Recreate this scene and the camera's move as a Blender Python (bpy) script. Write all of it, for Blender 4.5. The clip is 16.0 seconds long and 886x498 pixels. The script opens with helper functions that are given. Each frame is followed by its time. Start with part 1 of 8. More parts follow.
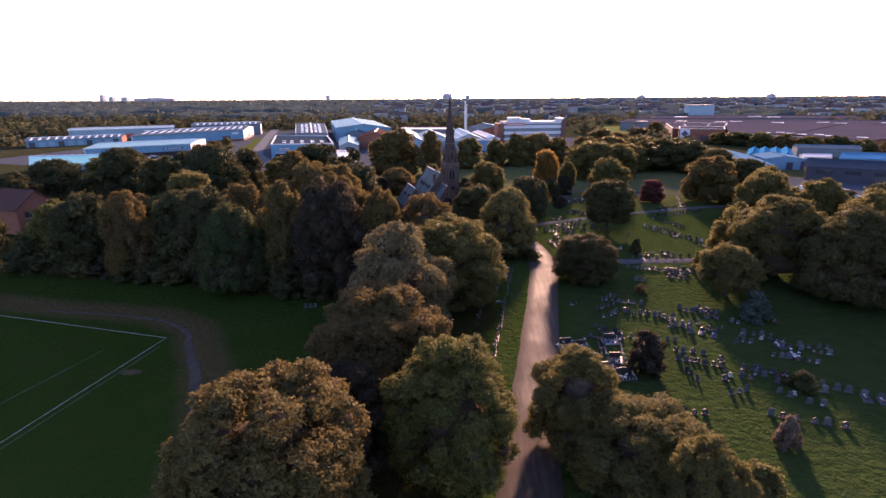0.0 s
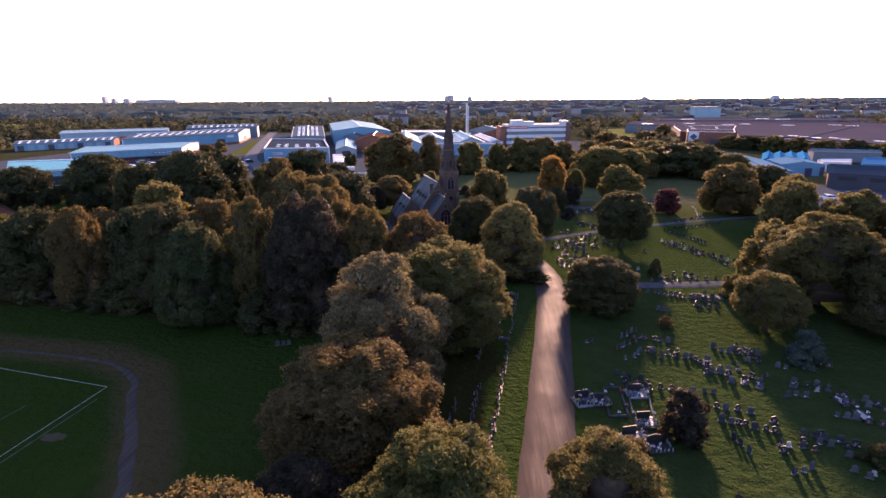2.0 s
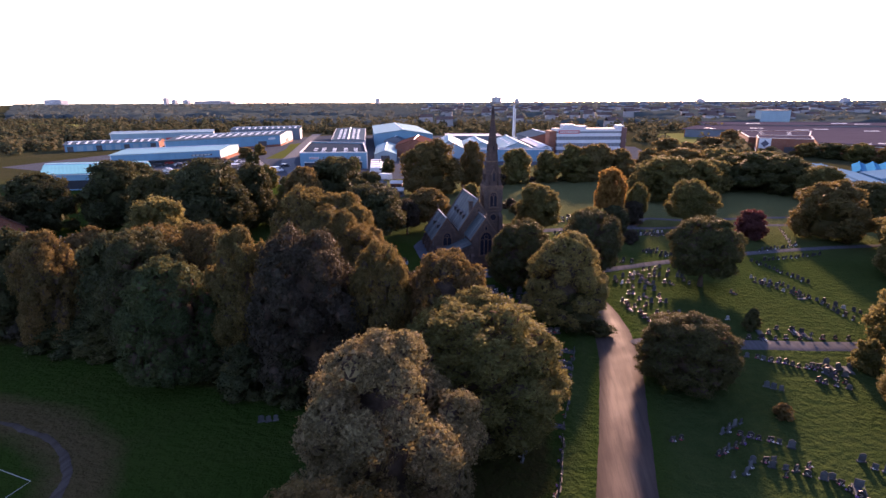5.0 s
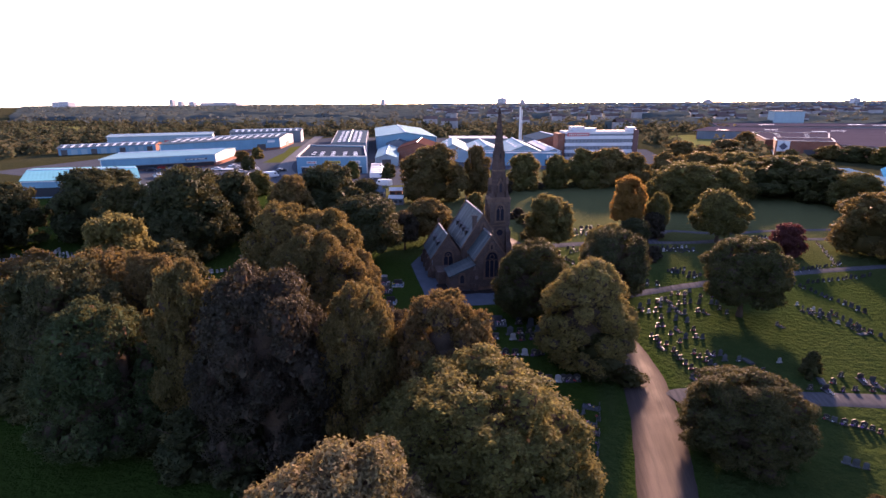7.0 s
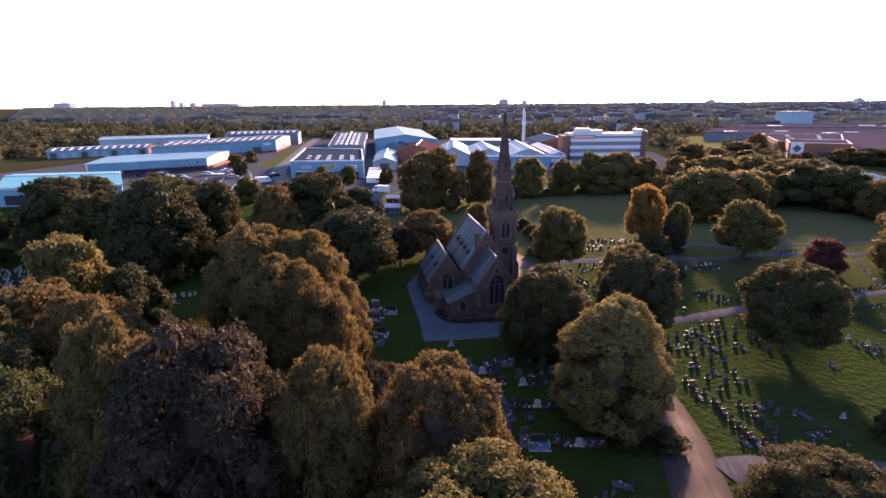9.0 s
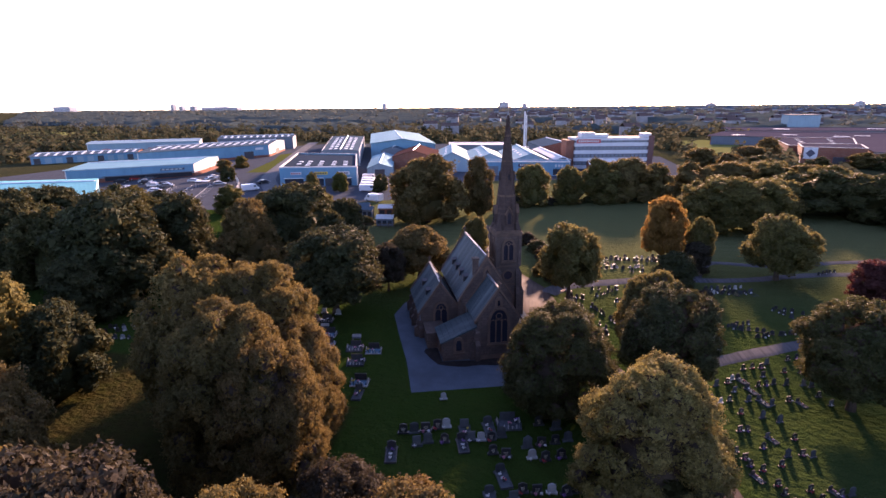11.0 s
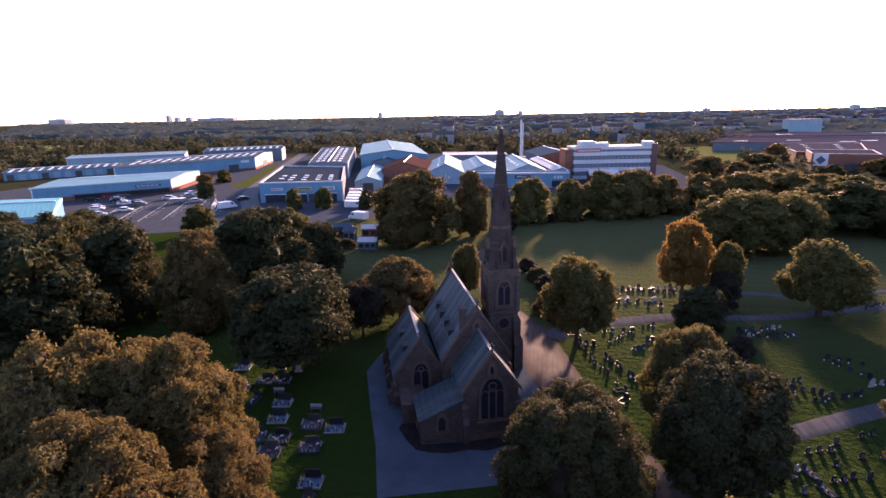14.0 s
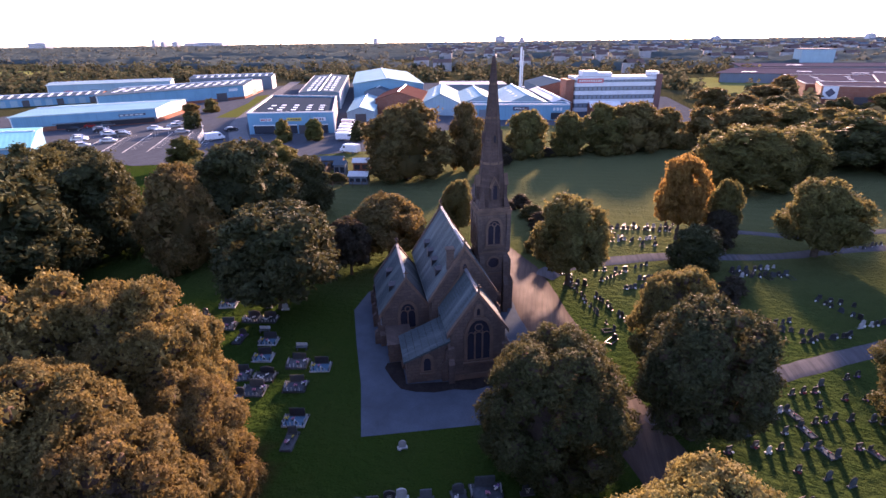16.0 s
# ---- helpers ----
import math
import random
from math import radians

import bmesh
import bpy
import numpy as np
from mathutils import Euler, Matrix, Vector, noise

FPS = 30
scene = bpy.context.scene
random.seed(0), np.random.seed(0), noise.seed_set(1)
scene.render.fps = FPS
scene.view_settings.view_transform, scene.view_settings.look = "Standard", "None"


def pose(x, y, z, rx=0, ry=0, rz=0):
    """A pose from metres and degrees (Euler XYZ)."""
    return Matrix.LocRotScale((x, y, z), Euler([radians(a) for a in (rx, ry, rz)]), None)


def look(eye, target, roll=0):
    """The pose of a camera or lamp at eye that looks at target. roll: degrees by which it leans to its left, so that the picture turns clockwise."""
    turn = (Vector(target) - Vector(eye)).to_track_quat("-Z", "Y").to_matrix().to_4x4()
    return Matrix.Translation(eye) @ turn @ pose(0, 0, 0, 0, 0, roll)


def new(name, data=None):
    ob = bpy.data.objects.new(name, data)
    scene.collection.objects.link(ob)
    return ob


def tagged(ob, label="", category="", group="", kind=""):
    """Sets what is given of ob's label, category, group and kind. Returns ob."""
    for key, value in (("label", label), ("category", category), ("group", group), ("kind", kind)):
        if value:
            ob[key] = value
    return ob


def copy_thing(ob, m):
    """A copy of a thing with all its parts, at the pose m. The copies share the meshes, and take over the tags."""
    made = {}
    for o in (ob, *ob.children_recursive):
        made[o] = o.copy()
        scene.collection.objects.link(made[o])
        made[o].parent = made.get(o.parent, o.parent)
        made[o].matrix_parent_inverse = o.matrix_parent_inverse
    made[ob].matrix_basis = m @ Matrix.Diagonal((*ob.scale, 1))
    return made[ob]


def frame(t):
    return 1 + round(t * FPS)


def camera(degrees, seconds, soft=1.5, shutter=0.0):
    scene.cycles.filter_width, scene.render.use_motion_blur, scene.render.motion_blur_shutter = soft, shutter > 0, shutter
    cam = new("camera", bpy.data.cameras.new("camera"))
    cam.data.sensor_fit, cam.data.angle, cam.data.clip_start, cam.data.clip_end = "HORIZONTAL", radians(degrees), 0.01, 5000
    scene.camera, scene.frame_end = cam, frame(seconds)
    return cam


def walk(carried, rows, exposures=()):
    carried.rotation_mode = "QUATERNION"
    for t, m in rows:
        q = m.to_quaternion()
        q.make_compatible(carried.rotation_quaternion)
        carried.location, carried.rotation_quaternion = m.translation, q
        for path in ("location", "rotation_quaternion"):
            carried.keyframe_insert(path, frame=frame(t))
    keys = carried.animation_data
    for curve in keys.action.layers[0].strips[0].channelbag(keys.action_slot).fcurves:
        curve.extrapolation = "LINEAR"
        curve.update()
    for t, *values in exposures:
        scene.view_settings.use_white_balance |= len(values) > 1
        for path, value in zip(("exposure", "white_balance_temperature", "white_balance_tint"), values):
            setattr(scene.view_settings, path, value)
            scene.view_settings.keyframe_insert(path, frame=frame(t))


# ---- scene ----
cam = camera(81.7, 16.0)
PATH = [
    (0, (3.479, -0.741, 25.467), (3.333, 1.171, 24.898), -0.4),
    (0.5, (3.525, 1.589, 25.569), (3.38, 3.501, 24.999), -0.4),
    (1, (3.556, 3.979, 25.655), (3.412, 5.891, 25.087), -0.5),
    (1.5, (3.602, 6.344, 25.659), (3.456, 8.257, 25.094), -0.5),
    (2, (3.623, 8.83, 25.67), (3.469, 10.742, 25.107), -0.4),
    (2.5, (3.549, 11.211, 25.774), (3.364, 13.122, 25.213), -0.3),
    (3, (3.551, 13.61, 25.791), (3.296, 15.513, 25.23), -0.2),
    (3.5, (3.442, 15.957, 25.867), (3.153, 17.854, 25.305), -0.2),
    (4, (3.284, 18.338, 25.886), (2.982, 20.234, 25.327), -0.2),
    (6.5, (2.377, 31.051, 26.07), (2.039, 32.943, 25.516), -0.4),
    (7, (2.071, 33.428, 26.067), (1.73, 35.32, 25.515), -0.4),
    (7.5, (1.759, 35.676, 26.023), (1.416, 37.568, 25.472), -0.4),
    (8, (1.446, 37.902, 26.095), (1.101, 39.794, 25.545), -0.3),
    (8.5, (1.172, 40.081, 26.278), (0.825, 41.972, 25.729), -0.4),
    (9, (0.876, 42.44, 26.406), (0.529, 44.331, 25.856), -0.5),
    (11.5, (-0.29, 55.347, 26.21), (-0.64, 57.242, 25.676), -0.6),
    (12, (-0.442, 57.675, 26.281), (-0.793, 59.571, 25.75), -0.7),
    (12.5, (-0.531, 59.768, 26.379), (-0.884, 61.664, 25.849), -0.7),
    (13, (-0.639, 61.762, 26.48), (-0.992, 63.658, 25.952), -0.8),
    (13.5, (-0.638, 63.718, 26.621), (-0.991, 65.618, 26.103), -1.0),
    (14, (-0.512, 65.145, 26.612), (-0.854, 67.049, 26.102), -1.2),
    (14.5, (-0.401, 66.113, 26.56), (-0.729, 68.002, 25.99), -1.2),
    (15, (-0.325, 66.84, 26.483), (-0.646, 68.717, 25.872), -1.0),
    (15.5, (-0.124, 67.084, 26.465), (-0.444, 68.933, 25.773), -0.9),
    (16, (0.064, 67.138, 26.46), (-0.258, 68.962, 25.705), -0.8),
]
walk(cam, [(t, look(eye, aim, roll)) for t, eye, aim, roll in PATH], [(0, 1.94, 6680, 43), (9, 2.06, 6680, 43), (13.5, 1.88, 6580, 43), (14.6, 1.76, 6530, 43), (15.4, 2.06, 6530, 43), (16, 2.46, 6530, 43)])

# ---- light ----
SUN_AZ, SUN_EL = 11.5, 14.0
world = bpy.data.worlds.new("world")
scene.world = world
world.use_nodes = True
wn = world.node_tree
sky = wn.nodes.new("ShaderNodeTexSky")
sky.sky_type, sky.sun_disc = "NISHITA", False
sky.sun_elevation, sky.sun_rotation = radians(SUN_EL), radians(SUN_AZ)
sky.air_density, sky.dust_density, sky.ozone_density = 0.7, 0.5, 1.6
wn.nodes["Background"].inputs["Strength"].default_value = 0.128
wn.links.new(sky.outputs["Color"], wn.nodes["Background"].inputs["Color"])
sun = new("sun", bpy.data.lights.new("sun", "SUN"))
sun.data.energy, sun.data.angle, sun.data.color = 4.8, radians(4.0), (1.0, 0.70, 0.44)
sx, sy, sz = math.sin(radians(SUN_AZ)) * math.cos(radians(SUN_EL)), math.cos(radians(SUN_AZ)) * math.cos(radians(SUN_EL)), math.sin(radians(SUN_EL))
sun.matrix_world = look((300 * sx, 300 * sy, 300 * sz), (0, 0, 0))


# ---- materials ----
def nodes_of(name):
    m = bpy.data.materials.new(name)
    m.use_nodes = True
    nt = m.node_tree
    return m, nt, nt.nodes["Principled BSDF"]


def noise_node(nt, scale, detail=4.0, rough=0.6, co=None):
    n = nt.nodes.new("ShaderNodeTexNoise")
    n.inputs["Scale"].default_value, n.inputs["Detail"].default_value, n.inputs["Roughness"].default_value = scale, detail, rough
    if co is not None:
        nt.links.new(co, n.inputs["Vector"])
    return n.outputs["Fac"]


def ramp(nt, fac, lo, hi):
    r = nt.nodes.new("ShaderNodeMapRange")
    nt.links.new(fac, r.inputs["Value"])
    r.inputs["From Min"].default_value, r.inputs["From Max"].default_value = lo, hi
    return r.outputs["Result"]


def mixc(nt, fac, a, b, mode="MIX"):
    n = nt.nodes.new("ShaderNodeMix")
    n.data_type, n.blend_type = "RGBA", mode
    if isinstance(fac, (int, float)):
        n.inputs["Factor"].default_value = fac
    else:
        nt.links.new(fac, n.inputs["Factor"])
    for key, v in (("A", a), ("B", b)):
        sock = [s for s in n.inputs if s.name == key and s.type == "RGBA"][0]
        if isinstance(v, tuple):
            sock.default_value = (*v, 1)
        else:
            nt.links.new(v, sock)
    return [s for s in n.outputs if s.type == "RGBA"][0]


def coords(nt):
    return nt.nodes.new("ShaderNodeTexCoord").outputs["Object"]


def bump_to(nt, bsdf, height, strength, dist):
    b = nt.nodes.new("ShaderNodeBump")
    b.inputs["Strength"].default_value, b.inputs["Distance"].default_value = strength, dist
    nt.links.new(height, b.inputs["Height"])
    nt.links.new(b.outputs["Normal"], bsdf.inputs["Normal"])


def surface(name, col, col2, rough=0.8, metal=0.0, big=0.3, fine=6.0, bump=0.3, dist=0.03, per_object=0.0):
    """A surface of two tones, with broad stains and a fine grain."""
    m, nt, b = nodes_of(name)
    co = coords(nt)
    broad, grain = noise_node(nt, big, 5, 0.65, co), noise_node(nt, fine, 5, 0.7, co)
    c = mixc(nt, ramp(nt, broad, 0.35, 0.65), col, col2)
    dark = tuple(v * 0.62 for v in col)
    c = mixc(nt, ramp(nt, grain, 0.45, 0.8), c, dark)
    if per_object:
        info = nt.nodes.new("ShaderNodeObjectInfo")
        hsv = nt.nodes.new("ShaderNodeHueSaturation")
        nt.links.new(ramp(nt, info.outputs["Random"], -1.0 / per_object / 2 + 0.5, 1.0 / per_object / 2 + 0.5), hsv.inputs["Value"])
        mr = nt.nodes.new("ShaderNodeMapRange")
        nt.links.new(info.outputs["Random"], mr.inputs["Value"])
        mr.inputs["To Min"].default_value, mr.inputs["To Max"].default_value = 1 - per_object, 1 + per_object
        nt.links.new(mr.outputs["Result"], hsv.inputs["Value"])
        nt.links.new(c, hsv.inputs["Color"])
        c = hsv.outputs["Color"]
    nt.links.new(c, b.inputs["Base Color"])
    b.inputs["Roughness"].default_value, b.inputs["Metallic"].default_value = rough, metal
    if rough >= 0.8:
        b.inputs["Specular IOR Level"].default_value = 0.0 if rough >= 0.9 else 0.06
    if bump:
        bump_to(nt, b, grain, bump, dist)
    return m


def leafy(name, col, col2, trans=0.3, warm=(0.26, 0.23, 0.08)):
    """Leaves: two tones over the crown, each leaf a little different, light shining through them."""
    m, nt, b = nodes_of(name)
    co = coords(nt)
    geo, info = nt.nodes.new("ShaderNodeNewGeometry"), nt.nodes.new("ShaderNodeObjectInfo")
    broad = noise_node(nt, 0.45, 3, 0.6, co)
    c = mixc(nt, ramp(nt, broad, 0.4, 0.62), col, col2)
    hsv = nt.nodes.new("ShaderNodeHueSaturation")
    mr = nt.nodes.new("ShaderNodeMapRange")
    nt.links.new(geo.outputs["Random Per Island"], mr.inputs["Value"])
    mr.inputs["To Min"].default_value, mr.inputs["To Max"].default_value = 0.55, 1.5
    nt.links.new(mr.outputs["Result"], hsv.inputs["Value"])
    mh = nt.nodes.new("ShaderNodeMapRange")
    nt.links.new(info.outputs["Random"], mh.inputs["Value"])
    mh.inputs["To Min"].default_value, mh.inputs["To Max"].default_value = 0.485, 0.515
    nt.links.new(mh.outputs["Result"], hsv.inputs["Hue"])
    nt.links.new(c, hsv.inputs["Color"])
    nt.links.new(hsv.outputs["Color"], b.inputs["Base Color"])
    b.inputs["Roughness"].default_value = 0.7
    b.inputs["Specular IOR Level"].default_value = 0.05
    tr = nt.nodes.new("ShaderNodeBsdfTranslucent")
    nt.links.new(mixc(nt, 0.5, hsv.outputs["Color"], warm), tr.inputs["Color"])
    mx = nt.nodes.new("ShaderNodeMixShader")
    mx.inputs["Fac"].default_value = trans
    nt.links.new(b.outputs["BSDF"], mx.inputs[1])
    nt.links.new(tr.outputs["BSDF"], mx.inputs[2])
    nt.links.new(mx.outputs["Shader"], nt.nodes["Material Output"].inputs["Surface"])
    return m


def ashlar(name, col, col2, mortar, bw, bh, rough=0.9, soot=0.5, bands=False):
    """Coursed stone or brick, with soot and rain stains; bands: pale lichen runs down a roof."""
    m, nt, b = nodes_of(name)
    co = coords(nt)
    sep, com = nt.nodes.new("ShaderNodeSeparateXYZ"), nt.nodes.new("ShaderNodeCombineXYZ")
    nt.links.new(co, sep.inputs[0])
    add = nt.nodes.new("ShaderNodeMath")
    nt.links.new(sep.outputs[0], add.inputs[0])
    nt.links.new(sep.outputs[1], add.inputs[1])
    nt.links.new(add.outputs[0], com.inputs[0])
    nt.links.new(sep.outputs[2], com.inputs[1])
    br = nt.nodes.new("ShaderNodeTexBrick")
    nt.links.new(com.outputs[0], br.inputs["Vector"])
    br.inputs["Color1"].default_value, br.inputs["Color2"].default_value, br.inputs["Mortar"].default_value = (*col, 1), (*col2, 1), (*mortar, 1)
    br.inputs["Scale"].default_value, br.inputs["Mortar Size"].default_value = 1.0, bh * 0.06
    br.inputs["Brick Width"].default_value, br.inputs["Row Height"].default_value = bw, bh
    stain, grain = noise_node(nt, 0.5, 6, 0.7, co), noise_node(nt, 7.0, 4, 0.7, co)
    c = mixc(nt, ramp(nt, stain, 0.42, 0.72), br.outputs["Color"], tuple(v * (1 - soot) for v in col))
    c = mixc(nt, ramp(nt, grain, 0.5, 0.85), c, tuple(v * 0.5 for v in col2))
    if bands:
        runs = nt.nodes.new("ShaderNodeMapping")
        runs.inputs["Scale"].default_value = (0.09, 1.0, 0.09)
        nt.links.new(co, runs.inputs["Vector"])
        c = mixc(nt, ramp(nt, noise_node(nt, 1.1, 4, 0.6, runs.outputs["Vector"]), 0.46, 0.78), c, (0.118, 0.145, 0.145))
    nt.links.new(c, b.inputs["Base Color"])
    b.inputs["Roughness"].default_value = rough
    b.inputs["Specular IOR Level"].default_value = 0.12
    bump_to(nt, b, br.outputs["Fac"], -0.5, 0.03)
    return m


def cladding(name, col, rough=0.6, pitch=0.35, metal=0.0, gloss=0.02):
    """Ribbed sheet metal, a little faded and streaked."""
    m, nt, b = nodes_of(name)
    co = coords(nt)
    wv = nt.nodes.new("ShaderNodeTexWave")
    wv.bands_direction = "DIAGONAL"
    wv.inputs["Scale"].default_value, wv.inputs["Distortion"].default_value = 0.31416 / pitch / 1.4, 0.0
    mp = nt.nodes.new("ShaderNodeMapping")
    mp.inputs["Scale"].default_value = (1, 1, 0)
    nt.links.new(co, mp.inputs["Vector"])
    nt.links.new(mp.outputs["Vector"], wv.inputs["Vector"])
    st = noise_node(nt, 0.12, 5, 0.7, co)
    sp = nt.nodes.new("ShaderNodeMapping")
    sp.inputs["Scale"].default_value = (1.6, 1.6, 0.12)
    nt.links.new(co, sp.inputs["Vector"])
    streak = noise_node(nt, 1.0, 4, 0.7, sp.outputs["Vector"])
    c = mixc(nt, ramp(nt, st, 0.3, 0.7), col, tuple(v * 0.82 for v in col))
    c = mixc(nt, ramp(nt, streak, 0.5, 0.8), c, tuple(v * 0.7 for v in col))
    nt.links.new(c, b.inputs["Base Color"])
    b.inputs["Roughness"].default_value, b.inputs["Metallic"].default_value = rough + 0.15, metal
    b.inputs["Specular IOR Level"].default_value = gloss
    bump_to(nt, b, wv.outputs["Fac"], 0.4, 0.04)
    return m


def glass_mat(name, col=(0.03, 0.035, 0.045), rough=0.08):
    m, nt, b = nodes_of(name)
    b.inputs["Base Color"].default_value = (*col, 1)
    b.inputs["Roughness"].default_value = rough
    bump_to(nt, b, noise_node(nt, 3.0, 2, 0.5, coords(nt)), 0.05, 0.02)
    return m


def ground_mat():
    """Mown grass, with worn earth, leaf litter and drier cemetery turf where the masks say so."""
    m, nt, b = nodes_of("grass")
    co = coords(nt)
    broad, mid, fine = noise_node(nt, 0.035, 5, 0.6, co), noise_node(nt, 0.55, 6, 0.7, co), noise_node(nt, 9.0, 5, 0.75, co)
    mask = {}
    for key in ("worn", "plot", "litter", "fields", "lawn"):
        a = nt.nodes.new("ShaderNodeAttribute")
        a.attribute_name = key
        mask[key] = a.outputs["Fac"]
    c = mixc(nt, ramp(nt, broad, 0.35, 0.65), (0.020, 0.046, 0.009), (0.028, 0.054, 0.011))
    dry = mixc(nt, ramp(nt, mid, 0.3, 0.7), (0.025, 0.047, 0.015), (0.042, 0.062, 0.021))
    c = mixc(nt, ramp(nt, noise_node(nt, 0.16, 6, 0.68, co), 0.42, 0.7), c, (0.030, 0.050, 0.012))
    c = mixc(nt, mask["plot"], c, dry)
    rows = nt.nodes.new("ShaderNodeTexWave")
    rows.bands_direction = "Y"
    rows.inputs["Scale"].default_value, rows.inputs["Distortion"].default_value, rows.inputs["Detail Scale"].default_value = 0.11, 6.0, 0.5
    nt.links.new(co, rows.inputs["Vector"])
    # dry mown stripes, their colour lightened further for the haze over the far lawn
    mown = mixc(nt, ramp(nt, rows.outputs["Fac"], 0.2, 1.0), (0.116, 0.126, 0.056), (0.126, 0.136, 0.062))
    c = mixc(nt, mask["lawn"], c, mown)
    far = mixc(nt, ramp(nt, noise_node(nt, 0.006, 5, 0.6, co), 0.45, 0.6), (0.045, 0.048, 0.026), (0.07, 0.066, 0.04))
    c = mixc(nt, mask["fields"], c, far)
    mud = mixc(nt, ramp(nt, mid, 0.35, 0.7), (0.1, 0.07, 0.036), (0.07, 0.056, 0.024))

    def broken(key, lo, hi):
        s = nt.nodes.new("ShaderNodeMath")
        s.operation = "ADD"
        nt.links.new(mask[key], s.inputs[0])
        half = nt.nodes.new("ShaderNodeMath")
        half.operation = "MULTIPLY_ADD"
        nt.links.new(mid, half.inputs[0])
        half.inputs[1].default_value, half.inputs[2].default_value = 0.9, -0.45
        nt.links.new(half.outputs[0], s.inputs[1])
        return ramp(nt, s.outputs[0], lo, hi)
    c = mixc(nt, broken("worn", 0.3, 0.95), c, mud)
    c = mixc(nt, broken("litter", 0.35, 0.9), c, (0.036, 0.03, 0.012))
    c = mixc(nt, ramp(nt, fine, 0.4, 0.8), c, (0.014, 0.02, 0.004))
    nt.links.new(c, b.inputs["Base Color"])
    b.inputs["Roughness"].default_value = 1.0
    b.inputs["Specular IOR Level"].default_value = 0.0
    tufts = nt.nodes.new("ShaderNodeMath")
    tufts.operation = "MULTIPLY_ADD"
    nt.links.new(noise_node(nt, 1.3, 4, 0.6, co), tufts.inputs[0])
    tufts.inputs[1].default_value = 11.0
    nt.links.new(fine, tufts.inputs[2])
    bump_to(nt, b, tufts.outputs[0], 0.8, 0.06)
    return m


def tarmac_mat(name, col, col2, worn, sheen=0.0, least=0.95):
    """Road surface with paler wheel tracks along its length."""
    m, nt, b = nodes_of(name)
    co = coords(nt)
    a = nt.nodes.new("ShaderNodeAttribute")
    a.attribute_name = "across"
    w = nt.nodes.new("ShaderNodeMath")
    w.operation = "PINGPONG"
    nt.links.new(a.outputs["Fac"], w.inputs[0])
    w.inputs[1].default_value = 0.5
    track = ramp(nt, w.outputs[0], 0.08, 0.3)
    broad, fine = noise_node(nt, 0.35, 6, 0.7, co), noise_node(nt, 14.0, 4, 0.8, co)
    c = mixc(nt, ramp(nt, broad, 0.3, 0.7), col, col2)
    mm = nt.nodes.new("ShaderNodeMath")
    mm.operation = "MULTIPLY"
    nt.links.new(track, mm.inputs[0])
    nt.links.new(ramp(nt, noise_node(nt, 0.22, 4, 0.55, co), 0.2, 0.62), mm.inputs[1])
    c = mixc(nt, mm.outputs[0], c, worn)
    stretch = nt.nodes.new("ShaderNodeMapping")
    stretch.inputs["Scale"].default_value = (2.6, 0.16, 1)
    stretch.inputs["Rotation"].default_value = (0, 0, -0.13)
    nt.links.new(co, stretch.inputs["Vector"])
    drag = ramp(nt, noise_node(nt, 1.0, 5, 0.65, stretch.outputs["Vector"]), 0.42, 0.68)
    c = mixc(nt, drag, c, tuple(v * 0.8 for v in col))
    c = mixc(nt, ramp(nt, fine, 0.5, 0.85), c, tuple(v * 0.6 for v in col))
    nt.links.new(c, b.inputs["Base Color"])
    gloss = nt.nodes.new("ShaderNodeMapRange")
    nt.links.new(mm.outputs[0], gloss.inputs["Value"])
    gloss.inputs["To Min"].default_value, gloss.inputs["To Max"].default_value = 0.95, least
    nt.links.new(gloss.outputs["Result"], b.inputs["Roughness"])
    b.inputs["Specular IOR Level"].default_value = sheen
    bump_to(nt, b, fine, 0.5, 0.02)
    return m


GRASS = ground_mat()
ROAD = tarmac_mat("drive_tarmac", (0.05, 0.039, 0.035), (0.06, 0.046, 0.04), (0.092, 0.069, 0.058), 0.1, 0.74)
PATHM = tarmac_mat("path_tarmac", (0.068, 0.072, 0.08), (0.086, 0.09, 0.098), (0.1, 0.102, 0.108))
ASPHALT = tarmac_mat("yard_asphalt", (0.062, 0.074, 0.09), (0.082, 0.095, 0.112), (0.095, 0.105, 0.12))
GRAVEL = surface("apron_gravel", (0.082, 0.104, 0.128), (0.058, 0.072, 0.088), 0.9, big=0.35, fine=9, bump=0.6)
PAINT = surface("white_paint", (0.55, 0.57, 0.55), (0.36, 0.4, 0.36), 0.7, big=2, fine=9, bump=0)
STONE = ashlar("sooty_sandstone", (0.122, 0.088, 0.073), (0.086, 0.064, 0.056), (0.062, 0.047, 0.044), 0.62, 0.3)
DRESSED = surface("dressed_stone", (0.155, 0.102, 0.076), (0.085, 0.06, 0.048), 0.85, big=0.8, fine=7, bump=0.3)
SPIRE = ashlar("spire_stone", (0.09, 0.062, 0.054), (0.064, 0.046, 0.042), (0.06, 0.046, 0.042), 0.55, 0.3, soot=0.6)
SLATE = ashlar("slate", (0.060, 0.084, 0.090), (0.040, 0.060, 0.066), (0.02, 0.026, 0.03), 0.34, 0.24, rough=0.65, soot=0.35, bands=True)
LEAD = surface("lead", (0.17, 0.18, 0.19), (0.11, 0.12, 0.13), 0.5, 0.4, big=1, fine=6, bump=0.2)
LEADED = glass_mat("leaded_glass", (0.02, 0.02, 0.03), 0.18)
GLASS = glass_mat("window_glass")
# light base colour puts the mirrored sky into the office panes
OFFICEGLASS = glass_mat("office_glass", (0.16, 0.19, 0.22), 0.25)
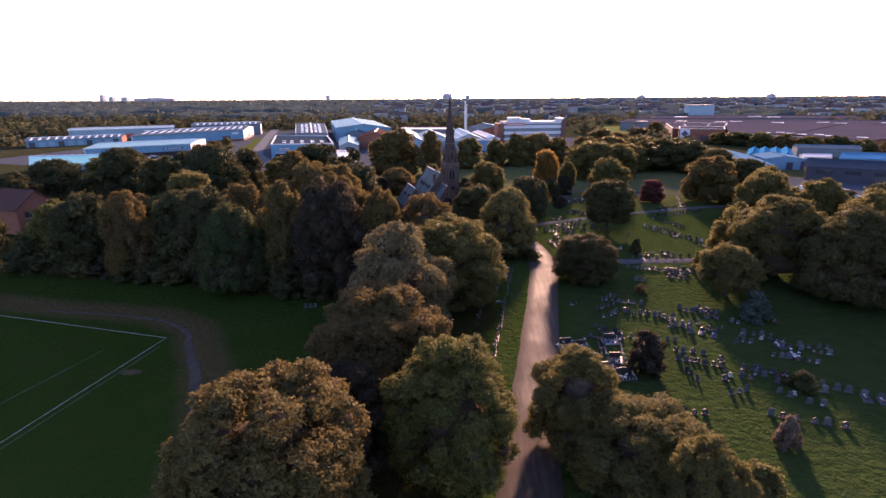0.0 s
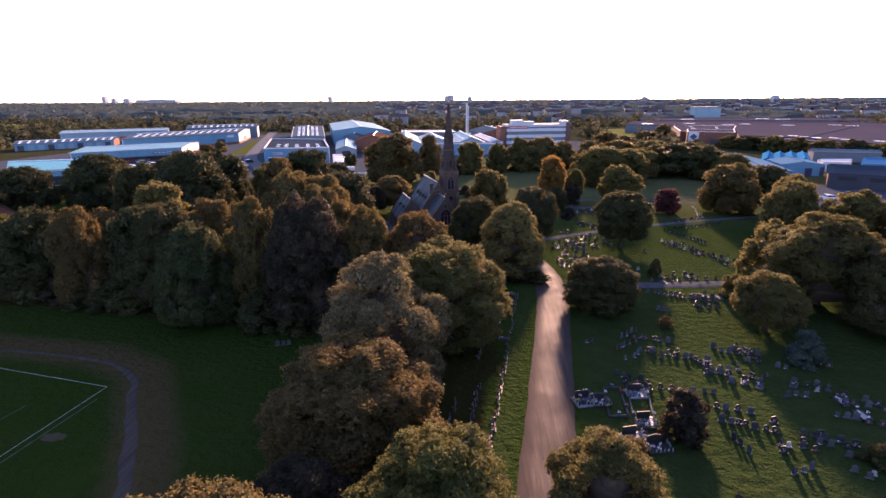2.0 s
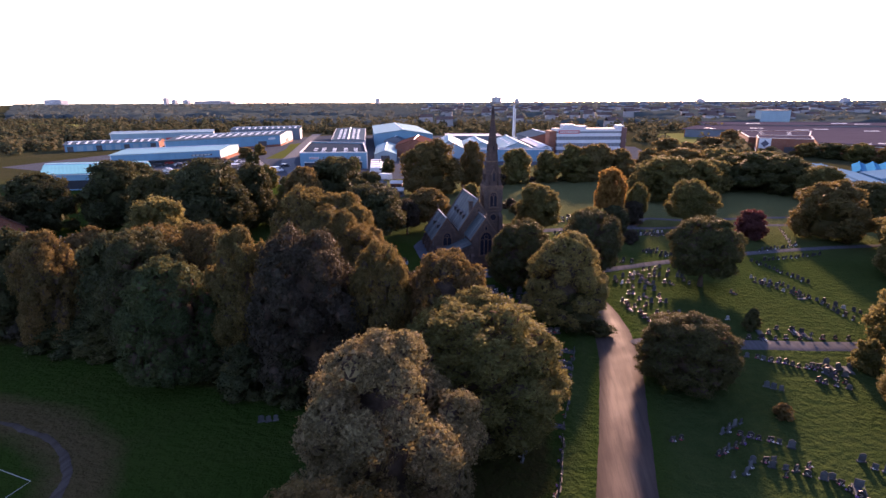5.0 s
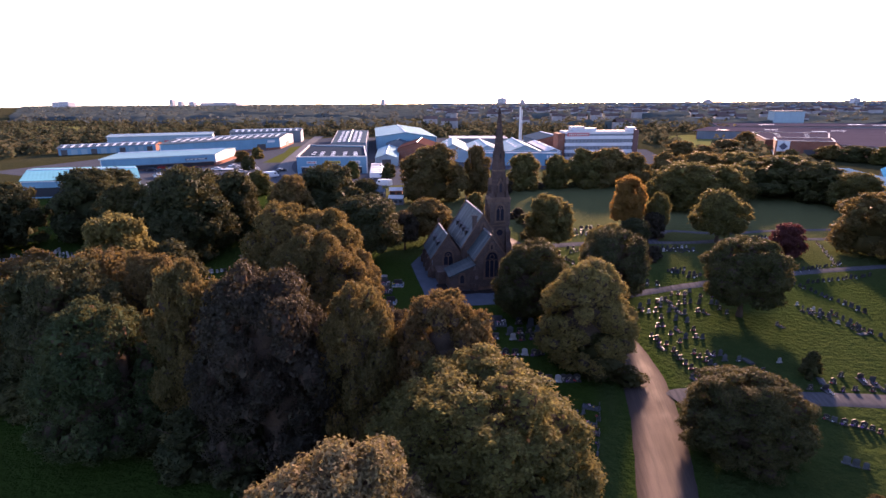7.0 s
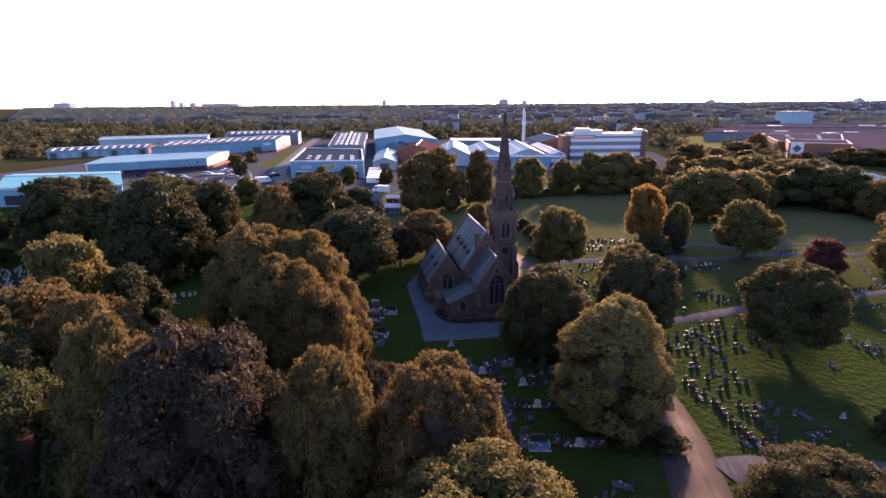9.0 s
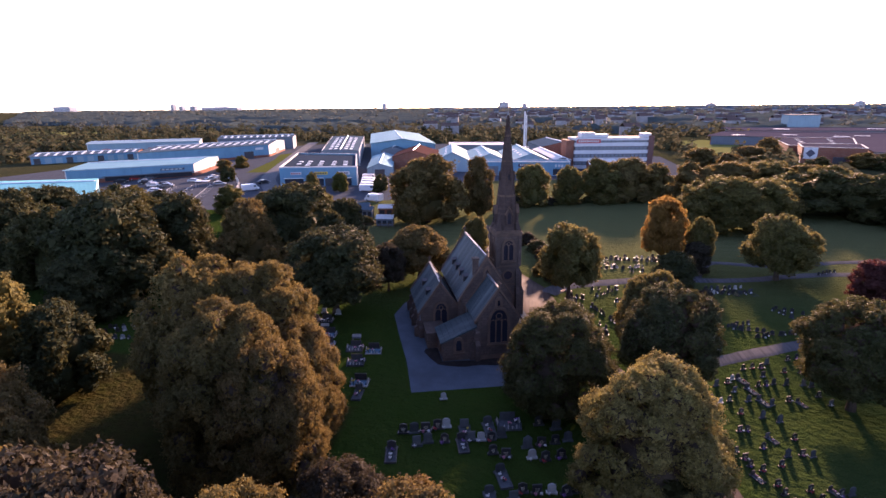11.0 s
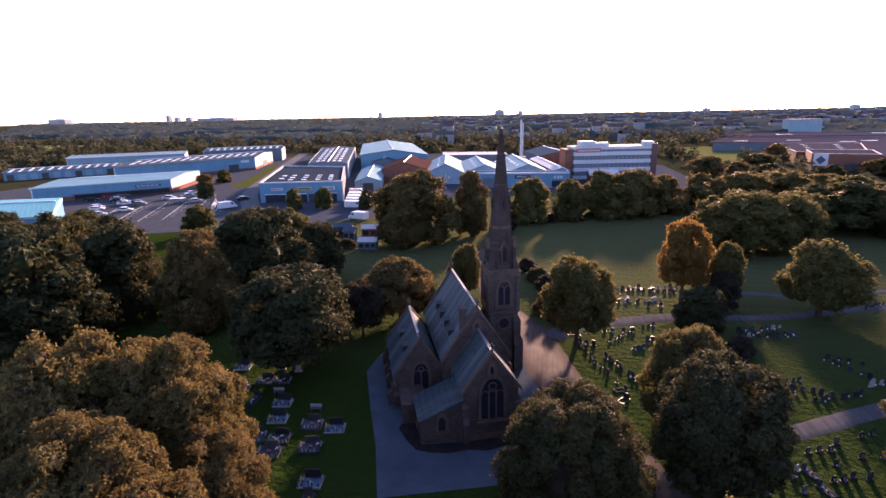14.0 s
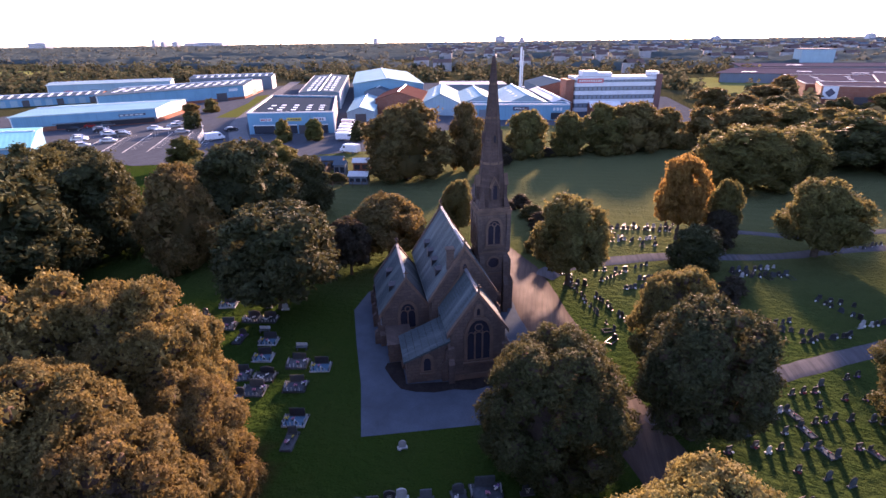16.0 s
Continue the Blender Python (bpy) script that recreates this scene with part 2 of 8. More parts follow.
BARK = surface("bark", (0.10, 0.075, 0.055), (0.06, 0.045, 0.035), 0.95, big=1.2, fine=9, bump=0.9, dist=0.06)
BLACKG = surface("black_granite", (0.018, 0.018, 0.02), (0.03, 0.03, 0.033), 0.5, big=2, fine=20, bump=0.05, per_object=0.3)
GREYS = surface("grey_stone", (0.082, 0.092, 0.098), (0.05, 0.058, 0.06), 0.85, big=1.5, fine=10, bump=0.3, per_object=0.35)
MARBLE = surface("white_marble", (0.37, 0.38, 0.38), (0.25, 0.26, 0.255), 0.6, big=1.2, fine=7, bump=0.1, per_object=0.15)
CHIPS = surface("stone_chippings", (0.095, 0.11, 0.125), (0.05, 0.06, 0.07), 0.9, big=3, fine=18, bump=0.8, per_object=0.3)
BLUECHIPS = surface("blue_glass_chippings", (0.05, 0.17, 0.26), (0.04, 0.11, 0.18), 0.6, big=3, fine=18, bump=0.8)
GILT = surface("pale_lettering", (0.5, 0.47, 0.38), (0.4, 0.38, 0.3), 0.5, big=3, fine=9, bump=0)
BLOOMS = [surface("petals_" + n, c, tuple(v * 0.6 for v in c), 0.7, big=9, fine=30, bump=0.6) for n, c in
          (("white", (0.7, 0.7, 0.68)), ("red", (0.45, 0.04, 0.05)), ("pink", (0.55, 0.2, 0.28)), ("yellow", (0.6, 0.45, 0.06)), ("violet", (0.22, 0.1, 0.36)))]
STEM = surface("stems", (0.05, 0.1, 0.03), (0.03, 0.06, 0.02), 0.8, big=5, fine=20, bump=0.4)
BLUECLAD = cladding("blue_cladding", (0.125, 0.285, 0.39))
PALECLAD = cladding("pale_cladding", (0.235, 0.355, 0.41))
GREYCLAD = cladding("grey_cladding", (0.14, 0.17, 0.20))
WHITECLAD = cladding("white_cladding", (0.62, 0.63, 0.63))
BLUEROOF = cladding("pale_blue_roof", (0.18, 0.365, 0.43), 0.55, 0.5)
CYANROOF = cladding("cyan_roof", (0.13, 0.42, 0.48), 0.55, 0.5)
DARKROOF = cladding("dark_felt_roof", (0.042, 0.06, 0.082), 0.8, 1.2, 0.0, 0.0)
FADEDROOF = cladding("faded_roof", (0.085, 0.125, 0.155), 0.75, 0.6, 0.0, 0.0)
ROOFLIGHT = surface("rooflight", (0.68, 0.72, 0.74), (0.55, 0.6, 0.62), 0.35, big=0.8, fine=5, bump=0.05)
BRICK = ashlar("red_brick", (0.26, 0.095, 0.06), (0.2, 0.075, 0.05), (0.2, 0.17, 0.14), 0.9, 0.3, soot=0.35)
WHITEW = surface("white_render", (0.56, 0.58, 0.6), (0.46, 0.48, 0.5), 0.7, big=0.3, fine=4, bump=0.1)
DARKW = surface("dark_band", (0.05, 0.045, 0.05), (0.035, 0.035, 0.04), 0.5, big=0.4, fine=5, bump=0.05)
CONCR = surface("concrete", (0.4, 0.4, 0.38), (0.3, 0.3, 0.29), 0.85, big=0.3, fine=4, bump=0.3)
SIGNR = surface("sign_red", (0.5, 0.05, 0.05), (0.4, 0.05, 0.05), 0.5, big=0.5, fine=6, bump=0)
SIGNY = surface("sign_yellow", (0.6, 0.42, 0.06), (0.5, 0.36, 0.06), 0.5, big=0.5, fine=6, bump=0)
SIGND = surface("sign_navy", (0.03, 0.035, 0.07), (0.04, 0.04, 0.08), 0.4, big=0.5, fine=6, bump=0)
STEEL = surface("galvanised_steel", (0.42, 0.43, 0.44), (0.32, 0.33, 0.34), 0.45, 0.7, big=1, fine=8, bump=0.1)
RUBBER = surface("tyre_rubber", (0.02, 0.02, 0.02), (0.03, 0.03, 0.03), 0.85, big=3, fine=12, bump=0.2)
WOODF = surface("weathered_wood", (0.13, 0.095, 0.065), (0.085, 0.065, 0.05), 0.85, big=1, fine=9, bump=0.4)
CARS = [surface("car_paint_" + n, c, tuple(v * 0.9 for v in c), 0.22, big=1, fine=3, bump=0) for n, c in
        (("white", (0.75, 0.76, 0.77)), ("silver", (0.42, 0.44, 0.46)), ("black", (0.02, 0.02, 0.025)), ("blue", (0.05, 0.1, 0.25)), ("red", (0.35, 0.03, 0.03)), ("grey", (0.14, 0.15, 0.16)))]


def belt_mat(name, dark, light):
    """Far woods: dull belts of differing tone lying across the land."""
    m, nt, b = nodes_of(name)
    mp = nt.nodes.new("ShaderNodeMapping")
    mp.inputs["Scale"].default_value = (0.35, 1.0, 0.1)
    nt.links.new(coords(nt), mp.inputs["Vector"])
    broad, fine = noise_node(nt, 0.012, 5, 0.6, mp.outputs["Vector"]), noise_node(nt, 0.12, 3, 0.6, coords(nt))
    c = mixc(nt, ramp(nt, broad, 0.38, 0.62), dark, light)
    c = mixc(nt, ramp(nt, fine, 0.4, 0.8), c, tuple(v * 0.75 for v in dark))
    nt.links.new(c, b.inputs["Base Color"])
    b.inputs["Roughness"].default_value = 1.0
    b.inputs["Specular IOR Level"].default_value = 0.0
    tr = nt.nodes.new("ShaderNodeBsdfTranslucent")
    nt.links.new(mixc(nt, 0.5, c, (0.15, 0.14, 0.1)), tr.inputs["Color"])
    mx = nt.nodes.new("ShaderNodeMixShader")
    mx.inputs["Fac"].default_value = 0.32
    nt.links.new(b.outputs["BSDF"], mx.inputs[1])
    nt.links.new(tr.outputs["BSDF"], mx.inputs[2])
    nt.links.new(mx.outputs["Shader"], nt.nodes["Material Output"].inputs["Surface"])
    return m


# haze over the far trees is put into their paler, bluer leaf colour
HAZYLEAF = belt_mat("hazy_foliage", (0.068, 0.098, 0.1), (0.1, 0.128, 0.12))
WOODLEAF = belt_mat("woodland_foliage", (0.05, 0.062, 0.03), (0.085, 0.085, 0.045))
LEAVES = {
    "dark": leafy("leaves_dark_green", (0.037, 0.044, 0.018), (0.051, 0.051, 0.020), 0.2),
    "green": leafy("leaves_green", (0.067, 0.076, 0.022), (0.094, 0.087, 0.026)),
    "olive": leafy("leaves_olive", (0.076, 0.078, 0.027), (0.106, 0.092, 0.032), 0.38, (0.30, 0.25, 0.09)),
    "grey": leafy("leaves_grey_green", (0.125, 0.108, 0.055), (0.158, 0.123, 0.063)),
    "straw": leafy("leaves_yellow_green", (0.146, 0.126, 0.042), (0.176, 0.137, 0.051), 0.34, (0.30, 0.25, 0.08)),
    "gold": leafy("leaves_turning_gold", (0.074, 0.063, 0.026), (0.108, 0.073, 0.028), 0.30, (0.30, 0.22, 0.07)),
    "orange": leafy("leaves_orange", (0.149, 0.095, 0.029), (0.171, 0.095, 0.027), 0.46, (0.50, 0.30, 0.08)),
    "rust": leafy("leaves_rust_brown", (0.092, 0.077, 0.031), (0.117, 0.085, 0.034), 0.34, (0.31, 0.22, 0.06)),
    "red": leafy("leaves_copper_red", (0.072, 0.029, 0.029), (0.088, 0.034, 0.031), 0.3, (0.22, 0.06, 0.05)),
    "bare": leafy("dry_twigs", (0.15, 0.112, 0.092), (0.12, 0.09, 0.07), 0.3, (0.25, 0.17, 0.12)),
    "fern": leafy("leaves_dull_green", (0.030, 0.050, 0.022), (0.038, 0.055, 0.022), 0.2),
    "night": leafy("leaves_deep_green", (0.031, 0.040, 0.019), (0.042, 0.046, 0.020), 0.18, (0.18, 0.16, 0.06)),
    "blue": leafy("leaves_blue_green", (0.040, 0.062, 0.056), (0.052, 0.072, 0.060), 0.15),
    "plum": leafy("leaves_dull_purple", (0.034, 0.029, 0.022), (0.033, 0.031, 0.022), 0.2, (0.16, 0.13, 0.06)),
}


# ---- builders ----
def part(name, bm, material, parent=None, label="", smooth=False):
    me = bpy.data.meshes.new(name)
    bm.to_mesh(me)
    bm.free()
    if smooth:
        me.shade_smooth()
    me.materials.append(material)
    ob = new(name, me)
    ob.parent = parent
    if label:
        ob["label"] = label
    return ob


def share(name, me, parent, m=None, label=""):
    ob = new(name, me)
    ob.parent = parent
    if m is not None:
        ob.matrix_basis = m
    if label:
        ob["label"] = label
    return ob


def thing(name, label, category, group="", kind="", m=None):
    ob = new(name)
    ob.empty_display_size = 0.3
    if m is not None:
        ob.matrix_basis = m
    return tagged(ob, label, category, group, kind)


def box(bm, x0, y0, z0, x1, y1, z1, bevel=0.0):
    vs = [bm.verts.new(c) for c in ((x0, y0, z0), (x1, y0, z0), (x1, y1, z0), (x0, y1, z0), (x0, y0, z1), (x1, y0, z1), (x1, y1, z1), (x0, y1, z1))]
    fs = [bm.faces.new([vs[i] for i in f]) for f in ((3, 2, 1, 0), (4, 5, 6, 7), (0, 1, 5, 4), (1, 2, 6, 5), (2, 3, 7, 6), (3, 0, 4, 7))]
    if bevel:
        bmesh.ops.bevel(bm, geom=list({e for f in fs for e in f.edges}), offset=bevel, segments=1, affect="EDGES")
    return bm


def boxed(x0, y0, z0, x1, y1, z1, bevel=0.0):
    return box(bmesh.new(), x0, y0, z0, x1, y1, z1, bevel)


def extrude(bm, poly, way):
    """A solid from a flat polygon of 3D corners, pushed along way."""
    a = [bm.verts.new(p) for p in poly]
    b = [bm.verts.new(Vector(p) + Vector(way)) for p in poly]
    bm.faces.new(a)
    bm.faces.new(b[::-1])
    for i in range(len(a)):
        j = (i + 1) % len(a)
        bm.faces.new((a[j], a[i], b[i], b[j]))
    bmesh.ops.recalc_face_normals(bm, faces=bm.faces[:])
    return bm


def solid(poly, way):
    return extrude(bmesh.new(), poly, way)


def tube(bm, p0, p1, r0, r1, sides=8):
    p0, p1 = Vector(p0), Vector(p1)
    q = (p1 - p0).to_track_quat("Z", "Y")
    rings = []
    for p, r in ((p0, r0), (p1, r1)):
        rings.append([bm.verts.new(p + q @ Vector((r * math.cos(k * 2 * math.pi / sides), r * math.sin(k * 2 * math.pi / sides), 0))) for k in range(sides)])
    for k in range(sides):
        j = (k + 1) % sides
        bm.faces.new((rings[0][k], rings[0][j], rings[1][j], rings[1][k]))
    bm.faces.new(rings[0][::-1])
    bm.faces.new(rings[1])
    return bm


def from_arrays(name, verts, faces, material):
    """One mesh from numpy arrays of corners and of four-sided faces."""
    me = bpy.data.meshes.new(name)
    me.vertices.add(len(verts))
    me.vertices.foreach_set("co", np.asarray(verts, dtype=np.float32).ravel())
    n, k = faces.shape
    me.loops.add(n * k)
    me.loops.foreach_set("vertex_index", faces.astype(np.int32).ravel())
    me.polygons.add(n)
    me.polygons.foreach_set("loop_start", np.arange(0, n * k, k, dtype=np.int32))
    me.polygons.foreach_set("loop_total", np.full(n, k, dtype=np.int32))
    me.update(calc_edges=True)
    me.materials.append(material)
    return me


# ---- ground ----
def along(pts, step):
    """Points on a smooth line through the given ones, about step apart, with their directions."""
    pts = [Vector((*p, 0)) for p in pts]
    out = []
    for i in range(len(pts) - 1):
        p0, p1, p2, p3 = pts[max(i - 1, 0)], pts[i], pts[i + 1], pts[min(i + 2, len(pts) - 1)]
        n = max(1, round((p2 - p1).length / step))
        for k in range(n + (i == len(pts) - 2)):
            t = k / n
            out.append(0.5 * ((2 * p1) + (p2 - p0) * t + (2 * p0 - 5 * p1 + 4 * p2 - p3) * t * t + (3 * p1 - p0 - 3 * p2 + p3) * t ** 3))
    ways = []
    for i in range(len(out)):
        d = out[min(i + 1, len(out) - 1)] - out[max(i - 1, 0)]
        ways.append(d.normalized())
    return out, ways


def near_line(P, pts):
    """Distance of the points P (n x 2) from a broken line."""
    best = np.full(len(P), 1e9)
    for a, b in zip(pts[:-1], pts[1:]):
        a, b = np.array(a, float), np.array(b, float)
        d = b - a
        t = np.clip(((P - a) @ d) / (d @ d), 0, 1)
        best = np.minimum(best, np.hypot(*(P - a - t[:, None] * d).T))
    return best


def inside(P, poly):
    r = np.zeros(len(P), bool)
    for (x0, y0), (x1, y1) in zip(poly, poly[1:] + poly[:1]):
        if y0 == y1:
            continue
        c = ((y0 > P[:, 1]) != (y1 > P[:, 1])) & (P[:, 0] < (x1 - x0) * (P[:, 1] - y0) / (y1 - y0) + x0)
        r ^= c
    return r


DRIVE = [(2.2, -8), (5.0, 15), (7.0, 28), (9.4, 46), (11.6, 62), (13.2, 76), (12.6, 86), (9.6, 96), (5.6, 105), (2.6, 113), (-0.6, 124), (-5.6, 136), (-9, 152), (-10, 166)]
TRACK = [(-90, 62), (-66, 58.5), (-50, 56), (-36, 54.5), (-29.5, 51.5), (-26, 46.5), (-22, 40.5), (-18.5, 34), (-15, 24), (-13, 8), (-12, -20)]
step = 1.5
near_x, near_y = np.arange(-100, 100, step), np.arange(-20, 240, step)
far_x, far_y = 100 + np.cumsum(1.6 * 1.22 ** np.arange(34)), 240 + np.cumsum(1.6 * 1.22 ** np.arange(33))
gx = np.concatenate([-far_x[::-1], near_x, far_x])
gy = np.concatenate([(-20 - np.cumsum(1.6 * 1.3 ** np.arange(22)))[::-1], near_y, far_y])
GX, GY = np.meshgrid(gx, gy)
P2 = np.stack([GX.ravel(), GY.ravel()], 1)
Z = np.zeros(len(P2))
idx = np.arange(len(P2)).reshape(GX.shape)
quads = np.stack([idx[:-1, :-1], idx[:-1, 1:], idx[1:, 1:], idx[1:, :-1]], -1).reshape(-1, 4)
gme = from_arrays("ground", np.column_stack([P2, Z]), quads, GRASS)
masks = {}
masks["worn"] = np.clip(1.5 - near_line(P2, TRACK) / 2.6, 0, 1)
masks["worn"] = np.maximum(masks["worn"], np.clip(1.1 - np.hypot(P2[:, 0] + 30.2, (P2[:, 1] - 41.2) * 1.6) / 1.2, 0, 1))
d_road = near_line(P2, DRIVE)
cem = inside(P2, [(-1, -20), (3, 30), (5, 46), (7, 62), (8.6, 76), (8, 95), (3, 120), (-4, 150), (-30, 140), (-60, 160), (-30, 200), (100, 230), (100, -20)])
masks["plot"] = np.where(cem, np.clip((d_road - 1.5) / 2.5, 0, 1), 0.0) * np.clip(1.35 - np.hypot(P2[:, 0] - 30, P2[:, 1] - 50) / 90, 0.5, 1)
wood = inside(P2, [(-100, 70), (-48, 66), (-28, 62), (-14, 60), (-8, 46), (-7, 15), (0.5, 15), (3.6, 40), (6.0, 62), (6.6, 74), (-1, 77), (-14, 78), (-15, 92), (-30, 96), (-60, 100), (-100, 110)])
masks["litter"] = np.where(wood, 0.85, 0.0)
masks["lawn"] = np.clip((P2[:, 1] - 112) / 40, 0, 1) * np.clip((P2[:, 0] + 60) / 20, 0, 1) * 0.9
masks["fields"] = np.clip((np.hypot(P2[:, 0], P2[:, 1] - 80) - 150) / 60, 0, 1)
for key, v in masks.items():
    at = gme.attributes.new(key, "FLOAT", "POINT")
    at.data.foreach_set("value", v.astype(np.float32))
tagged(new("ground", gme), "mown grass with worn earth and dry cemetery turf", "ground", "", "structure")


def strip(name, pts, widths, material, label, category, z=0.02, step=1.0, ragged=0.12):
    """A road or path along a smooth line, with an uneven edge and a slight thickness."""
    line, ways = along(pts, step)
    n = len(line)
    rnd = random.Random(len(name) * 7 + n)
    vs, fs, ac = [], [], []
    cols = 7
    for i, (p, d) in enumerate(zip(line, ways)):
        w = np.interp(i / (n - 1), np.linspace(0, 1, len(widths)), widths) / 2
        side = Vector((d.y, -d.x, 0))
        jl, jr = (noise.noise(Vector((i * 0.31, 3.7, z))) + rnd.uniform(-0.3, 0.3)) * ragged, (noise.noise(Vector((i * 0.29, 9.1, z))) + rnd.uniform(-0.3, 0.3)) * ragged
        for k in range(cols):
            u = k / (cols - 1)
            o = -w - jl + u * (2 * w + jl + jr)
            crown = 0.05 * (1 - (2 * u - 1) ** 2)
            q = p + side * o
            vs.append((q.x, q.y, (z + crown) if 0 < k < cols - 1 else -0.03))
            ac.append(u)
    for i in range(n - 1):
        for k in range(cols - 1):
            a = i * cols + k
            fs.append((a, a + 1, a + cols + 1, a + cols))
    me = from_arrays(name, np.array(vs), np.array(fs), material)
    at = me.attributes.new("across", "FLOAT", "POINT")
    at.data.foreach_set("value", np.array(ac, dtype=np.float32))
    return tagged(new(name, me), label, category, "", "structure")


strip("road", DRIVE, [5.0, 4.9, 4.9, 4.8, 4.6, 4.5, 4.6, 4.7, 5.2, 6.0, 6.4, 3.6, 3.0, 3.0], ROAD, "worn pinkish tarmac cemetery drive with paler wheel tracks", "road", 0.035)
strip("path", [(15.3, 77.3), (18, 78.4), (27, 79.4), (40, 81), (58, 85), (80, 90)], [3.0, 2.2, 2.1], PATHM, "narrow grey tarmac path between the graves", "path", 0.03)
strip("path", [(9.5, 99.5), (13, 102.3), (18, 105.2), (28.3, 110.9), (40, 116.5), (60, 124), (85, 130)], [2.2, 2.0, 2.0], PATHM, "grey tarmac path crossing the lawn", "path", 0.028)
strip("path", [(2, 124), (5, 127.6), (9.3, 129.5), (19, 132.8), (26, 133.4), (32.5, 134.6), (45, 139), (60, 141)], [3.4, 2.2, 2.2], PATHM, "pale tarmac path leading from the chapel drive", "path", 0.026)
strip("path", [(24.5, 133.4), (27, 139.5), (30, 143.2), (36, 142.6), (41.5, 143), (51, 146.5), (66, 150)], [2.0, 1.9], PATHM, "curving pale path round a grass island", "path", 0.032)

# chapel frame: x across, y along the ridge and away from the chancel
CH = pose(-5.2, 107.8, 0, 0, 0, 20)


def ch(u, v, z=0.0):
    return CH @ Vector((u, v, z))


bm = bmesh.new()
edge = [(-9.9, -10.2), (-4, -10.5), (2, -10.8), (6.2, -9.5), (7.4, -3), (8.2, 4), (9.5, 12), (9.0, 18), (6, 20), (4.5, 15), (-2, 14.5), (-8.2, 13), (-10.0, 9), (-9.9, 2), (-9.7, -4)]
ring = [bm.verts.new(ch(u, v, 0.018)) for u, v in edge]
rim = [bm.verts.new(ch(u * 1.006, v * 1.006, -0.03)) for u, v in edge]
bm.faces.new(ring)
for i in range(len(ring)):
    j = (i + 1) % len(ring)
    bm.faces.new((ring[j], ring[i], rim[i], rim[j]))
bmesh.ops.recalc_face_normals(bm, faces=bm.faces[:])
bmesh.ops.triangulate(bm, faces=bm.faces[:])
tagged(part("pavement", bm, GRAVEL), "grey gravel apron round the chapel", "pavement", "", "structure")

# dark strip against the east end: shade at the walls' foot laid in as colour
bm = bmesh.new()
shade_outline = [(-7.6, -2.2), (-7.1, -3.9), (-6.5, -5.3), (-5.4, -5.9), (-3.9, -6.3), (-2.3, -6.2), (-0.7, -6.6), (0.9, -6.3), (2.3, -6.4), (3.1, -5.2), (3.4, -2.6), (3.3, -0.6), (2.6, -0.4), (2.6, -5.0), (-2.2, -5.2), (-6.0, -4.8), (-6.0, -1.5), (-7.3, -1.5)]
shade_top = [bm.verts.new(ch(u, v, 0.06)) for u, v in shade_outline]
foot = [bm.verts.new(ch(u, v, -0.02)) for u, v in shade_outline]
bm.faces.new(shade_top)
for i in range(len(shade_top)):
    j = (i + 1) % len(shade_top)
    bm.faces.new((shade_top[j], shade_top[i], foot[i], foot[j]))
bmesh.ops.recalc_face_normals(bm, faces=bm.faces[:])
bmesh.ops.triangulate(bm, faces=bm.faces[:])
tagged(part("ground_bed", bm, surface("foot_shade", (0.024, 0.02, 0.02), (0.036, 0.03, 0.027), 0.95, big=1.2, fine=8, bump=0.8)), "dark strip along the chapel walls, put in for shade at their foot", "planting bed", "", "structure")

FIELD_A, FIELD_B = [(-520, 475), (-435, 495), (-480, 590), (-620, 595)], [(-680, 930), (-480, 925), (-540, 1120), (-780, 1150)]
# yards and roads of the trading estate
bm = bmesh.new()
yard = [(-215, 205), (-130, 180), (-92, 172), (-66, 182), (-40, 196), (-24, 236), (12, 244), (60, 252), (62, 335), (-50, 420), (-150, 420), (-205, 330)]
bm.faces.new([bm.verts.new((x, y, 0.03)) for x, y in yard])
bmesh.ops.triangulate(bm, faces=bm.faces[:])
tagged(part("ground_yard", bm, ASPHALT), "grey asphalt yards of a trading estate", "yard", "", "structure")
strip("road", [(-62, 150), (-72, 182), (-84, 205), (-104, 240), (-126, 300), (-150, 370), (-170, 430)], [7, 7, 7.5, 8], tarmac_mat("estate_road", (0.13, 0.14, 0.15), (0.155, 0.165, 0.175), (0.17, 0.178, 0.185)), "pale grey estate road between warehouses", "road", 0.05, 4)
bm = bmesh.new()
bm.faces.new([bm.verts.new((x, y, 0.05)) for x, y in ((-120, 250), (-112, 252), (-128, 318), (-142, 345), (-146, 330), (-134, 300))])
tagged(part("ground_verge", bm, surface("verge_grass", (0.07, 0.09, 0.025), (0.085, 0.095, 0.03), 0.9, big=0.3, fine=6)), "bright mown grass verge beside the estate road", "verge", "", "structure")
bm = bmesh.new()
bm.faces.new([bm.verts.new((x, y, 0.05)) for x, y in ((86, 345), (128, 350), (160, 440), (120, 470), (95, 455))])
tagged(part("ground_field", bm, surface("sunlit_field", (0.125, 0.145, 0.05), (0.15, 0.16, 0.06), 0.9, big=0.05, fine=1)), "pale green playing field beyond the offices", "field", "", "structure")
bm = bmesh.new()
bm.faces.new([bm.verts.new((x, y, 0.05)) for x, y in FIELD_A])
tagged(part("ground_field", bm, surface("far_field", (0.15, 0.17, 0.05), (0.17, 0.17, 0.07), 0.9, big=0.05, fine=1)), "pale green field among dark woods", "field", "", "structure")
bm = bmesh.new()
bm.faces.new([bm.verts.new((x, y, 0.05)) for x, y in FIELD_B])
tagged(part("ground_field", bm, bpy.data.materials["far_field"]), "long pale stubble field beyond the woods", "field", "", "structure")

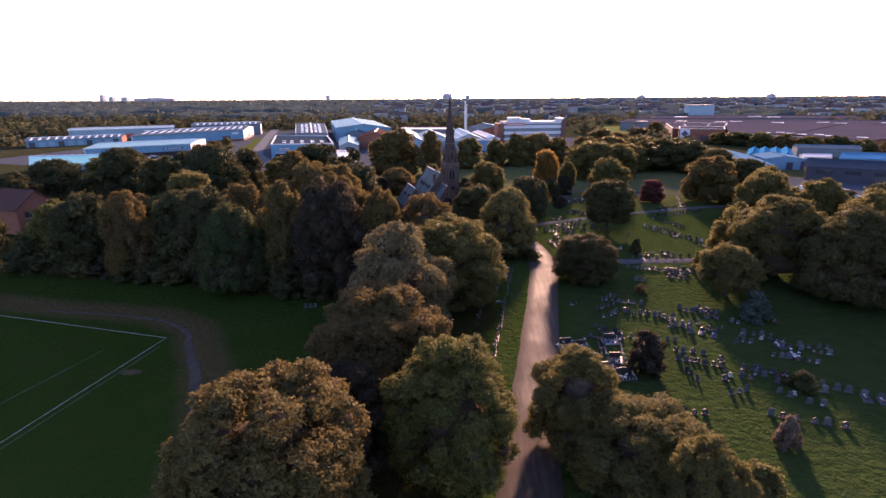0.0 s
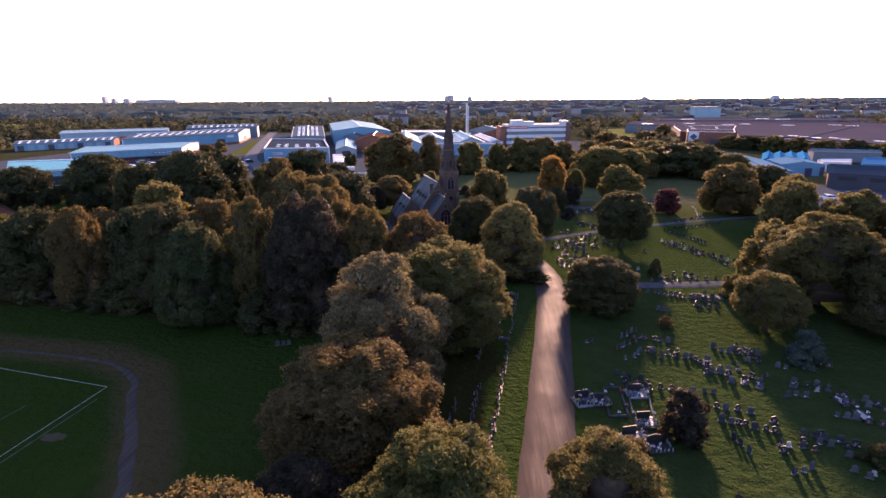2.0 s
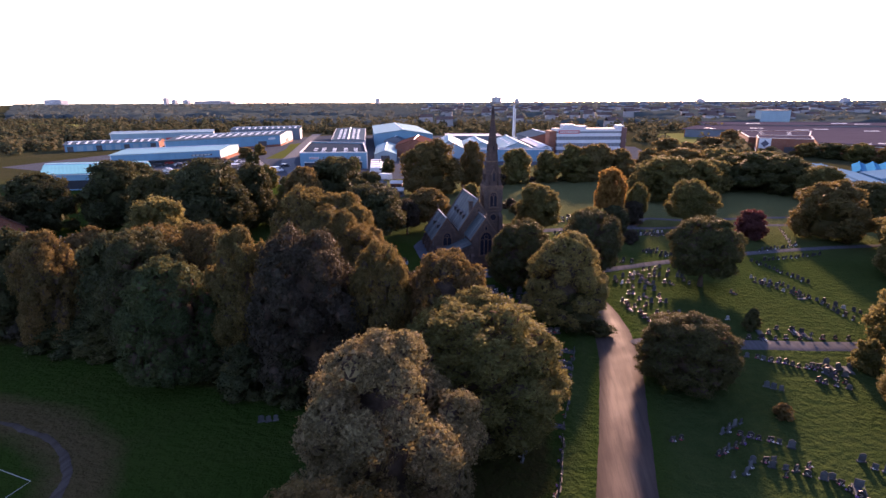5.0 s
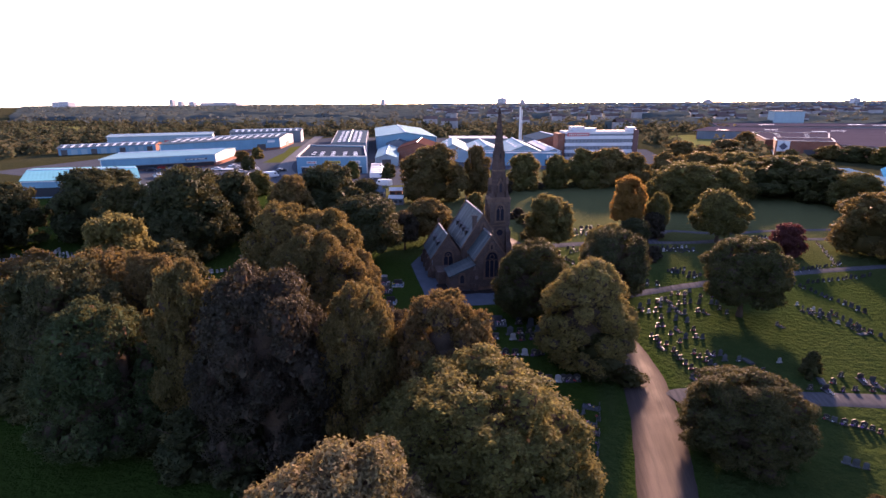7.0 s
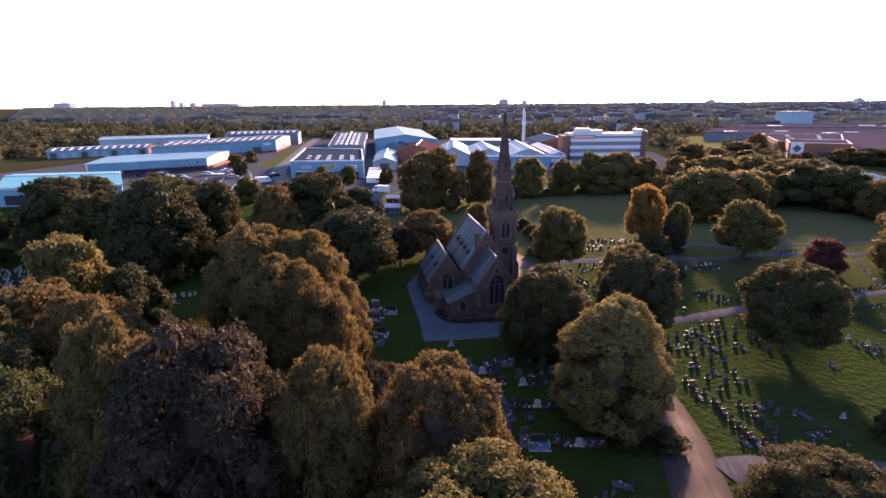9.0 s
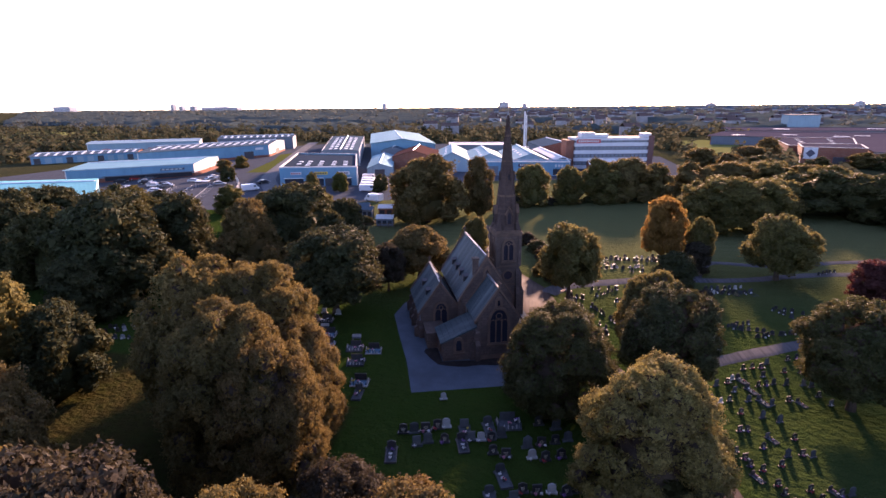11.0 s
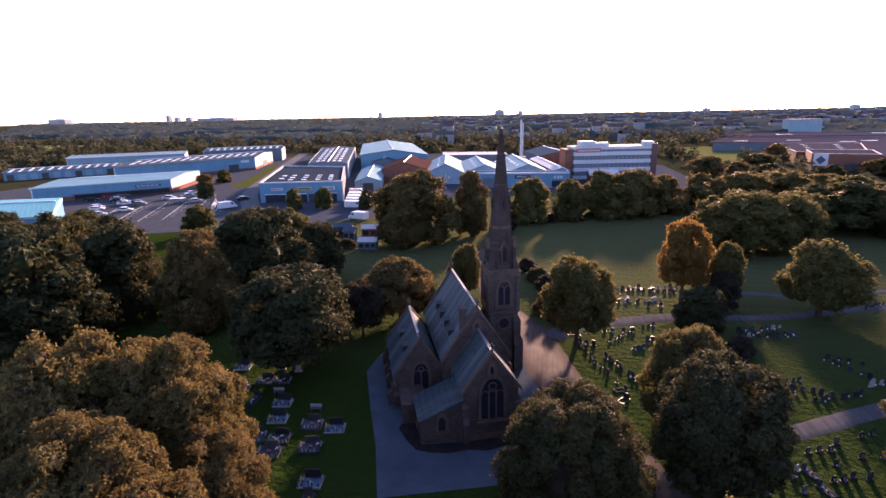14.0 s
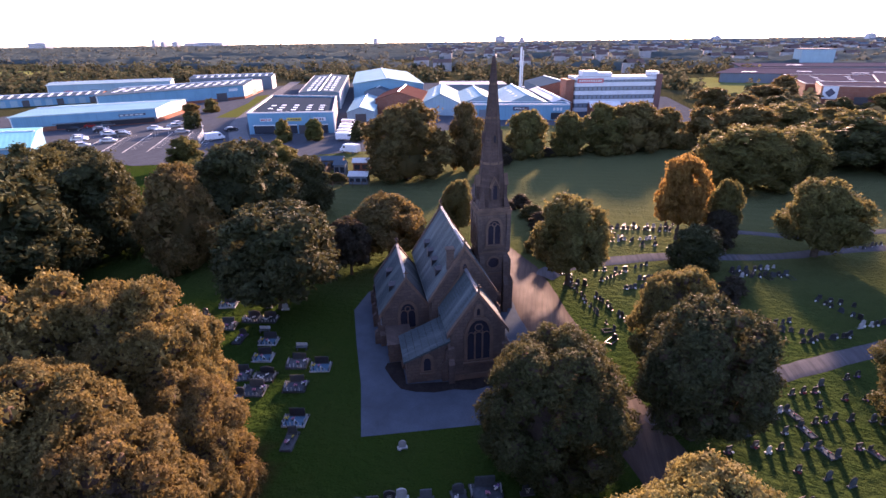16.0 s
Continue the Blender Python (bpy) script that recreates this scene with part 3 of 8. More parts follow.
MUD = tarmac_mat("wet_mud", (0.066, 0.054, 0.044), (0.078, 0.062, 0.05), (0.085, 0.074, 0.066))
strip("path", [(x - 0.8, y - 0.9) for x, y in TRACK[2:]], [0.5, 0.8, 1.5, 1.9, 2.1, 2.0, 1.8], MUD, "muddy wheel track worn round the pitch", "track", -0.03, 0.7, 0.3)
bm = bmesh.new()
bm.faces.new([bm.verts.new((-30.2 + 1.0 * math.cos(k * 0.4189) * (1 + 0.15 * math.sin(k * 2.3)), 41.2 + 0.55 * math.sin(k * 0.4189) * (1 + 0.15 * math.cos(k * 3.1)), 0.012)) for k in range(15)])
tagged(part("ground_patch", bm, surface("bare_earth", (0.085, 0.066, 0.042), (0.06, 0.055, 0.03), 0.95, big=0.8, fine=6)), "bare earth patch worn in the pitch grass", "ground patch", "", "structure")

# football pitch lines
pitch = thing("pitch_marking", "white painted touchline corner on dark grass", "pitch marking")
LINEP = surface("line_paint", (0.42, 0.44, 0.42), (0.2, 0.23, 0.17), 0.95, big=0.7, fine=6, bump=0)
c0, far_d, near_d = Vector((-31.2, 48.6, 0)), Vector((-0.982, 0.19, 0)), Vector((-0.12, -0.993, 0))
for nm, d, ln in (("goal_line", far_d, 45), ("touch_line", near_d, 70)):
    s = Vector((-d.y, d.x, 0)) * 0.026
    bm = bmesh.new()
    extrude(bm, [c0 - s, c0 + d * ln - s, c0 + d * ln + s, c0 + s], (0, 0, 0.022))
    part(nm, bm, LINEP, pitch)


FADED = surface("faded_line_paint", (0.1, 0.11, 0.085), (0.05, 0.07, 0.03), 0.95, big=0.8, fine=5, bump=0)
for nm, p0, p1 in (("faded_line", (-38.2, 35.4, 0), (-36.2, 45.2, 0)), ("faded_line", c0 + near_d * 2 + Vector((0.75, 0, 0)), c0 + near_d * 60 + Vector((0.75, 0, 0)))):
    p0, p1 = Vector(p0), Vector(p1)
    d = (p1 - p0).normalized()
    w = Vector((-d.y, d.x, 0)) * 0.06
    part(nm, extrude(bmesh.new(), [p0 - w, p1 - w, p1 + w, p0 + w], (0, 0, 0.014)), FADED, pitch, "worn remains of an older painted line")


# ---- trees ----
def crown_arrays(rng, R, H, boughs, clusters, per, leaf, shape="round", core=0.6, spread=0.2, ragged=0.12):
    """Corners and faces of a crown: leaf clusters on the knobs of many uneven boughs round a shaded heart. It stands on z = 0."""
    u = np.clip(np.linspace(0.03, 0.98, boughs) + rng.normal(0, 0.05, boughs), 0.02, 0.98)
    a = np.arange(boughs) * 2.39996 + rng.normal(0, 0.35, boughs)
    peak, wide, power = {"oval": (0.36, 0.66, 1.75), "broad": (0.32, 0.70, 2.15), "cone": (0.05, 0.98, 1.2), "crest": (0.34, 0.68, 1.5)}.get(shape, (0.36, 0.66, 1.9))
    prof = np.clip(1 - (np.abs(u - peak) / wide) ** power, 0.02, 1) ** 0.5
    br = R * rng.uniform(0.27, 0.42, boughs) * (30 / max(boughs, 30)) ** 0.3 * (0.62 + 0.38 * prof)
    rad = np.maximum(prof * R * rng.normal(1.0, ragged, boughs).clip(0.6, 1.22) - br * 0.85, 0)
    C = np.column_stack([rad * np.cos(a), rad * np.sin(a), np.clip(u * H, br * 0.5, H - br * 0.85)])
    C[:, 2] *= rng.normal(1.0, 0.04, boughs)
    mid = np.array([0, 0, H * 0.4])
    hz = np.linspace(0.14, 0.7, 9)
    heart = np.column_stack([rng.normal(0, R * 0.08, 9), rng.normal(0, R * 0.08, 9), hz * H])
    hr = R * 0.5 * np.clip(1 - (np.abs(hz - peak) / wide) ** power, 0.1, 1) ** 0.5 * np.where(hz > 0.6, 0.72, 1.0)
    knobs = 11
    which = np.repeat(np.arange(boughs), knobs)
    out = C - mid
    out /= np.linalg.norm(out, axis=1)[:, None] + 1e-6
    d = rng.normal(size=(len(which), 3))
    d = d / np.linalg.norm(d, axis=1)[:, None] + out[which] * 0.6 + np.array([0, 0, 0.25])
    d /= np.linalg.norm(d, axis=1)[:, None]
    K = C[which] + d * (br[which] * rng.uniform(0.66, 0.9, len(which)))[:, None]
    kr = br[which] * rng.uniform(0.24, 0.44, len(which))
    pick = rng.choice(len(K), clusters * 3, p=kr ** 2 / (kr ** 2).sum())
    e = rng.normal(size=(len(pick), 3))
    e = e / np.linalg.norm(e, axis=1)[:, None] + d[pick] * 0.7 + np.array([0, 0, 0.3])
    e /= np.linalg.norm(e, axis=1)[:, None]
    Pc = K[pick] + e * (kr[pick] * rng.uniform(0.86, 1.1, len(pick)))[:, None]
    many = clusters * 2
    pick = rng.choice(boughs, many, p=br ** 2 / (br ** 2).sum())
    e2 = rng.normal(size=(many, 3))
    e2 = e2 / np.linalg.norm(e2, axis=1)[:, None] + out[pick] * 0.35
    e2 /= np.linalg.norm(e2, axis=1)[:, None]
    P2c = C[pick] + e2 * (br[pick] * rng.uniform(0.9, 1.02, many))[:, None]
    order = rng.permutation(len(Pc) + many)
    Pc, e = np.concatenate([Pc, P2c])[order], np.concatenate([e, e2])[order]
    keep = Pc[:, 2] > 0.05
    for k in range(boughs):
        keep &= np.linalg.norm(Pc - C[k], axis=1) > br[k] * 0.88
    Pc, e = Pc[keep][:clusters], e[keep][:clusters]
    pick = rng.choice(boughs, clusters, p=br ** 2 / (br ** 2).sum())
    e3 = rng.normal(size=(clusters, 3))
    e3 = e3 / np.linalg.norm(e3, axis=1)[:, None] + out[pick] * 0.5
    e3 /= np.linalg.norm(e3, axis=1)[:, None]
    Pin = C[pick] + e3 * (br[pick] * rng.uniform(0.74, 0.9, clusters))[:, None]
    fit_r, fit_z = R / np.quantile(np.hypot(Pc[:, 0], Pc[:, 1]), 0.955), H / np.quantile(Pc[:, 2], 0.995)
    squeeze = np.array([fit_r, fit_r, fit_z])
    Pc, Pin, C, heart, br = Pc * squeeze, Pin * squeeze, C * squeeze, heart * squeeze, br * min(fit_r, fit_z)
    outer = len(Pc) * per
    n = outer + clusters
    base = np.concatenate([np.repeat(Pc, per, 0) + rng.normal(size=(outer, 3)) * spread * np.array([1, 1, 0.8]), Pin])
    nrm = np.concatenate([np.repeat(e, per, 0), e3 * 1.6]) + rng.normal(size=(n, 3)) * 0.55
    nrm /= np.linalg.norm(nrm, axis=1)[:, None]
    t = np.cross(nrm, rng.normal(size=(n, 3)))
    t /= np.linalg.norm(t, axis=1)[:, None]
    s = np.cross(nrm, t)
    size = leaf * (rng.uniform(0.6, 1.4, n) * np.where(np.arange(n) < outer, 1.0, 2.6))[:, None]
    bend = nrm * size * 0.22
    V = np.stack([base - t * size - s * size * 0.3, base + s * size * 0.75 + bend, base + t * size - s * size * 0.3], 1).reshape(-1, 3)
    F = np.arange(n * 3).reshape(-1, 3)
    ring = [(math.cos(i * math.pi / 3) * q, math.sin(i * math.pi / 3) * q, z) for z, q in ((0.55, 0.83), (-0.45, 0.89)) for i in range(6)]
    hexa = np.array([(0, 0, 1), (0, 0, -1)] + ring)
    tris = []
    for i in range(6):
        j = (i + 1) % 6
        tris += [(0, 2 + i, 2 + j), (1, 8 + j, 8 + i), (2 + i, 8 + i, 8 + j), (2 + i, 8 + j, 2 + j)]
    return V, F, np.concatenate([C, heart]), np.concatenate([br * core, hr]), hexa, np.array(tris)


def crown_mesh(name, seed, material, **kw):
    rng = np.random.default_rng(seed)
    V, F, C, lr, hexa, tris = crown_arrays(rng, **kw)
    vv, ff, off = [V], [F], len(V)
    for c, r in zip(C, lr):
        vv.append(c + hexa * r * rng.uniform(0.85, 1.1, (len(hexa), 1)))
        ff.append(tris + off)
        off += len(hexa)
    me = from_arrays(name, np.concatenate(vv), np.concatenate(ff), material)
    if kw["leaf"] < 0.15:
        # the solid core takes bark colour: shade between the leaves put into its colour
        me.materials.append(BARK)
        me.polygons.foreach_set("material_index", (np.arange(len(me.polygons)) >= len(F)).astype(np.int32))
    return me


def trunk_bm(rng, h, r, limbs, reach):
    bm = bmesh.new()
    lean = Vector((rng.uniform(-0.3, 0.3), rng.uniform(-0.3, 0.3), 0))
    p, rr = Vector((0, 0, -0.15)), r * 1.35
    top = h * 0.62
    for k in range(4):
        q = Vector((lean.x * (k + 1) / 4, lean.y * (k + 1) / 4, top * (k + 1) / 4))
        tube(bm, p, q, rr, r * (1 - 0.2 * (k + 1)), 9)
        p, rr = q, r * (1 - 0.2 * (k + 1))
    for k in range(limbs):
        z0 = top * rng.uniform(0.35, 0.98)
        a = k * 2.4 + rng.uniform(-0.4, 0.4)
        s = Vector((lean.x * z0 / top, lean.y * z0 / top, z0))
        e = s + Vector((math.cos(a) * reach * rng.uniform(0.45, 0.75), math.sin(a) * reach * rng.uniform(0.45, 0.75), h * rng.uniform(0.12, 0.28)))
        m = (s + e) / 2 + Vector((0, 0, -0.25))
        tube(bm, s, m, r * 0.42, r * 0.28, 6)
        tube(bm, m, e, r * 0.28, r * 0.08, 6)
    return bm


def tree_kind(name, seed, crown, low, h=12.0, r=5.0, trunk=0.34, limbs=9):
    """A master tree of height h and crown radius r, whose crown begins low metres above the ground."""
    rng = random.Random(seed)
    root = thing(name, "tree", "tree")
    tk = part("trunk", trunk_bm(rng, h, trunk, limbs, r), BARK, root, "dark furrowed bark")
    me = crown_mesh("crown", seed, LEAVES["green"], R=r, H=h - low, **crown)
    share("crown", me, root, pose(0, 0, low))
    return root


CLOSE = dict(boughs=96, ragged=0.09, clusters=8800, per=8, leaf=0.084, spread=0.1)
NEAR = dict(boughs=76, ragged=0.1, clusters=4600, per=8, leaf=0.11, spread=0.13)
MID = dict(boughs=60, ragged=0.1, clusters=1900, per=6, leaf=0.19, spread=0.2)
FAR = dict(boughs=22, clusters=900, per=6, leaf=0.32, spread=0.3)
masters = {
    "round": [tree_kind("tree", 11, dict(NEAR, shape="round"), 1.6), tree_kind("tree", 12, dict(NEAR, shape="round", boughs=36), 1.8)],
    "oval": [tree_kind("tree", 21, dict(NEAR, shape="oval"), 1.4), tree_kind("tree", 22, dict(NEAR, shape="oval", boughs=50), 1.6)],
    "broad": [tree_kind("tree", 31, dict(NEAR, shape="broad"), 1.0), tree_kind("tree", 32, dict(NEAR, shape="broad", boughs=36), 1.2)],
    "close": [tree_kind("tree", 71, dict(CLOSE, shape="round"), 1.5), tree_kind("tree", 72, dict(CLOSE, shape="broad"), 1.1), tree_kind("tree", 73, dict(CLOSE, shape="broad", boughs=44), 1.2)],
    "mid": [tree_kind("tree", 41, dict(MID, shape="round"), 0.7), tree_kind("tree", 42, dict(MID, shape="broad"), 0.7), tree_kind("tree", 43, dict(MID, shape="oval"), 0.7), tree_kind("tree", 44, dict(MID, shape="round", boughs=28, ragged=0.14), 0.7)],
    "dome": [tree_kind("tree", 74, dict(CLOSE, shape="round", boughs=120, ragged=0.05), 1.0), tree_kind("tree", 75, dict(CLOSE, shape="broad", boughs=100, ragged=0.06), 1.0)],
    "crest": [tree_kind("tree", 76, dict(CLOSE, shape="crest", boughs=120, ragged=0.09), 0.8), tree_kind("tree", 77, dict(CLOSE, shape="crest", boughs=110, ragged=0.1), 0.8)],
    "park": [tree_kind("tree", 47, dict(NEAR, shape="round"), 2.9), tree_kind("tree", 48, dict(NEAR, shape="broad"), 2.7)],
    "stem": [tree_kind("tree", 45, dict(MID, shape="broad"), 3.3), tree_kind("tree", 46, dict(MID, shape="round", boughs=32), 2.8)],
    "far": [tree_kind("tree", 61, dict(FAR, shape="broad"), 0.6), tree_kind("tree", 62, dict(FAR, shape="round"), 0.6), tree_kind("tree", 63, dict(FAR, shape="broad", boughs=18, ragged=0.18), 0.5)],
    "bush": [tree_kind("shrub", 51, dict(boughs=18, clusters=520, per=7, leaf=0.36, shape="broad", spread=0.35), 0.1, limbs=5), tree_kind("shrub", 52, dict(boughs=16, clusters=480, per=7, leaf=0.36, shape="cone", spread=0.35), 0.1, limbs=5)],
}
used = {k: 0 for k in masters}
tree_rnd = random.Random(5)
LOOKS = {"dark": "dark green", "green": "mid-green", "olive": "olive green", "grey": "pale grey-green", "gold": "yellowing gold-green", "straw": "pale yellow-green",
         "orange": "glowing orange autumn", "rust": "rust-brown autumn", "red": "copper-red", "plum": "dull purple-green", "blue": "dark blue-green", "fern": "dull mid-green", "night": "deep green", "bare": "pale brown half-bare"}


def plant(kind, x, y, h, r, leaf):
    """A tree of that height and crown radius, copied from a master with a turn of its own."""
    pool = masters[kind]
    src = pool[used[kind] % len(pool)]
    used[kind] += 1
    m = pose(x, y, 0, 0, 0, tree_rnd.uniform(0, 360)) @ Matrix.Diagonal((r / 5.0, r / 5.0, h / 12.0, 1))
    t = copy_thing(src, m)
    for o in t.children:
        if o.name.startswith("crown"):
            o.material_slots[0].link = "OBJECT"
            o.material_slots[0].material = LEAVES[leaf]
    if kind == "bush":
        tagged(t, LOOKS[leaf] + " dense shrub growing low on the grass", "shrub", "cemetery shrubs")
    else:
        shape = {"round": "rounded", "oval": "tall oval", "broad": "broad spreading", "mid": "full", "far": "bushy", "stem": "clear-stemmed", "park": "clear-stemmed spreading", "close": "dense", "dome": "dense domed", "crest": "dense tapering"}[kind]
        tagged(t, f"{LOOKS[leaf]} {shape} broadleaf tree rooted in grass", "tree", "cemetery trees")
    return t


# beside the drive
for row in ((-8.0, 22.6, 11.0, 6.0, "gold"), (1.6, 29.5, 10.4, 4.7, "green"), (-4.9, 38.0, 10.4, 6.1, "gold"), (-4.8, 48.6, 13.2, 5.5, "grey"), (-0.7, 59.4, 11.2, 6.9, "olive"),
            (-9.8, 65.4, 13.8, 3.4, "gold"), (-4.0, 67.0, 12.8, 4.3, "gold"), (7.9, 82.8, 10.9, 4.8, "straw"), (-5.5, 29.5, 8.0, 3.8, "plum")):
    plant("crest" if row[0] == 7.9 else "dome" if row[0] in (-9.8, -4.0, -4.9) else "close", *row)
for row in ((10.8, 33.0, 7.9, 3.6, "olive"), (14.5, 28.6, 6.1, 4.6, "olive"), (16.4, 24.5, 7.0, 2.8, "olive"), (18.5, 70.4, 6.7, 4.5, "dark"), (12.2, 98.4, 10.5, 4.4, "night"), (12.4, 106.6, 9.4, 3.5, "olive"),
            (2.4, 94.6, 9.5, 5.0, "dark"), (28.0, 98.4, 9.9, 4.8, "dark"), (35.8, 65.0, 7.0, 4.0, "olive")):
    plant("close" if row[1] < 40 else "dome" if row[0] == 18.5 else "crest" if row[0] == 2.4 else "park", *row)
# wood to the west
for row in ((-26.8, 87.8, 14.8, 5.4, "rust"), (-22.4, 89.4, 13.8, 5.0, "rust"), (-21.0, 82.0, 13.4, 5.0, "gold"), (-18.0, 81.3, 11.4, 4.1, "rust"), (-18.3, 87.0, 10.0, 3.8, "rust"), (-29.8, 63.0, 12.0, 4.5, "fern"), (-23.6, 65.6, 14.6, 3.4, "gold"),
            (-16.3, 64.2, 15.2, 5.4, "plum"), (-34.5, 66.5, 13.6, 4.8, "night"), (-47.8, 67.6, 12.8, 3.5, "gold"), (-31.8, 72.0, 13.2, 4.7, "gold"), (-9.5, 73.5, 8.5, 3.4, "plum")):
    plant("dome" if row[0] > -26 and 80 < row[1] else "oval" if row[2] > 14 else "broad", *row)
for row in ((-48.8, 87.0, 12.9, 4.8, "olive"), (-57.0, 71.0, 11.8, 5.0, "night"), (-63.5, 73.5, 10.2, 5.0, "green"), (-81.0, 75.0, 9.6, 5.2, "night"), (-42.0, 77.0, 11.3, 4.8, "gold"), (-40.2, 69.5, 12.6, 4.4, "night"),
            (-54.0, 79.5, 10.0, 5.0, "gold"), (-43.5, 89.0, 9.2, 4.2, "night"), (-55.5, 103.6, 8.6, 3.8, "night"), (-57.0, 111.0, 15.4, 7.6, "night"),
            (-72.0, 116.0, 12.4, 6.0, "dark"), (-84.5, 120.0, 13.8, 7.6, "night"), (-60.5, 96.0, 7.0, 3.6, "green"), (-96.0, 112.0, 12.0, 6.5, "night"), (-97.0, 101.0, 10.5, 5.5, "night")):
    plant("mid", *row)
# round the chapel
for row in ((-25.4, 112.2, 11.4, 6.4, "night"), (-17.6, 127.6, 8.2, 4.9, "rust"), (-20.9, 121.4, 7.0, 2.7, "plum"), (-10.0, 136.5, 8.2, 2.6, "olive"), (4.9, 122.4, 10.4, 4.0, "olive"),
            (-41.6, 120.5, 13.1, 5.2, "gold"), (-40.0, 131.5, 13.8, 7.2, "night"), (-55.0, 122.5, 13.4, 5.4, "night"), (-67.0, 126.0, 14.0, 6.0, "dark"), (-57.0, 118.5, 9.4, 4.2, "night")):
    plant("stem" if row[0] > -30 else "mid", *row)
for row in ((-35.5, 143.5, 9.4, 3.8, "night"), (-45.5, 139.0, 9.0, 4.5, "green"), (-72.0, 138.0, 11.0, 6.5, "night"), (-84.0, 146.0, 10.4, 7.0, "night"), (-56.0, 145.0, 8.0, 4.5, "green"),
            (-47.0, 158.0, 8.0, 4.0, "green"), (-62.0, 163.0, 7.5, 4.0, "olive"), (-54.0, 170.0, 7.0, 3.2, "green"), (-98.0, 140.0, 11.2, 7.0, "night"), (-112.0, 150.0, 8.4, 7.0, "olive")):
    plant("mid", *row)
# east side
for row in ((46.6, 74.0, 11.4, 7.0, "olive"), (50.5, 64.5, 12.0, 6.2, "dark"), (57.0, 70.0, 13.0, 6.4, "olive"), (44.0, 80.5, 9.2, 4.2, "olive"),
            (60.0, 58.0, 11.5, 6.0, "dark"), (66.0, 76.0, 12.0, 6.5, "olive"), (60.0, 106.0, 10.8, 5.0, "olive"), (67.0, 100.0, 10.2, 5.2, "olive"), (74.0, 92.0, 10.5, 6.0, "dark")):
    plant("broad" if row[0] < 58 and row[1] < 75 and row[0] > 45 else "mid", *row)
for row in ((36.6, 135.2, 9.9, 5.1, "olive"), (45.6, 128.0, 5.5, 2.9, "red"), (20.7, 139.2, 11.6, 3.4, "orange"), (26.6, 140.4, 8.4, 2.5, "olive"), (20.3, 128.9, 5.4, 3.0, "night"),
            (60.0, 130.0, 11.2, 6.6, "gold"), (70.0, 124.0, 9.4, 5.8, "olive"), (78.0, 112.0, 6.4, 5.0, "dark"), (25.4, 137.0, 5.0, 2.3, "plum")):
    plant("stem" if row[0] in (36.6, 20.7, 26.6) else "mid", *row)
# far side of the lawn
for row in ((-24.8, 168.0, 15.4, 8.6, "gold"), (-13.9, 176.0, 14.2, 4.2, "gold"), (-1.0, 192.0, 10.8, 4.8, "olive"), (8.5, 197.0, 10.0, 4.6, "olive"), (17.0, 200.0, 11.6, 6.4, "olive"),
            (25.0, 203.0, 11.6, 6.6, "rust"), (33.0, 206.0, 10.0, 5.2, "rust"), (39.5, 167.5, 11.4, 7.8, "olive"), (48.0, 171.0, 10.5, 6.0, "olive"), (36.0, 174.0, 9.5, 5.5, "olive")):
    plant("mid" if row[1] < 178 and row[0] > -30 else "far", *row)
for row in ((67.0, 190.0, 10.6, 10.0, "dark"), (55.0, 184.0, 9.0, 6.4, "olive"), (75.0, 183.0, 10.4, 7.4, "dark"), (44.0, 212.0, 9.5, 6.5, "rust"), (56.0, 216.0, 9.5, 7.0, "rust"),
            (69.0, 222.0, 9.0, 7.0, "olive"), (82.0, 214.0, 9.0, 7.5, "olive"), (84.0, 160.0, 6.5, 5.5, "dark"), (78.0, 150.0, 8.2, 5.6, "dark"), (79.0, 172.5, 9.0, 6.0, "olive")):
    plant("mid" if row[1] < 178 and row[0] > -30 else "far", *row)
for row in ((87.0, 238.0, 6.6, 6.5, "rust"), (78.0, 245.0, 7.5, 7.5, "olive"), (70.0, 260.0, 8.2, 6.0, "rust"), (66.0, 282.0, 8.5, 6.0, "rust"), (-7.0, 183.0, 5.0, 2.8, "plum"),
            (84.0, 268.0, 7.0, 6.0, "dark"), (92.0, 300.0, 8.0, 7.0, "rust"), (107.0, 322.0, 10.5, 6.0, "rust"), (112.0, 285.0, 5.0, 5.0, "dark"), (-62.0, 208.0, 6.0, 2.6, "green"), (-70.0, 205.0, 6.4, 2.4, "olive"),
            (-49.0, 209.0, 5.5, 2.6, "dark"), (-100.0, 162.0, 6.5, 5.0, "olive"), (-78.0, 172.0, 7.0, 4.0, "green"), (-113.0, 226.0, 5.5, 3.0, "dark"), (-131.0, 252.0, 5.0, 3.4, "rust"), (-131.5, 266.0, 5.5, 3.0, "olive")):
    plant("mid" if row[1] < 178 and row[0] > -30 else "far", *row)
# belt before the eastern works
for k in range(11):
    plant("far", 131 + k * 6.2, 292 - k * 9.2, tree_rnd.uniform(6.0, 7.6), tree_rnd.uniform(5.0, 6.5), ("rust", "dark", "olive", "rust")[k % 4])
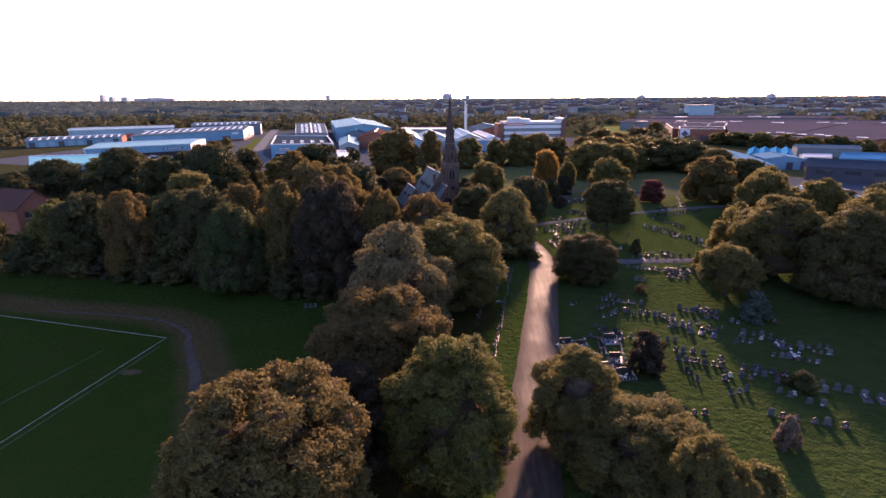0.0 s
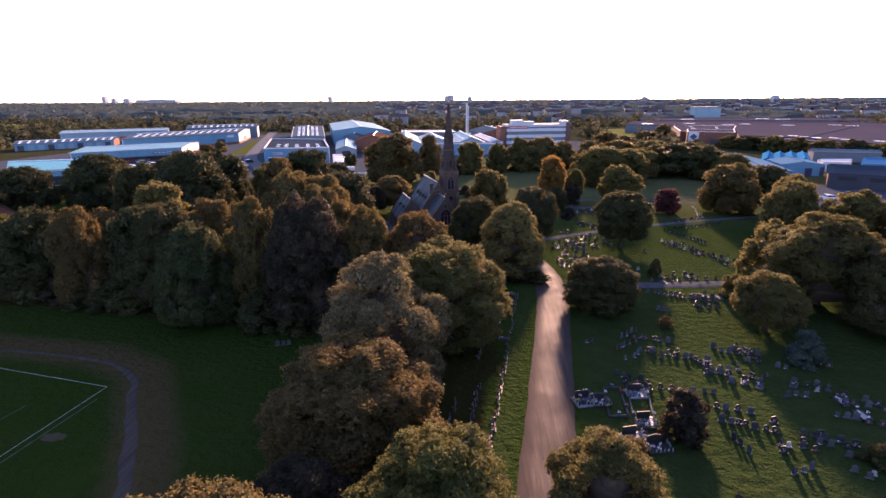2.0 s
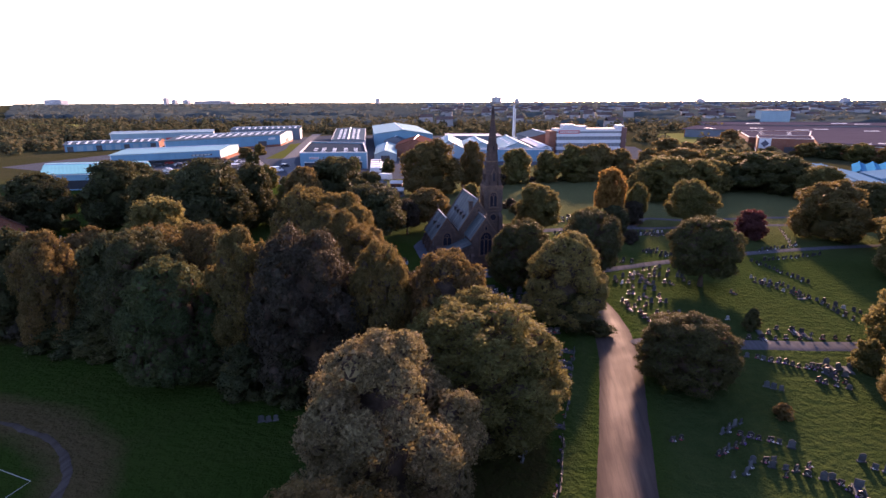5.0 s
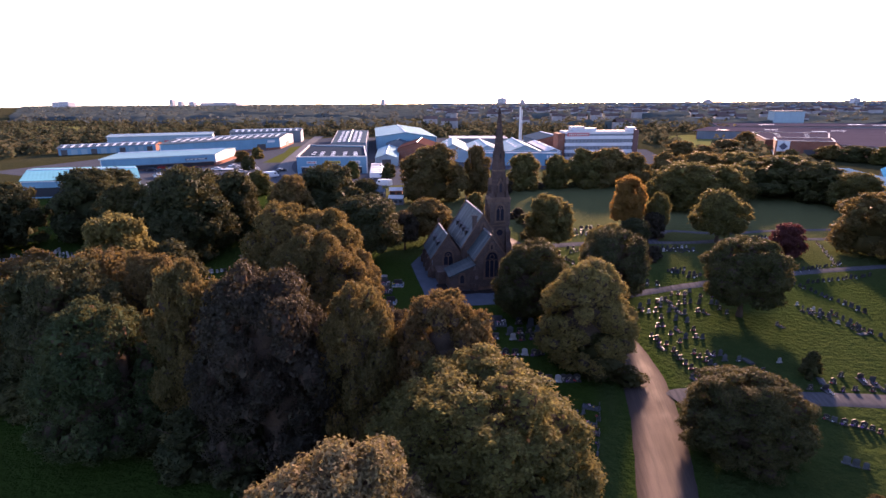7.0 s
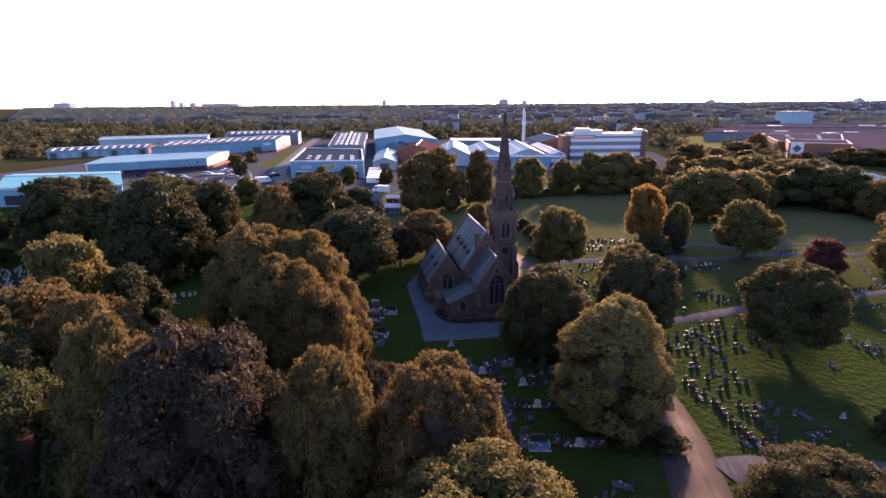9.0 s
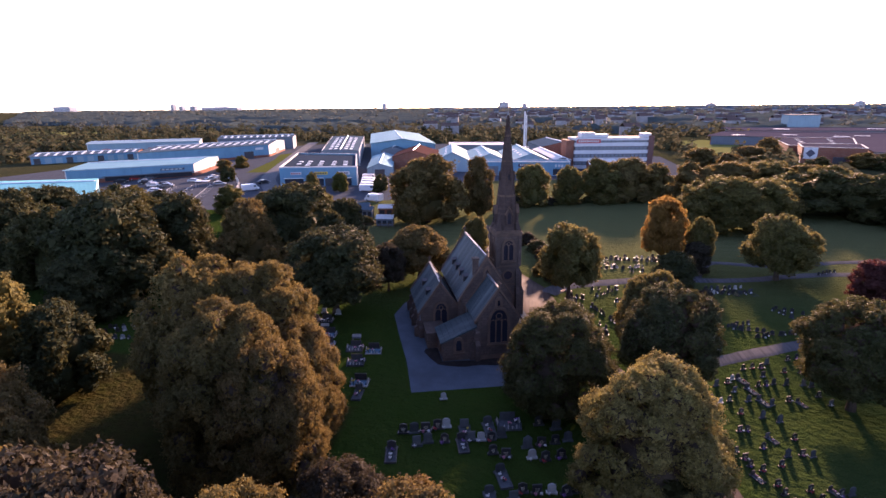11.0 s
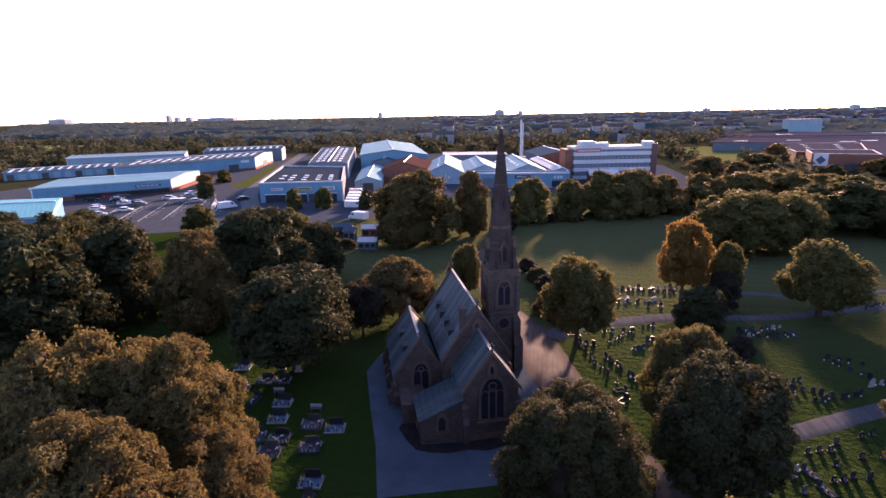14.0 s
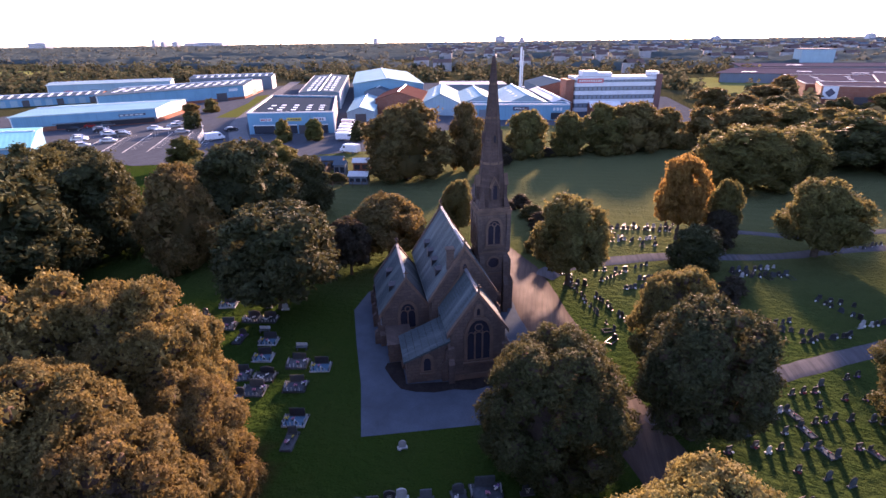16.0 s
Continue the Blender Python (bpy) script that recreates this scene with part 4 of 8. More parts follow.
# shrubs
for row in ((19.5, 44.5, 4.2, 1.8, "plum"), (35.9, 57.6, 3.4, 1.9, "blue"), (37.0, 75.6, 3.2, 1.5, "olive"), (29.5, 84.0, 2.5, 1.1, "dark"), (25.0, 65.4, 1.3, 0.8, "rust"), (26.7, 33.9, 2.6, 0.9, "bare"),
            (15.2, 42.5, 1.2, 1.1, "rust"), (32.5, 42.3, 1.7, 1.3, "dark"), (22.0, 28.4, 2.5, 1.6, "olive")):
    plant("bush", *row)
for row in ((-1.4, 151.0, 2.4, 2.0, "plum"), (0.6, 146.0, 2.2, 2.0, "dark"), (1.8, 141.5, 2.4, 2.0, "plum"), (2.6, 137.0, 2.6, 2.0, "dark"), (1.4, 132.0, 2.6, 1.7, "olive"), (3.4, 129.2, 2.2, 1.6, "plum"),
            (-44.6, 164.2, 2.0, 2.6, "dark"), (-41.4, 163.8, 1.9, 2.4, "olive"), (-38.4, 163.6, 1.9, 2.2, "dark"), (-48.0, 163.6, 2.2, 2.8, "olive"), (22.4, 121.6, 2.4, 1.8, "plum"), (-59.0, 105.0, 4.0, 3.0, "green"), (-17.6, 62.0, 4.8, 2.6, "night"), (-12.6, 61.4, 4.2, 2.6, "plum"), (-22.4, 62.0, 4.6, 2.6, "night"), (-10.0, 52.5, 4.0, 2.6, "night"), (9.0, 82.0, 5.2, 4.0, "dark")):
    plant("bush", *row)
for k in range(13):
    plant("bush", -66 + k * 4.4 + tree_rnd.uniform(-1, 1), 70.5 - k * 0.55 + tree_rnd.uniform(-1, 1), tree_rnd.uniform(3.5, 5.5), tree_rnd.uniform(2.6, 3.6), ("night", "night", "dark", "plum")[k % 4])
for k in range(16):
    plant("bush", -8 + k * 3.6 + tree_rnd.uniform(-1, 1), 190 + k * 1.3 + tree_rnd.uniform(-1.5, 1.5), tree_rnd.uniform(1.6, 3.0), tree_rnd.uniform(1.8, 2.8), ("olive", "rust", "dark", "plum")[k % 4])
for pool in masters.values():
    for src in pool:
        for o in (*src.children, src):
            bpy.data.objects.remove(o)


# ---- distant land ----
def woods(name, seed, spots, label, leaf_key):
    """Far trees, too many to count: crowns of big leaf masses with uneven tops. spots: x, y, radius, height, leaves, leaf size."""
    rng = np.random.default_rng(seed)
    S = np.asarray(spots, float)
    reps = S[:, 4].astype(int)
    B = np.repeat(S, reps, 0)
    n = len(B)
    d = rng.normal(size=(n, 3))
    d[:, 2] = np.abs(d[:, 2])
    d /= np.linalg.norm(d, axis=1)[:, None]
    lump = 0.8 + 0.35 * np.sin(d[:, 0] * 5 + B[:, 0]) * np.cos(d[:, 1] * 4 + B[:, 1])
    base = B[:, :2] + d[:, :2] * (B[:, 2] * lump)[:, None]
    z = np.maximum(d[:, 2] * B[:, 3] * lump, 0.3)
    c = np.column_stack([base, z])
    nrm = d * 0.6 + np.array([0, 0, 0.45]) + rng.normal(size=(n, 3)) * 0.35
    nrm /= np.linalg.norm(nrm, axis=1)[:, None]
    t = np.cross(nrm, rng.normal(size=(n, 3)))
    t /= np.linalg.norm(t, axis=1)[:, None]
    s = np.cross(nrm, t)
    size = (B[:, 5] * rng.uniform(0.6, 1.4, n))[:, None]
    V = np.stack([c - t * size, c + s * size * 0.7 + nrm * size * 0.2, c + t * size, c - s * size * 0.7 + nrm * size * 0.2], 1).reshape(-1, 3)
    me = from_arrays(name, V, np.arange(n * 4).reshape(-1, 4), WOODLEAF if leaf_key else HAZYLEAF)
    return tagged(new(name, me), label, "woodland", "", "stuff")


far_rng = np.random.default_rng(77)
keep_out = [[(-225, 190), (-60, 170), (-30, 230), (62, 246), (64, 340), (-50, 430), (-190, 430), (-290, 330)], [(84, 340), (130, 345), (165, 445), (118, 475), (92, 455)],
            FIELD_A, [(84, 120), (150, 130), (220, 300), (96, 262)], [(95, 255), (250, 250), (330, 620), (190, 620)]]


def scatter(n, y0, y1, half, keep=True):
    y = np.sqrt(far_rng.uniform(y0 * y0, y1 * y1, n))
    x = far_rng.uniform(-1, 1, n) * y * half
    P = np.column_stack([x, y])
    if keep:
        ok = np.ones(n, bool)
        for poly in keep_out:
            ok &= ~inside(P, poly)
        P = P[ok]
    return P


P = scatter(1900, 215, 640, 1.15)
P = P[(P[:, 0] < -70) | (P[:, 0] > 72) | (P[:, 1] > 400)]
for key, part_of in (("olive", P[::3]), ("dark", P[1::3]), ("rust", P[2::3])):
    woods("far_wood", len(part_of), [(x, y, far_rng.uniform(3.5, 6), far_rng.uniform(5, 9.5), 60, 1.35) for x, y in part_of], "dense mixed woodland beyond the warehouses", key)
P = scatter(900, 600, 1500, 1.1, False)
P = P[~(inside(P, FIELD_A) | inside(P, FIELD_B))]
woods("far_wood", 31, [(x, y, far_rng.uniform(6, 13), far_rng.uniform(7, 11), 30, 2.4) for x, y in P], "distant belts of trees in a pale blue-green toned for haze", "")
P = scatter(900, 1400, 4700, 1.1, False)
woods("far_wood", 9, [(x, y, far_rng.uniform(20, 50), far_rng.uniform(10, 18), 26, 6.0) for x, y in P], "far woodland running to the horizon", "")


def canopy(y0, y1, rows, cols, half):
    """The unbroken tree tops of the far country, with clearings, as one rolling sheet."""
    ys = np.geomspace(y0, y1, rows)
    u = np.linspace(-half, half, cols)
    V = np.zeros((rows, cols, 3))
    for i, y in enumerate(ys):
        for j in range(cols):
            x = u[j] * y + far_rng.uniform(-0.4, 0.4) * y * 2 * half / cols
            belt = noise.noise(Vector((x * 0.0022, y * 0.007, 1.7))) + 0.5 * noise.noise(Vector((x * 0.009, y * 0.02, 5.2)))
            high = 4.5 + 4.5 * noise.noise(Vector((x * 0.03, y * 0.03, 0.3))) + far_rng.uniform(-1.5, 1.5) + y * 0.001
            V[i, j] = (x, y, high if belt > -0.22 else -2.0)
    flat = V.reshape(-1, 3)
    flat[inside(flat[:, :2], FIELD_A) | inside(flat[:, :2], FIELD_B), 2] = -2.0
    V[0, :, 2] = -2.0
    k = np.arange(rows * cols).reshape(rows, cols)
    F = np.stack([k[:-1, :-1], k[:-1, 1:], k[1:, 1:], k[1:, :-1]], -1).reshape(-1, 4)
    return tagged(new("far_wood", from_arrays("far_wood", V.reshape(-1, 3), F, HAZYLEAF)), "unbroken far treetops with clearings up to the horizon", "woodland", "", "stuff")


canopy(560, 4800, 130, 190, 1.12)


# ---- chapel ----
chapel = thing("chapel", "Victorian gothic cemetery chapel of sooty sandstone with slate roofs and spire", "chapel", m=CH)


def gabled(name, u0, u1, v0, v1, eave, ridge, parent, over=0.18, thick=0.14):
    """Four walls with gables at both ends, two roof slopes and gable copings."""
    uc = (u0 + u1) / 2
    w = 0.45
    part(name + "_wall", solid([(u0, v0, -0.3), (u1, v0, -0.3), (u1, v0, eave), (uc, v0, ridge - 0.12), (u0, v0, eave)], (0, v1 - v0, 0)), STONE, parent)
    run, rise = uc - u0, ridge - eave
    s = rise / run
    for side, ue in ((-1, u0), (1, u1)):
        o = ue + side * over
        zo = eave - over * s
        nx, nz = side * rise, run
        ln = math.hypot(nx, nz)
        nx, nz = nx / ln * thick, nz / ln * thick
        part("roof_slope", solid([(uc, v0 + 0.12, ridge), (o, v0 + 0.12, zo), (o + nx, v0 + 0.12, zo + nz), (uc, v0 + 0.12, ridge + nz * 1.6)], (0, v1 - v0 - 0.24, 0)), SLATE, parent, "blue-grey slate roof slope")
    for v in (v0 - 0.1, v1 - 0.25):
        for side, ue in ((-1, u0), (1, u1)):
            o, zo = ue + side * 0.3, eave - 0.3 * s
            part("coping", solid([(uc, v, ridge - 0.02), (o, v, zo), (o, v, zo + 0.34), (uc, v, ridge + 0.36)], (0, 0.35, 0)), DRESSED, parent)
    part("ridge_tiles", boxed(uc - 0.12, v0 + 0.25, ridge + 0.12, uc + 0.12, v1 - 0.25, ridge + 0.3), LEAD, parent)
    for v in (v0 - 0.02, v1 - 0.02):
        bm = tube(bmesh.new(), (uc, v + 0.05, ridge + 0.3), (uc, v + 0.05, ridge + 0.62), 0.12, 0.06, 6)
        box(bm, uc - 0.22, v, ridge + 0.7, uc + 0.22, v + 0.1, ridge + 0.8)
        box(bm, uc - 0.06, v, ridge + 0.5, uc + 0.06, v + 0.1, ridge + 1.0)
        part("finial", bm, DRESSED, parent)


def arch(w, h, spring, n=7):
    """Outline of a pointed arch, w wide and h high, from the sill up."""
    pts = [(-w / 2, 0), (w / 2, 0), (w / 2, spring)]
    for k in range(1, n):
        a = k / n
        x = w / 2 * math.cos(a * math.pi / 2) ** 0.8
        pts.append((x, spring + (h - spring) * math.sin(a * math.pi / 2) ** 1.05))
    left = [(-x, z) for x, z in reversed(pts[3:])]
    return pts + [(0, h)] + left + [(-w / 2, spring)]


def gothic_window(parent, place, w, h, spring, lights):
    """A pointed window: stone surround, dark leaded glass, mullions and tracery; place is the sill's middle, x along the wall, -y outwards."""
    win = share("window", None, parent, place)
    ol = arch(w + 0.5, h + 0.32, spring)
    il = arch(w, h, spring)
    bm = bmesh.new()
    n = len(ol)
    q = 0.14
    rows = []
    for outline, y, dz in ((ol, -q, -0.15), (il, -q, 0.0), (il, 0.12, 0.0), (ol, 0.12, -0.15)):
        rows.append([bm.verts.new((x, y, z + (dz if z == 0 else 0))) for x, z in outline])
    for a, b in zip(rows, rows[1:] + rows[:1]):
        for i in range(n):
            j = (i + 1) % n
            bm.faces.new((a[i], a[j], b[j], b[i]))
    bmesh.ops.recalc_face_normals(bm, faces=bm.faces[:])
    part("surround", bm, DRESSED, win)
    part("glazing", solid([(x, -0.03, z) for x, z in il], (0, 0.05, 0)), LEADED, win, "dark leaded glass")
    for k in range(1, lights):
        x = -w / 2 + w * k / lights
        part("mullion", boxed(x - 0.06, -0.12, 0, x + 0.06, 0.0, spring + (h - spring) * 0.35), DRESSED, win)
    lw = w / lights
    bm = bmesh.new()
    for k in range(lights):
        cx = -w / 2 + lw * (k + 0.5)
        for i in range(8):
            a0, a1 = math.pi * i / 8, math.pi * (i + 1) / 8
            r = lw / 2
            tube(bm, (cx + r * math.cos(a0), -0.07, spring + 0.1 + r * 1.2 * math.sin(a0)), (cx + r * math.cos(a1), -0.07, spring + 0.1 + r * 1.2 * math.sin(a1)), 0.045, 0.045, 4)
    if lights > 1:
        for i in range(12):
            a0, a1 = 2 * math.pi * i / 12, 2 * math.pi * (i + 1) / 12
            r, cz = w * 0.17, spring + (h - spring) * 0.56
            tube(bm, (r * math.cos(a0), -0.07, cz + r * math.sin(a0)), (r * math.cos(a1), -0.07, cz + r * math.sin(a1)), 0.05, 0.05, 4)
    part("tracery", bm, DRESSED, win)
    part("sill", solid([(-w / 2 - 0.35, -0.26, -0.32), (w / 2 + 0.35, -0.26, -0.32), (w / 2 + 0.35, -0.26, -0.16), (-w / 2 - 0.35, -0.26, -0.16)], (0, 0.3, 0)), DRESSED, win)
    return win


def buttress(parent, place, w, d, h):
    """A stepped buttress; -y is outwards."""
    bm = solid([(-w / 2, 0, -0.2), (-w / 2, -d, -0.2), (-w / 2, -d, h * 0.5), (-w / 2, -d * 0.55, h * 0.62), (-w / 2, -d * 0.55, h * 0.88), (-w / 2, 0, h)], (w, 0, 0))
    ob = part("buttress", bm, STONE, parent)
    ob.matrix_basis = place
    return ob


def vent(parent, u, z, v, side, slope):
    """A little triangular louvred dormer on a roof slope."""
    bm = solid([(0, -0.16, 0), (0, 0.16, 0), (0, 0.46, 0.72), (0, 0.5, 0.86), (0, 0, 1.08), (0, -0.5, 0.86), (0, -0.46, 0.72)], (1.0 * -side, 0, 0.05))
    ob = part("roof_vent", bm, DARKW, parent, "small dark dormer vent")
    ob.matrix_basis = pose(u, v, z)
    return ob


gabled("nave", -3.0, 3.0, 0.0, 12.0, 5.1, 9.7, chapel)
gabled("chancel", -2.25, 2.3, -5.0, 0.02, 4.55, 7.7, chapel)
gabled("aisle", -7.4, -2.66, 1.86, 10.6, 2.95, 6.3, chapel)
# vestry against the chancel, with a single slope
part("vestry_wall", solid([(-5.9, -4.7, -0.3), (-2.2, -4.7, -0.3), (-2.2, -4.7, 3.6), (-5.9, -4.7, 2.1)], (0, 3.9, 0)), STONE, chapel)
part("vestry_roof", solid([(-6.15, -4.85, 2.02), (-2.2, -4.85, 3.64), (-2.2, -4.85, 3.82), (-6.15, -4.85, 2.2)], (0, 4.2, 0)), SLATE, chapel, "blue-grey slate lean-to roof")
part("chimney", box(boxed(-1.5, 0.3, 6.5, -0.9, 0.95, 9.5, 0.04), -1.58, 0.22, 9.5, -0.82, 1.03, 9.7), STONE, chapel)
part("boiler_house", box(box(boxed(-7.1, -1.4, -0.3, -5.0, 1.84, 1.7), -7.2, -1.5, 1.7, -4.9, 1.84, 1.88), -7.2, -1.5, 0.8, -4.9, -1.38, 0.95), STONE, chapel, "low flat-topped stone outbuilding with banded courses")
part("plinth", box(box(box(bmesh.new(), -3.15, -0.15, -0.3, 3.15, 12.15, 0.5), -2.4, -5.15, -0.3, 2.45, 0, 0.52), -7.55, 1.71, -0.3, -2.5, 10.7, 0.48), DRESSED, chapel)
for v in (2.2, 4.5, 6.8, 9.1):
    vent(chapel, -2.3, 6.3, v, -1, 0)
for v in (3.9, 7.2):
    vent(chapel, -6.5, 4.3, v, -1, 0)
gothic_window(chapel, pose(0.05, -5.0, 1.9), 1.9, 3.7, 2.1, 3)
gothic_window(chapel, pose(-5.0, 1.86, 1.5), 1.4, 2.5, 1.3, 2)
gothic_window(chapel, pose(0, 0, 7.6), 0.34, 0.9, 0.5, 1)
gothic_window(chapel, pose(0, -5.0, 6.0), 0.3, 0.7, 0.4, 1)
gothic_window(chapel, pose(-4.2, -4.7, 1.1), 0.6, 1.3, 0.8, 1)
gothic_window(chapel, pose(-5.9, -2.8, 0.9, 0, 0, -90), 0.5, 0.95, 0.6, 1)
gothic_window(chapel, pose(-7.4, 4.2, 0.9, 0, 0, -90), 0.7, 1.7, 1.0, 1)
gothic_window(chapel, pose(-7.4, 6.4, 0.9, 0, 0, -90), 0.7, 1.7, 1.0, 1)
gothic_window(chapel, pose(-7.4, 8.6, 0.9, 0, 0, -90), 0.7, 1.7, 1.0, 1)
for u, v, rz, h in ((-2.25, -4.75, 0, 3.6), (2.3, -4.75, 0, 3.6), (-2.25, -4.75, -90, 3.4), (2.3, -4.75, 90, 3.6), (2.3, -2.4, 90, 3.4), (3.0, 0.3, 90, 4.2), (3.0, 0.2, 0, 4.0), (3.0, 3.0, 90, 4.2), (-7.4, 2.1, 0, 2.3), (-7.4, 2.1, -90, 2.3), (-7.4, 5.3, -90, 2.3), (-7.4, 7.5, -90, 2.3), (-7.4, 10.3, -90, 2.3)):
    buttress(chapel, pose(u, v, 0, 0, 0, rz), 0.5, 0.75, h)
part("gutter", tube(bmesh.new(), (-3.25, 0.3, 4.72), (-3.25, 11.8, 4.72), 0.07, 0.07, 6), LEAD, chapel)
for u, v, h in ((-2.4, -0.1, 4.7), (-2.9, 1.7, 4.7), (-7.5, 1.75, 2.8)):
    part("downpipe", tube(bmesh.new(), (u, v, 0), (u, v, h), 0.05, 0.05, 6), LEAD, chapel)

# tower and spire
TU, TV, TH = 4.3, 7.5, 1.5
part("tower_wall", boxed(TU - TH, TV - TH, -0.3, TU + TH, TV + TH, 10.9), STONE, chapel)
for z, e in ((0.5, 0.16), (4.2, 0.1), (6.6, 0.1), (10.6, 0.16)):
    part("string_course", boxed(TU - TH - e, TV - TH - e, z, TU + TH + e, TV + TH + e, z + 0.2), DRESSED, chapel)
part("cornice", box(boxed(TU - TH - 0.22, TV - TH - 0.22, 10.86, TU + TH + 0.22, TV + TH + 0.22, 11.1), TU - TH - 0.1, TV - TH - 0.1, 11.1, TU + TH + 0.1, TV + TH + 0.1, 11.3), DRESSED, chapel)
for su in (-1, 1):
    for sv in (-1, 1):
        for rz in ((0 if sv < 0 else 180), (-90 if su < 0 else 90)):
            buttress(chapel, pose(TU + su * (TH - 0.28), TV + sv * (TH - 0.02), 0, 0, 0, rz) if rz in (0, 180) else pose(TU + su * (TH - 0.02), TV + sv * (TH - 0.28), 0, 0, 0, rz), 0.5, 0.7, 6.4)
        part("corner_shaft", boxed(TU + su * (TH - 0.05) - 0.2, TV + sv * (TH - 0.05) - 0.2, 6.7, TU + su * (TH - 0.05) + 0.2, TV + sv * (TH - 0.05) + 0.2, 10.9), STONE, chapel)
for rz, u, v in ((0, TU, TV - TH), (90, TU + TH, TV), (180, TU, TV + TH), (-90, TU - TH, TV)):
    gothic_window(chapel, pose(u, v, 7.5, 0, 0, rz), 1.25, 2.5, 1.6, 2)
    bm = bmesh.new()
    rings = [[bm.verts.new((r * math.cos(k * math.pi / 10), y, r * math.sin(k * math.pi / 10))) for k in range(20)] for r, y in ((0.76, 0.03), (0.74, -0.14), (0.56, -0.14), (0.52, 0.03))]
    for ra, rb in zip(rings, rings[1:] + rings[:1]):
        for k in range(20):
            bm.faces.new((ra[k], ra[(k + 1) % 20], rb[(k + 1) % 20], rb[k]))
    bmesh.ops.recalc_face_normals(bm, faces=bm.faces[:])
    if rz in (0, 90):
        rose = share("round_window", None, chapel, pose(u, v, 5.5, 0, 0, rz))
        part("surround", bm, DRESSED, rose)
        part("glazing", solid([(0.6 * math.cos(k * math.pi / 8), -0.03, 0.6 * math.sin(k * math.pi / 8)) for k in range(16)], (0, 0.05, 0)), LEADED, rose, "dark leaded glass")
    else:
        bm.free()


def octo(r, z):
    return [(TU + r * math.cos(math.pi / 8 + k * math.pi / 4), TV + r * math.sin(math.pi / 8 + k * math.pi / 4), z) for k in range(8)]


bm = bmesh.new()
levels = [(1.58, 11.3), (1.42, 11.9), (1.0, 16.0), (0.57, 20.2), (0.2, 24.0), (0.09, 25.1)]
ringv = [[bm.verts.new(p) for p in octo(r, z)] for r, z in levels]
for a, b in zip(ringv, ringv[1:]):
    for k in range(8):
        j = (k + 1) % 8
        bm.faces.new((a[k], a[j], b[j], b[k]))
bm.faces.new(ringv[-1])
part("spire", bm, SPIRE, chapel, "tall dark octagonal stone spire")
for z, r in ((15.4, 1.06), (19.6, 0.63), (22.6, 0.34)):
    bm = bmesh.new()
    lo, hi = [bm.verts.new(p) for p in octo(r + 0.05, z)], [bm.verts.new(p) for p in octo(r + 0.02, z + 0.22)]
    for k in range(8):
        bm.faces.new((lo[k], lo[(k + 1) % 8], hi[(k + 1) % 8], hi[k]))
    bm.faces.new(hi)
    bm.faces.new(lo[::-1])
    part("spire_band", bm, DRESSED, chapel)
for k in range(8):
    bm = bmesh.new()
    for (r0, z0), (r1, z1) in zip(levels[1:], levels[2:]):
        a = math.pi / 8 + k * math.pi / 4
        tube(bm, (TU + r0 * math.cos(a), TV + r0 * math.sin(a), z0), (TU + r1 * math.cos(a), TV + r1 * math.sin(a), z1), 0.07, 0.06, 5)
    part("spire_rib", bm, SPIRE, chapel)
for rz in (0, 90, 180, 270):
    luc = share("lucarne", None, chapel, pose(TU, TV, 11.9, 0, 0, rz))
    part("lucarne_wall", solid([(-0.36, -1.56, 0), (0.36, -1.56, 0), (0.36, -1.56, 1.5), (0, -1.56, 2.3), (-0.36, -1.56, 1.5)], (0, 0.75, 0)), SPIRE, luc)
    part("opening", solid([(x, -1.575, z + 0.25) for x, z in arch(0.4, 1.4, 0.9)], (0, 0.02, 0)), LEADED, luc, "dark louvred opening")
    for s in (-1, 1):
        part("gable_slab", solid([(0, -1.64, 2.42), (s * 0.5, -1.64, 1.38), (s * 0.42, -1.64, 1.3), (0, -1.64, 2.24)], (0, 0.95, 0)), DRESSED, luc)
    luc2 = share("lucarne", None, chapel, pose(TU, TV, 17.4, 0, 0, rz))
    part("lucarne_wall", solid([(-0.18, -0.98, 0), (0.18, -0.98, 0), (0.18, -0.98, 0.7), (0, -0.98, 1.1), (-0.18, -0.98, 0.7)], (0, 0.5, 0)), SPIRE, luc2)
    part("opening", solid([(x, -0.99, z + 0.1) for x, z in arch(0.2, 0.7, 0.45)], (0, 0.02, 0)), LEADED, luc2, "dark louvred opening")
for su in (-1, 1):
    for sv in (-1, 1):
        bm = bmesh.new()
        c = [(TU + su * 1.25 + 0.3 * x, TV + sv * 1.25 + 0.3 * y, 11.3) for x, y in ((-1, -1), (1, -1), (1, 1), (-1, 1))]
        vs = [bm.verts.new(p) for p in c]
        tip = bm.verts.new((TU + su * 0.98, TV + sv * 0.98, 13.4))
        for k in range(4):
            bm.faces.new((vs[k], vs[(k + 1) % 4], tip))
        part("broach", bm, SPIRE, chapel)
bm = tube(bmesh.new(), (TU, TV, 25.1), (TU, TV, 26.35), 0.05, 0.02, 6)
tube(bm, (TU, TV, 25.1), (TU, TV, 25.35), 0.16, 0.1, 8)
tube(bm, (TU - 0.22, TV, 25.95), (TU + 0.22, TV, 25.95), 0.025, 0.025, 5)
part("finial", bm, LEAD, chapel)


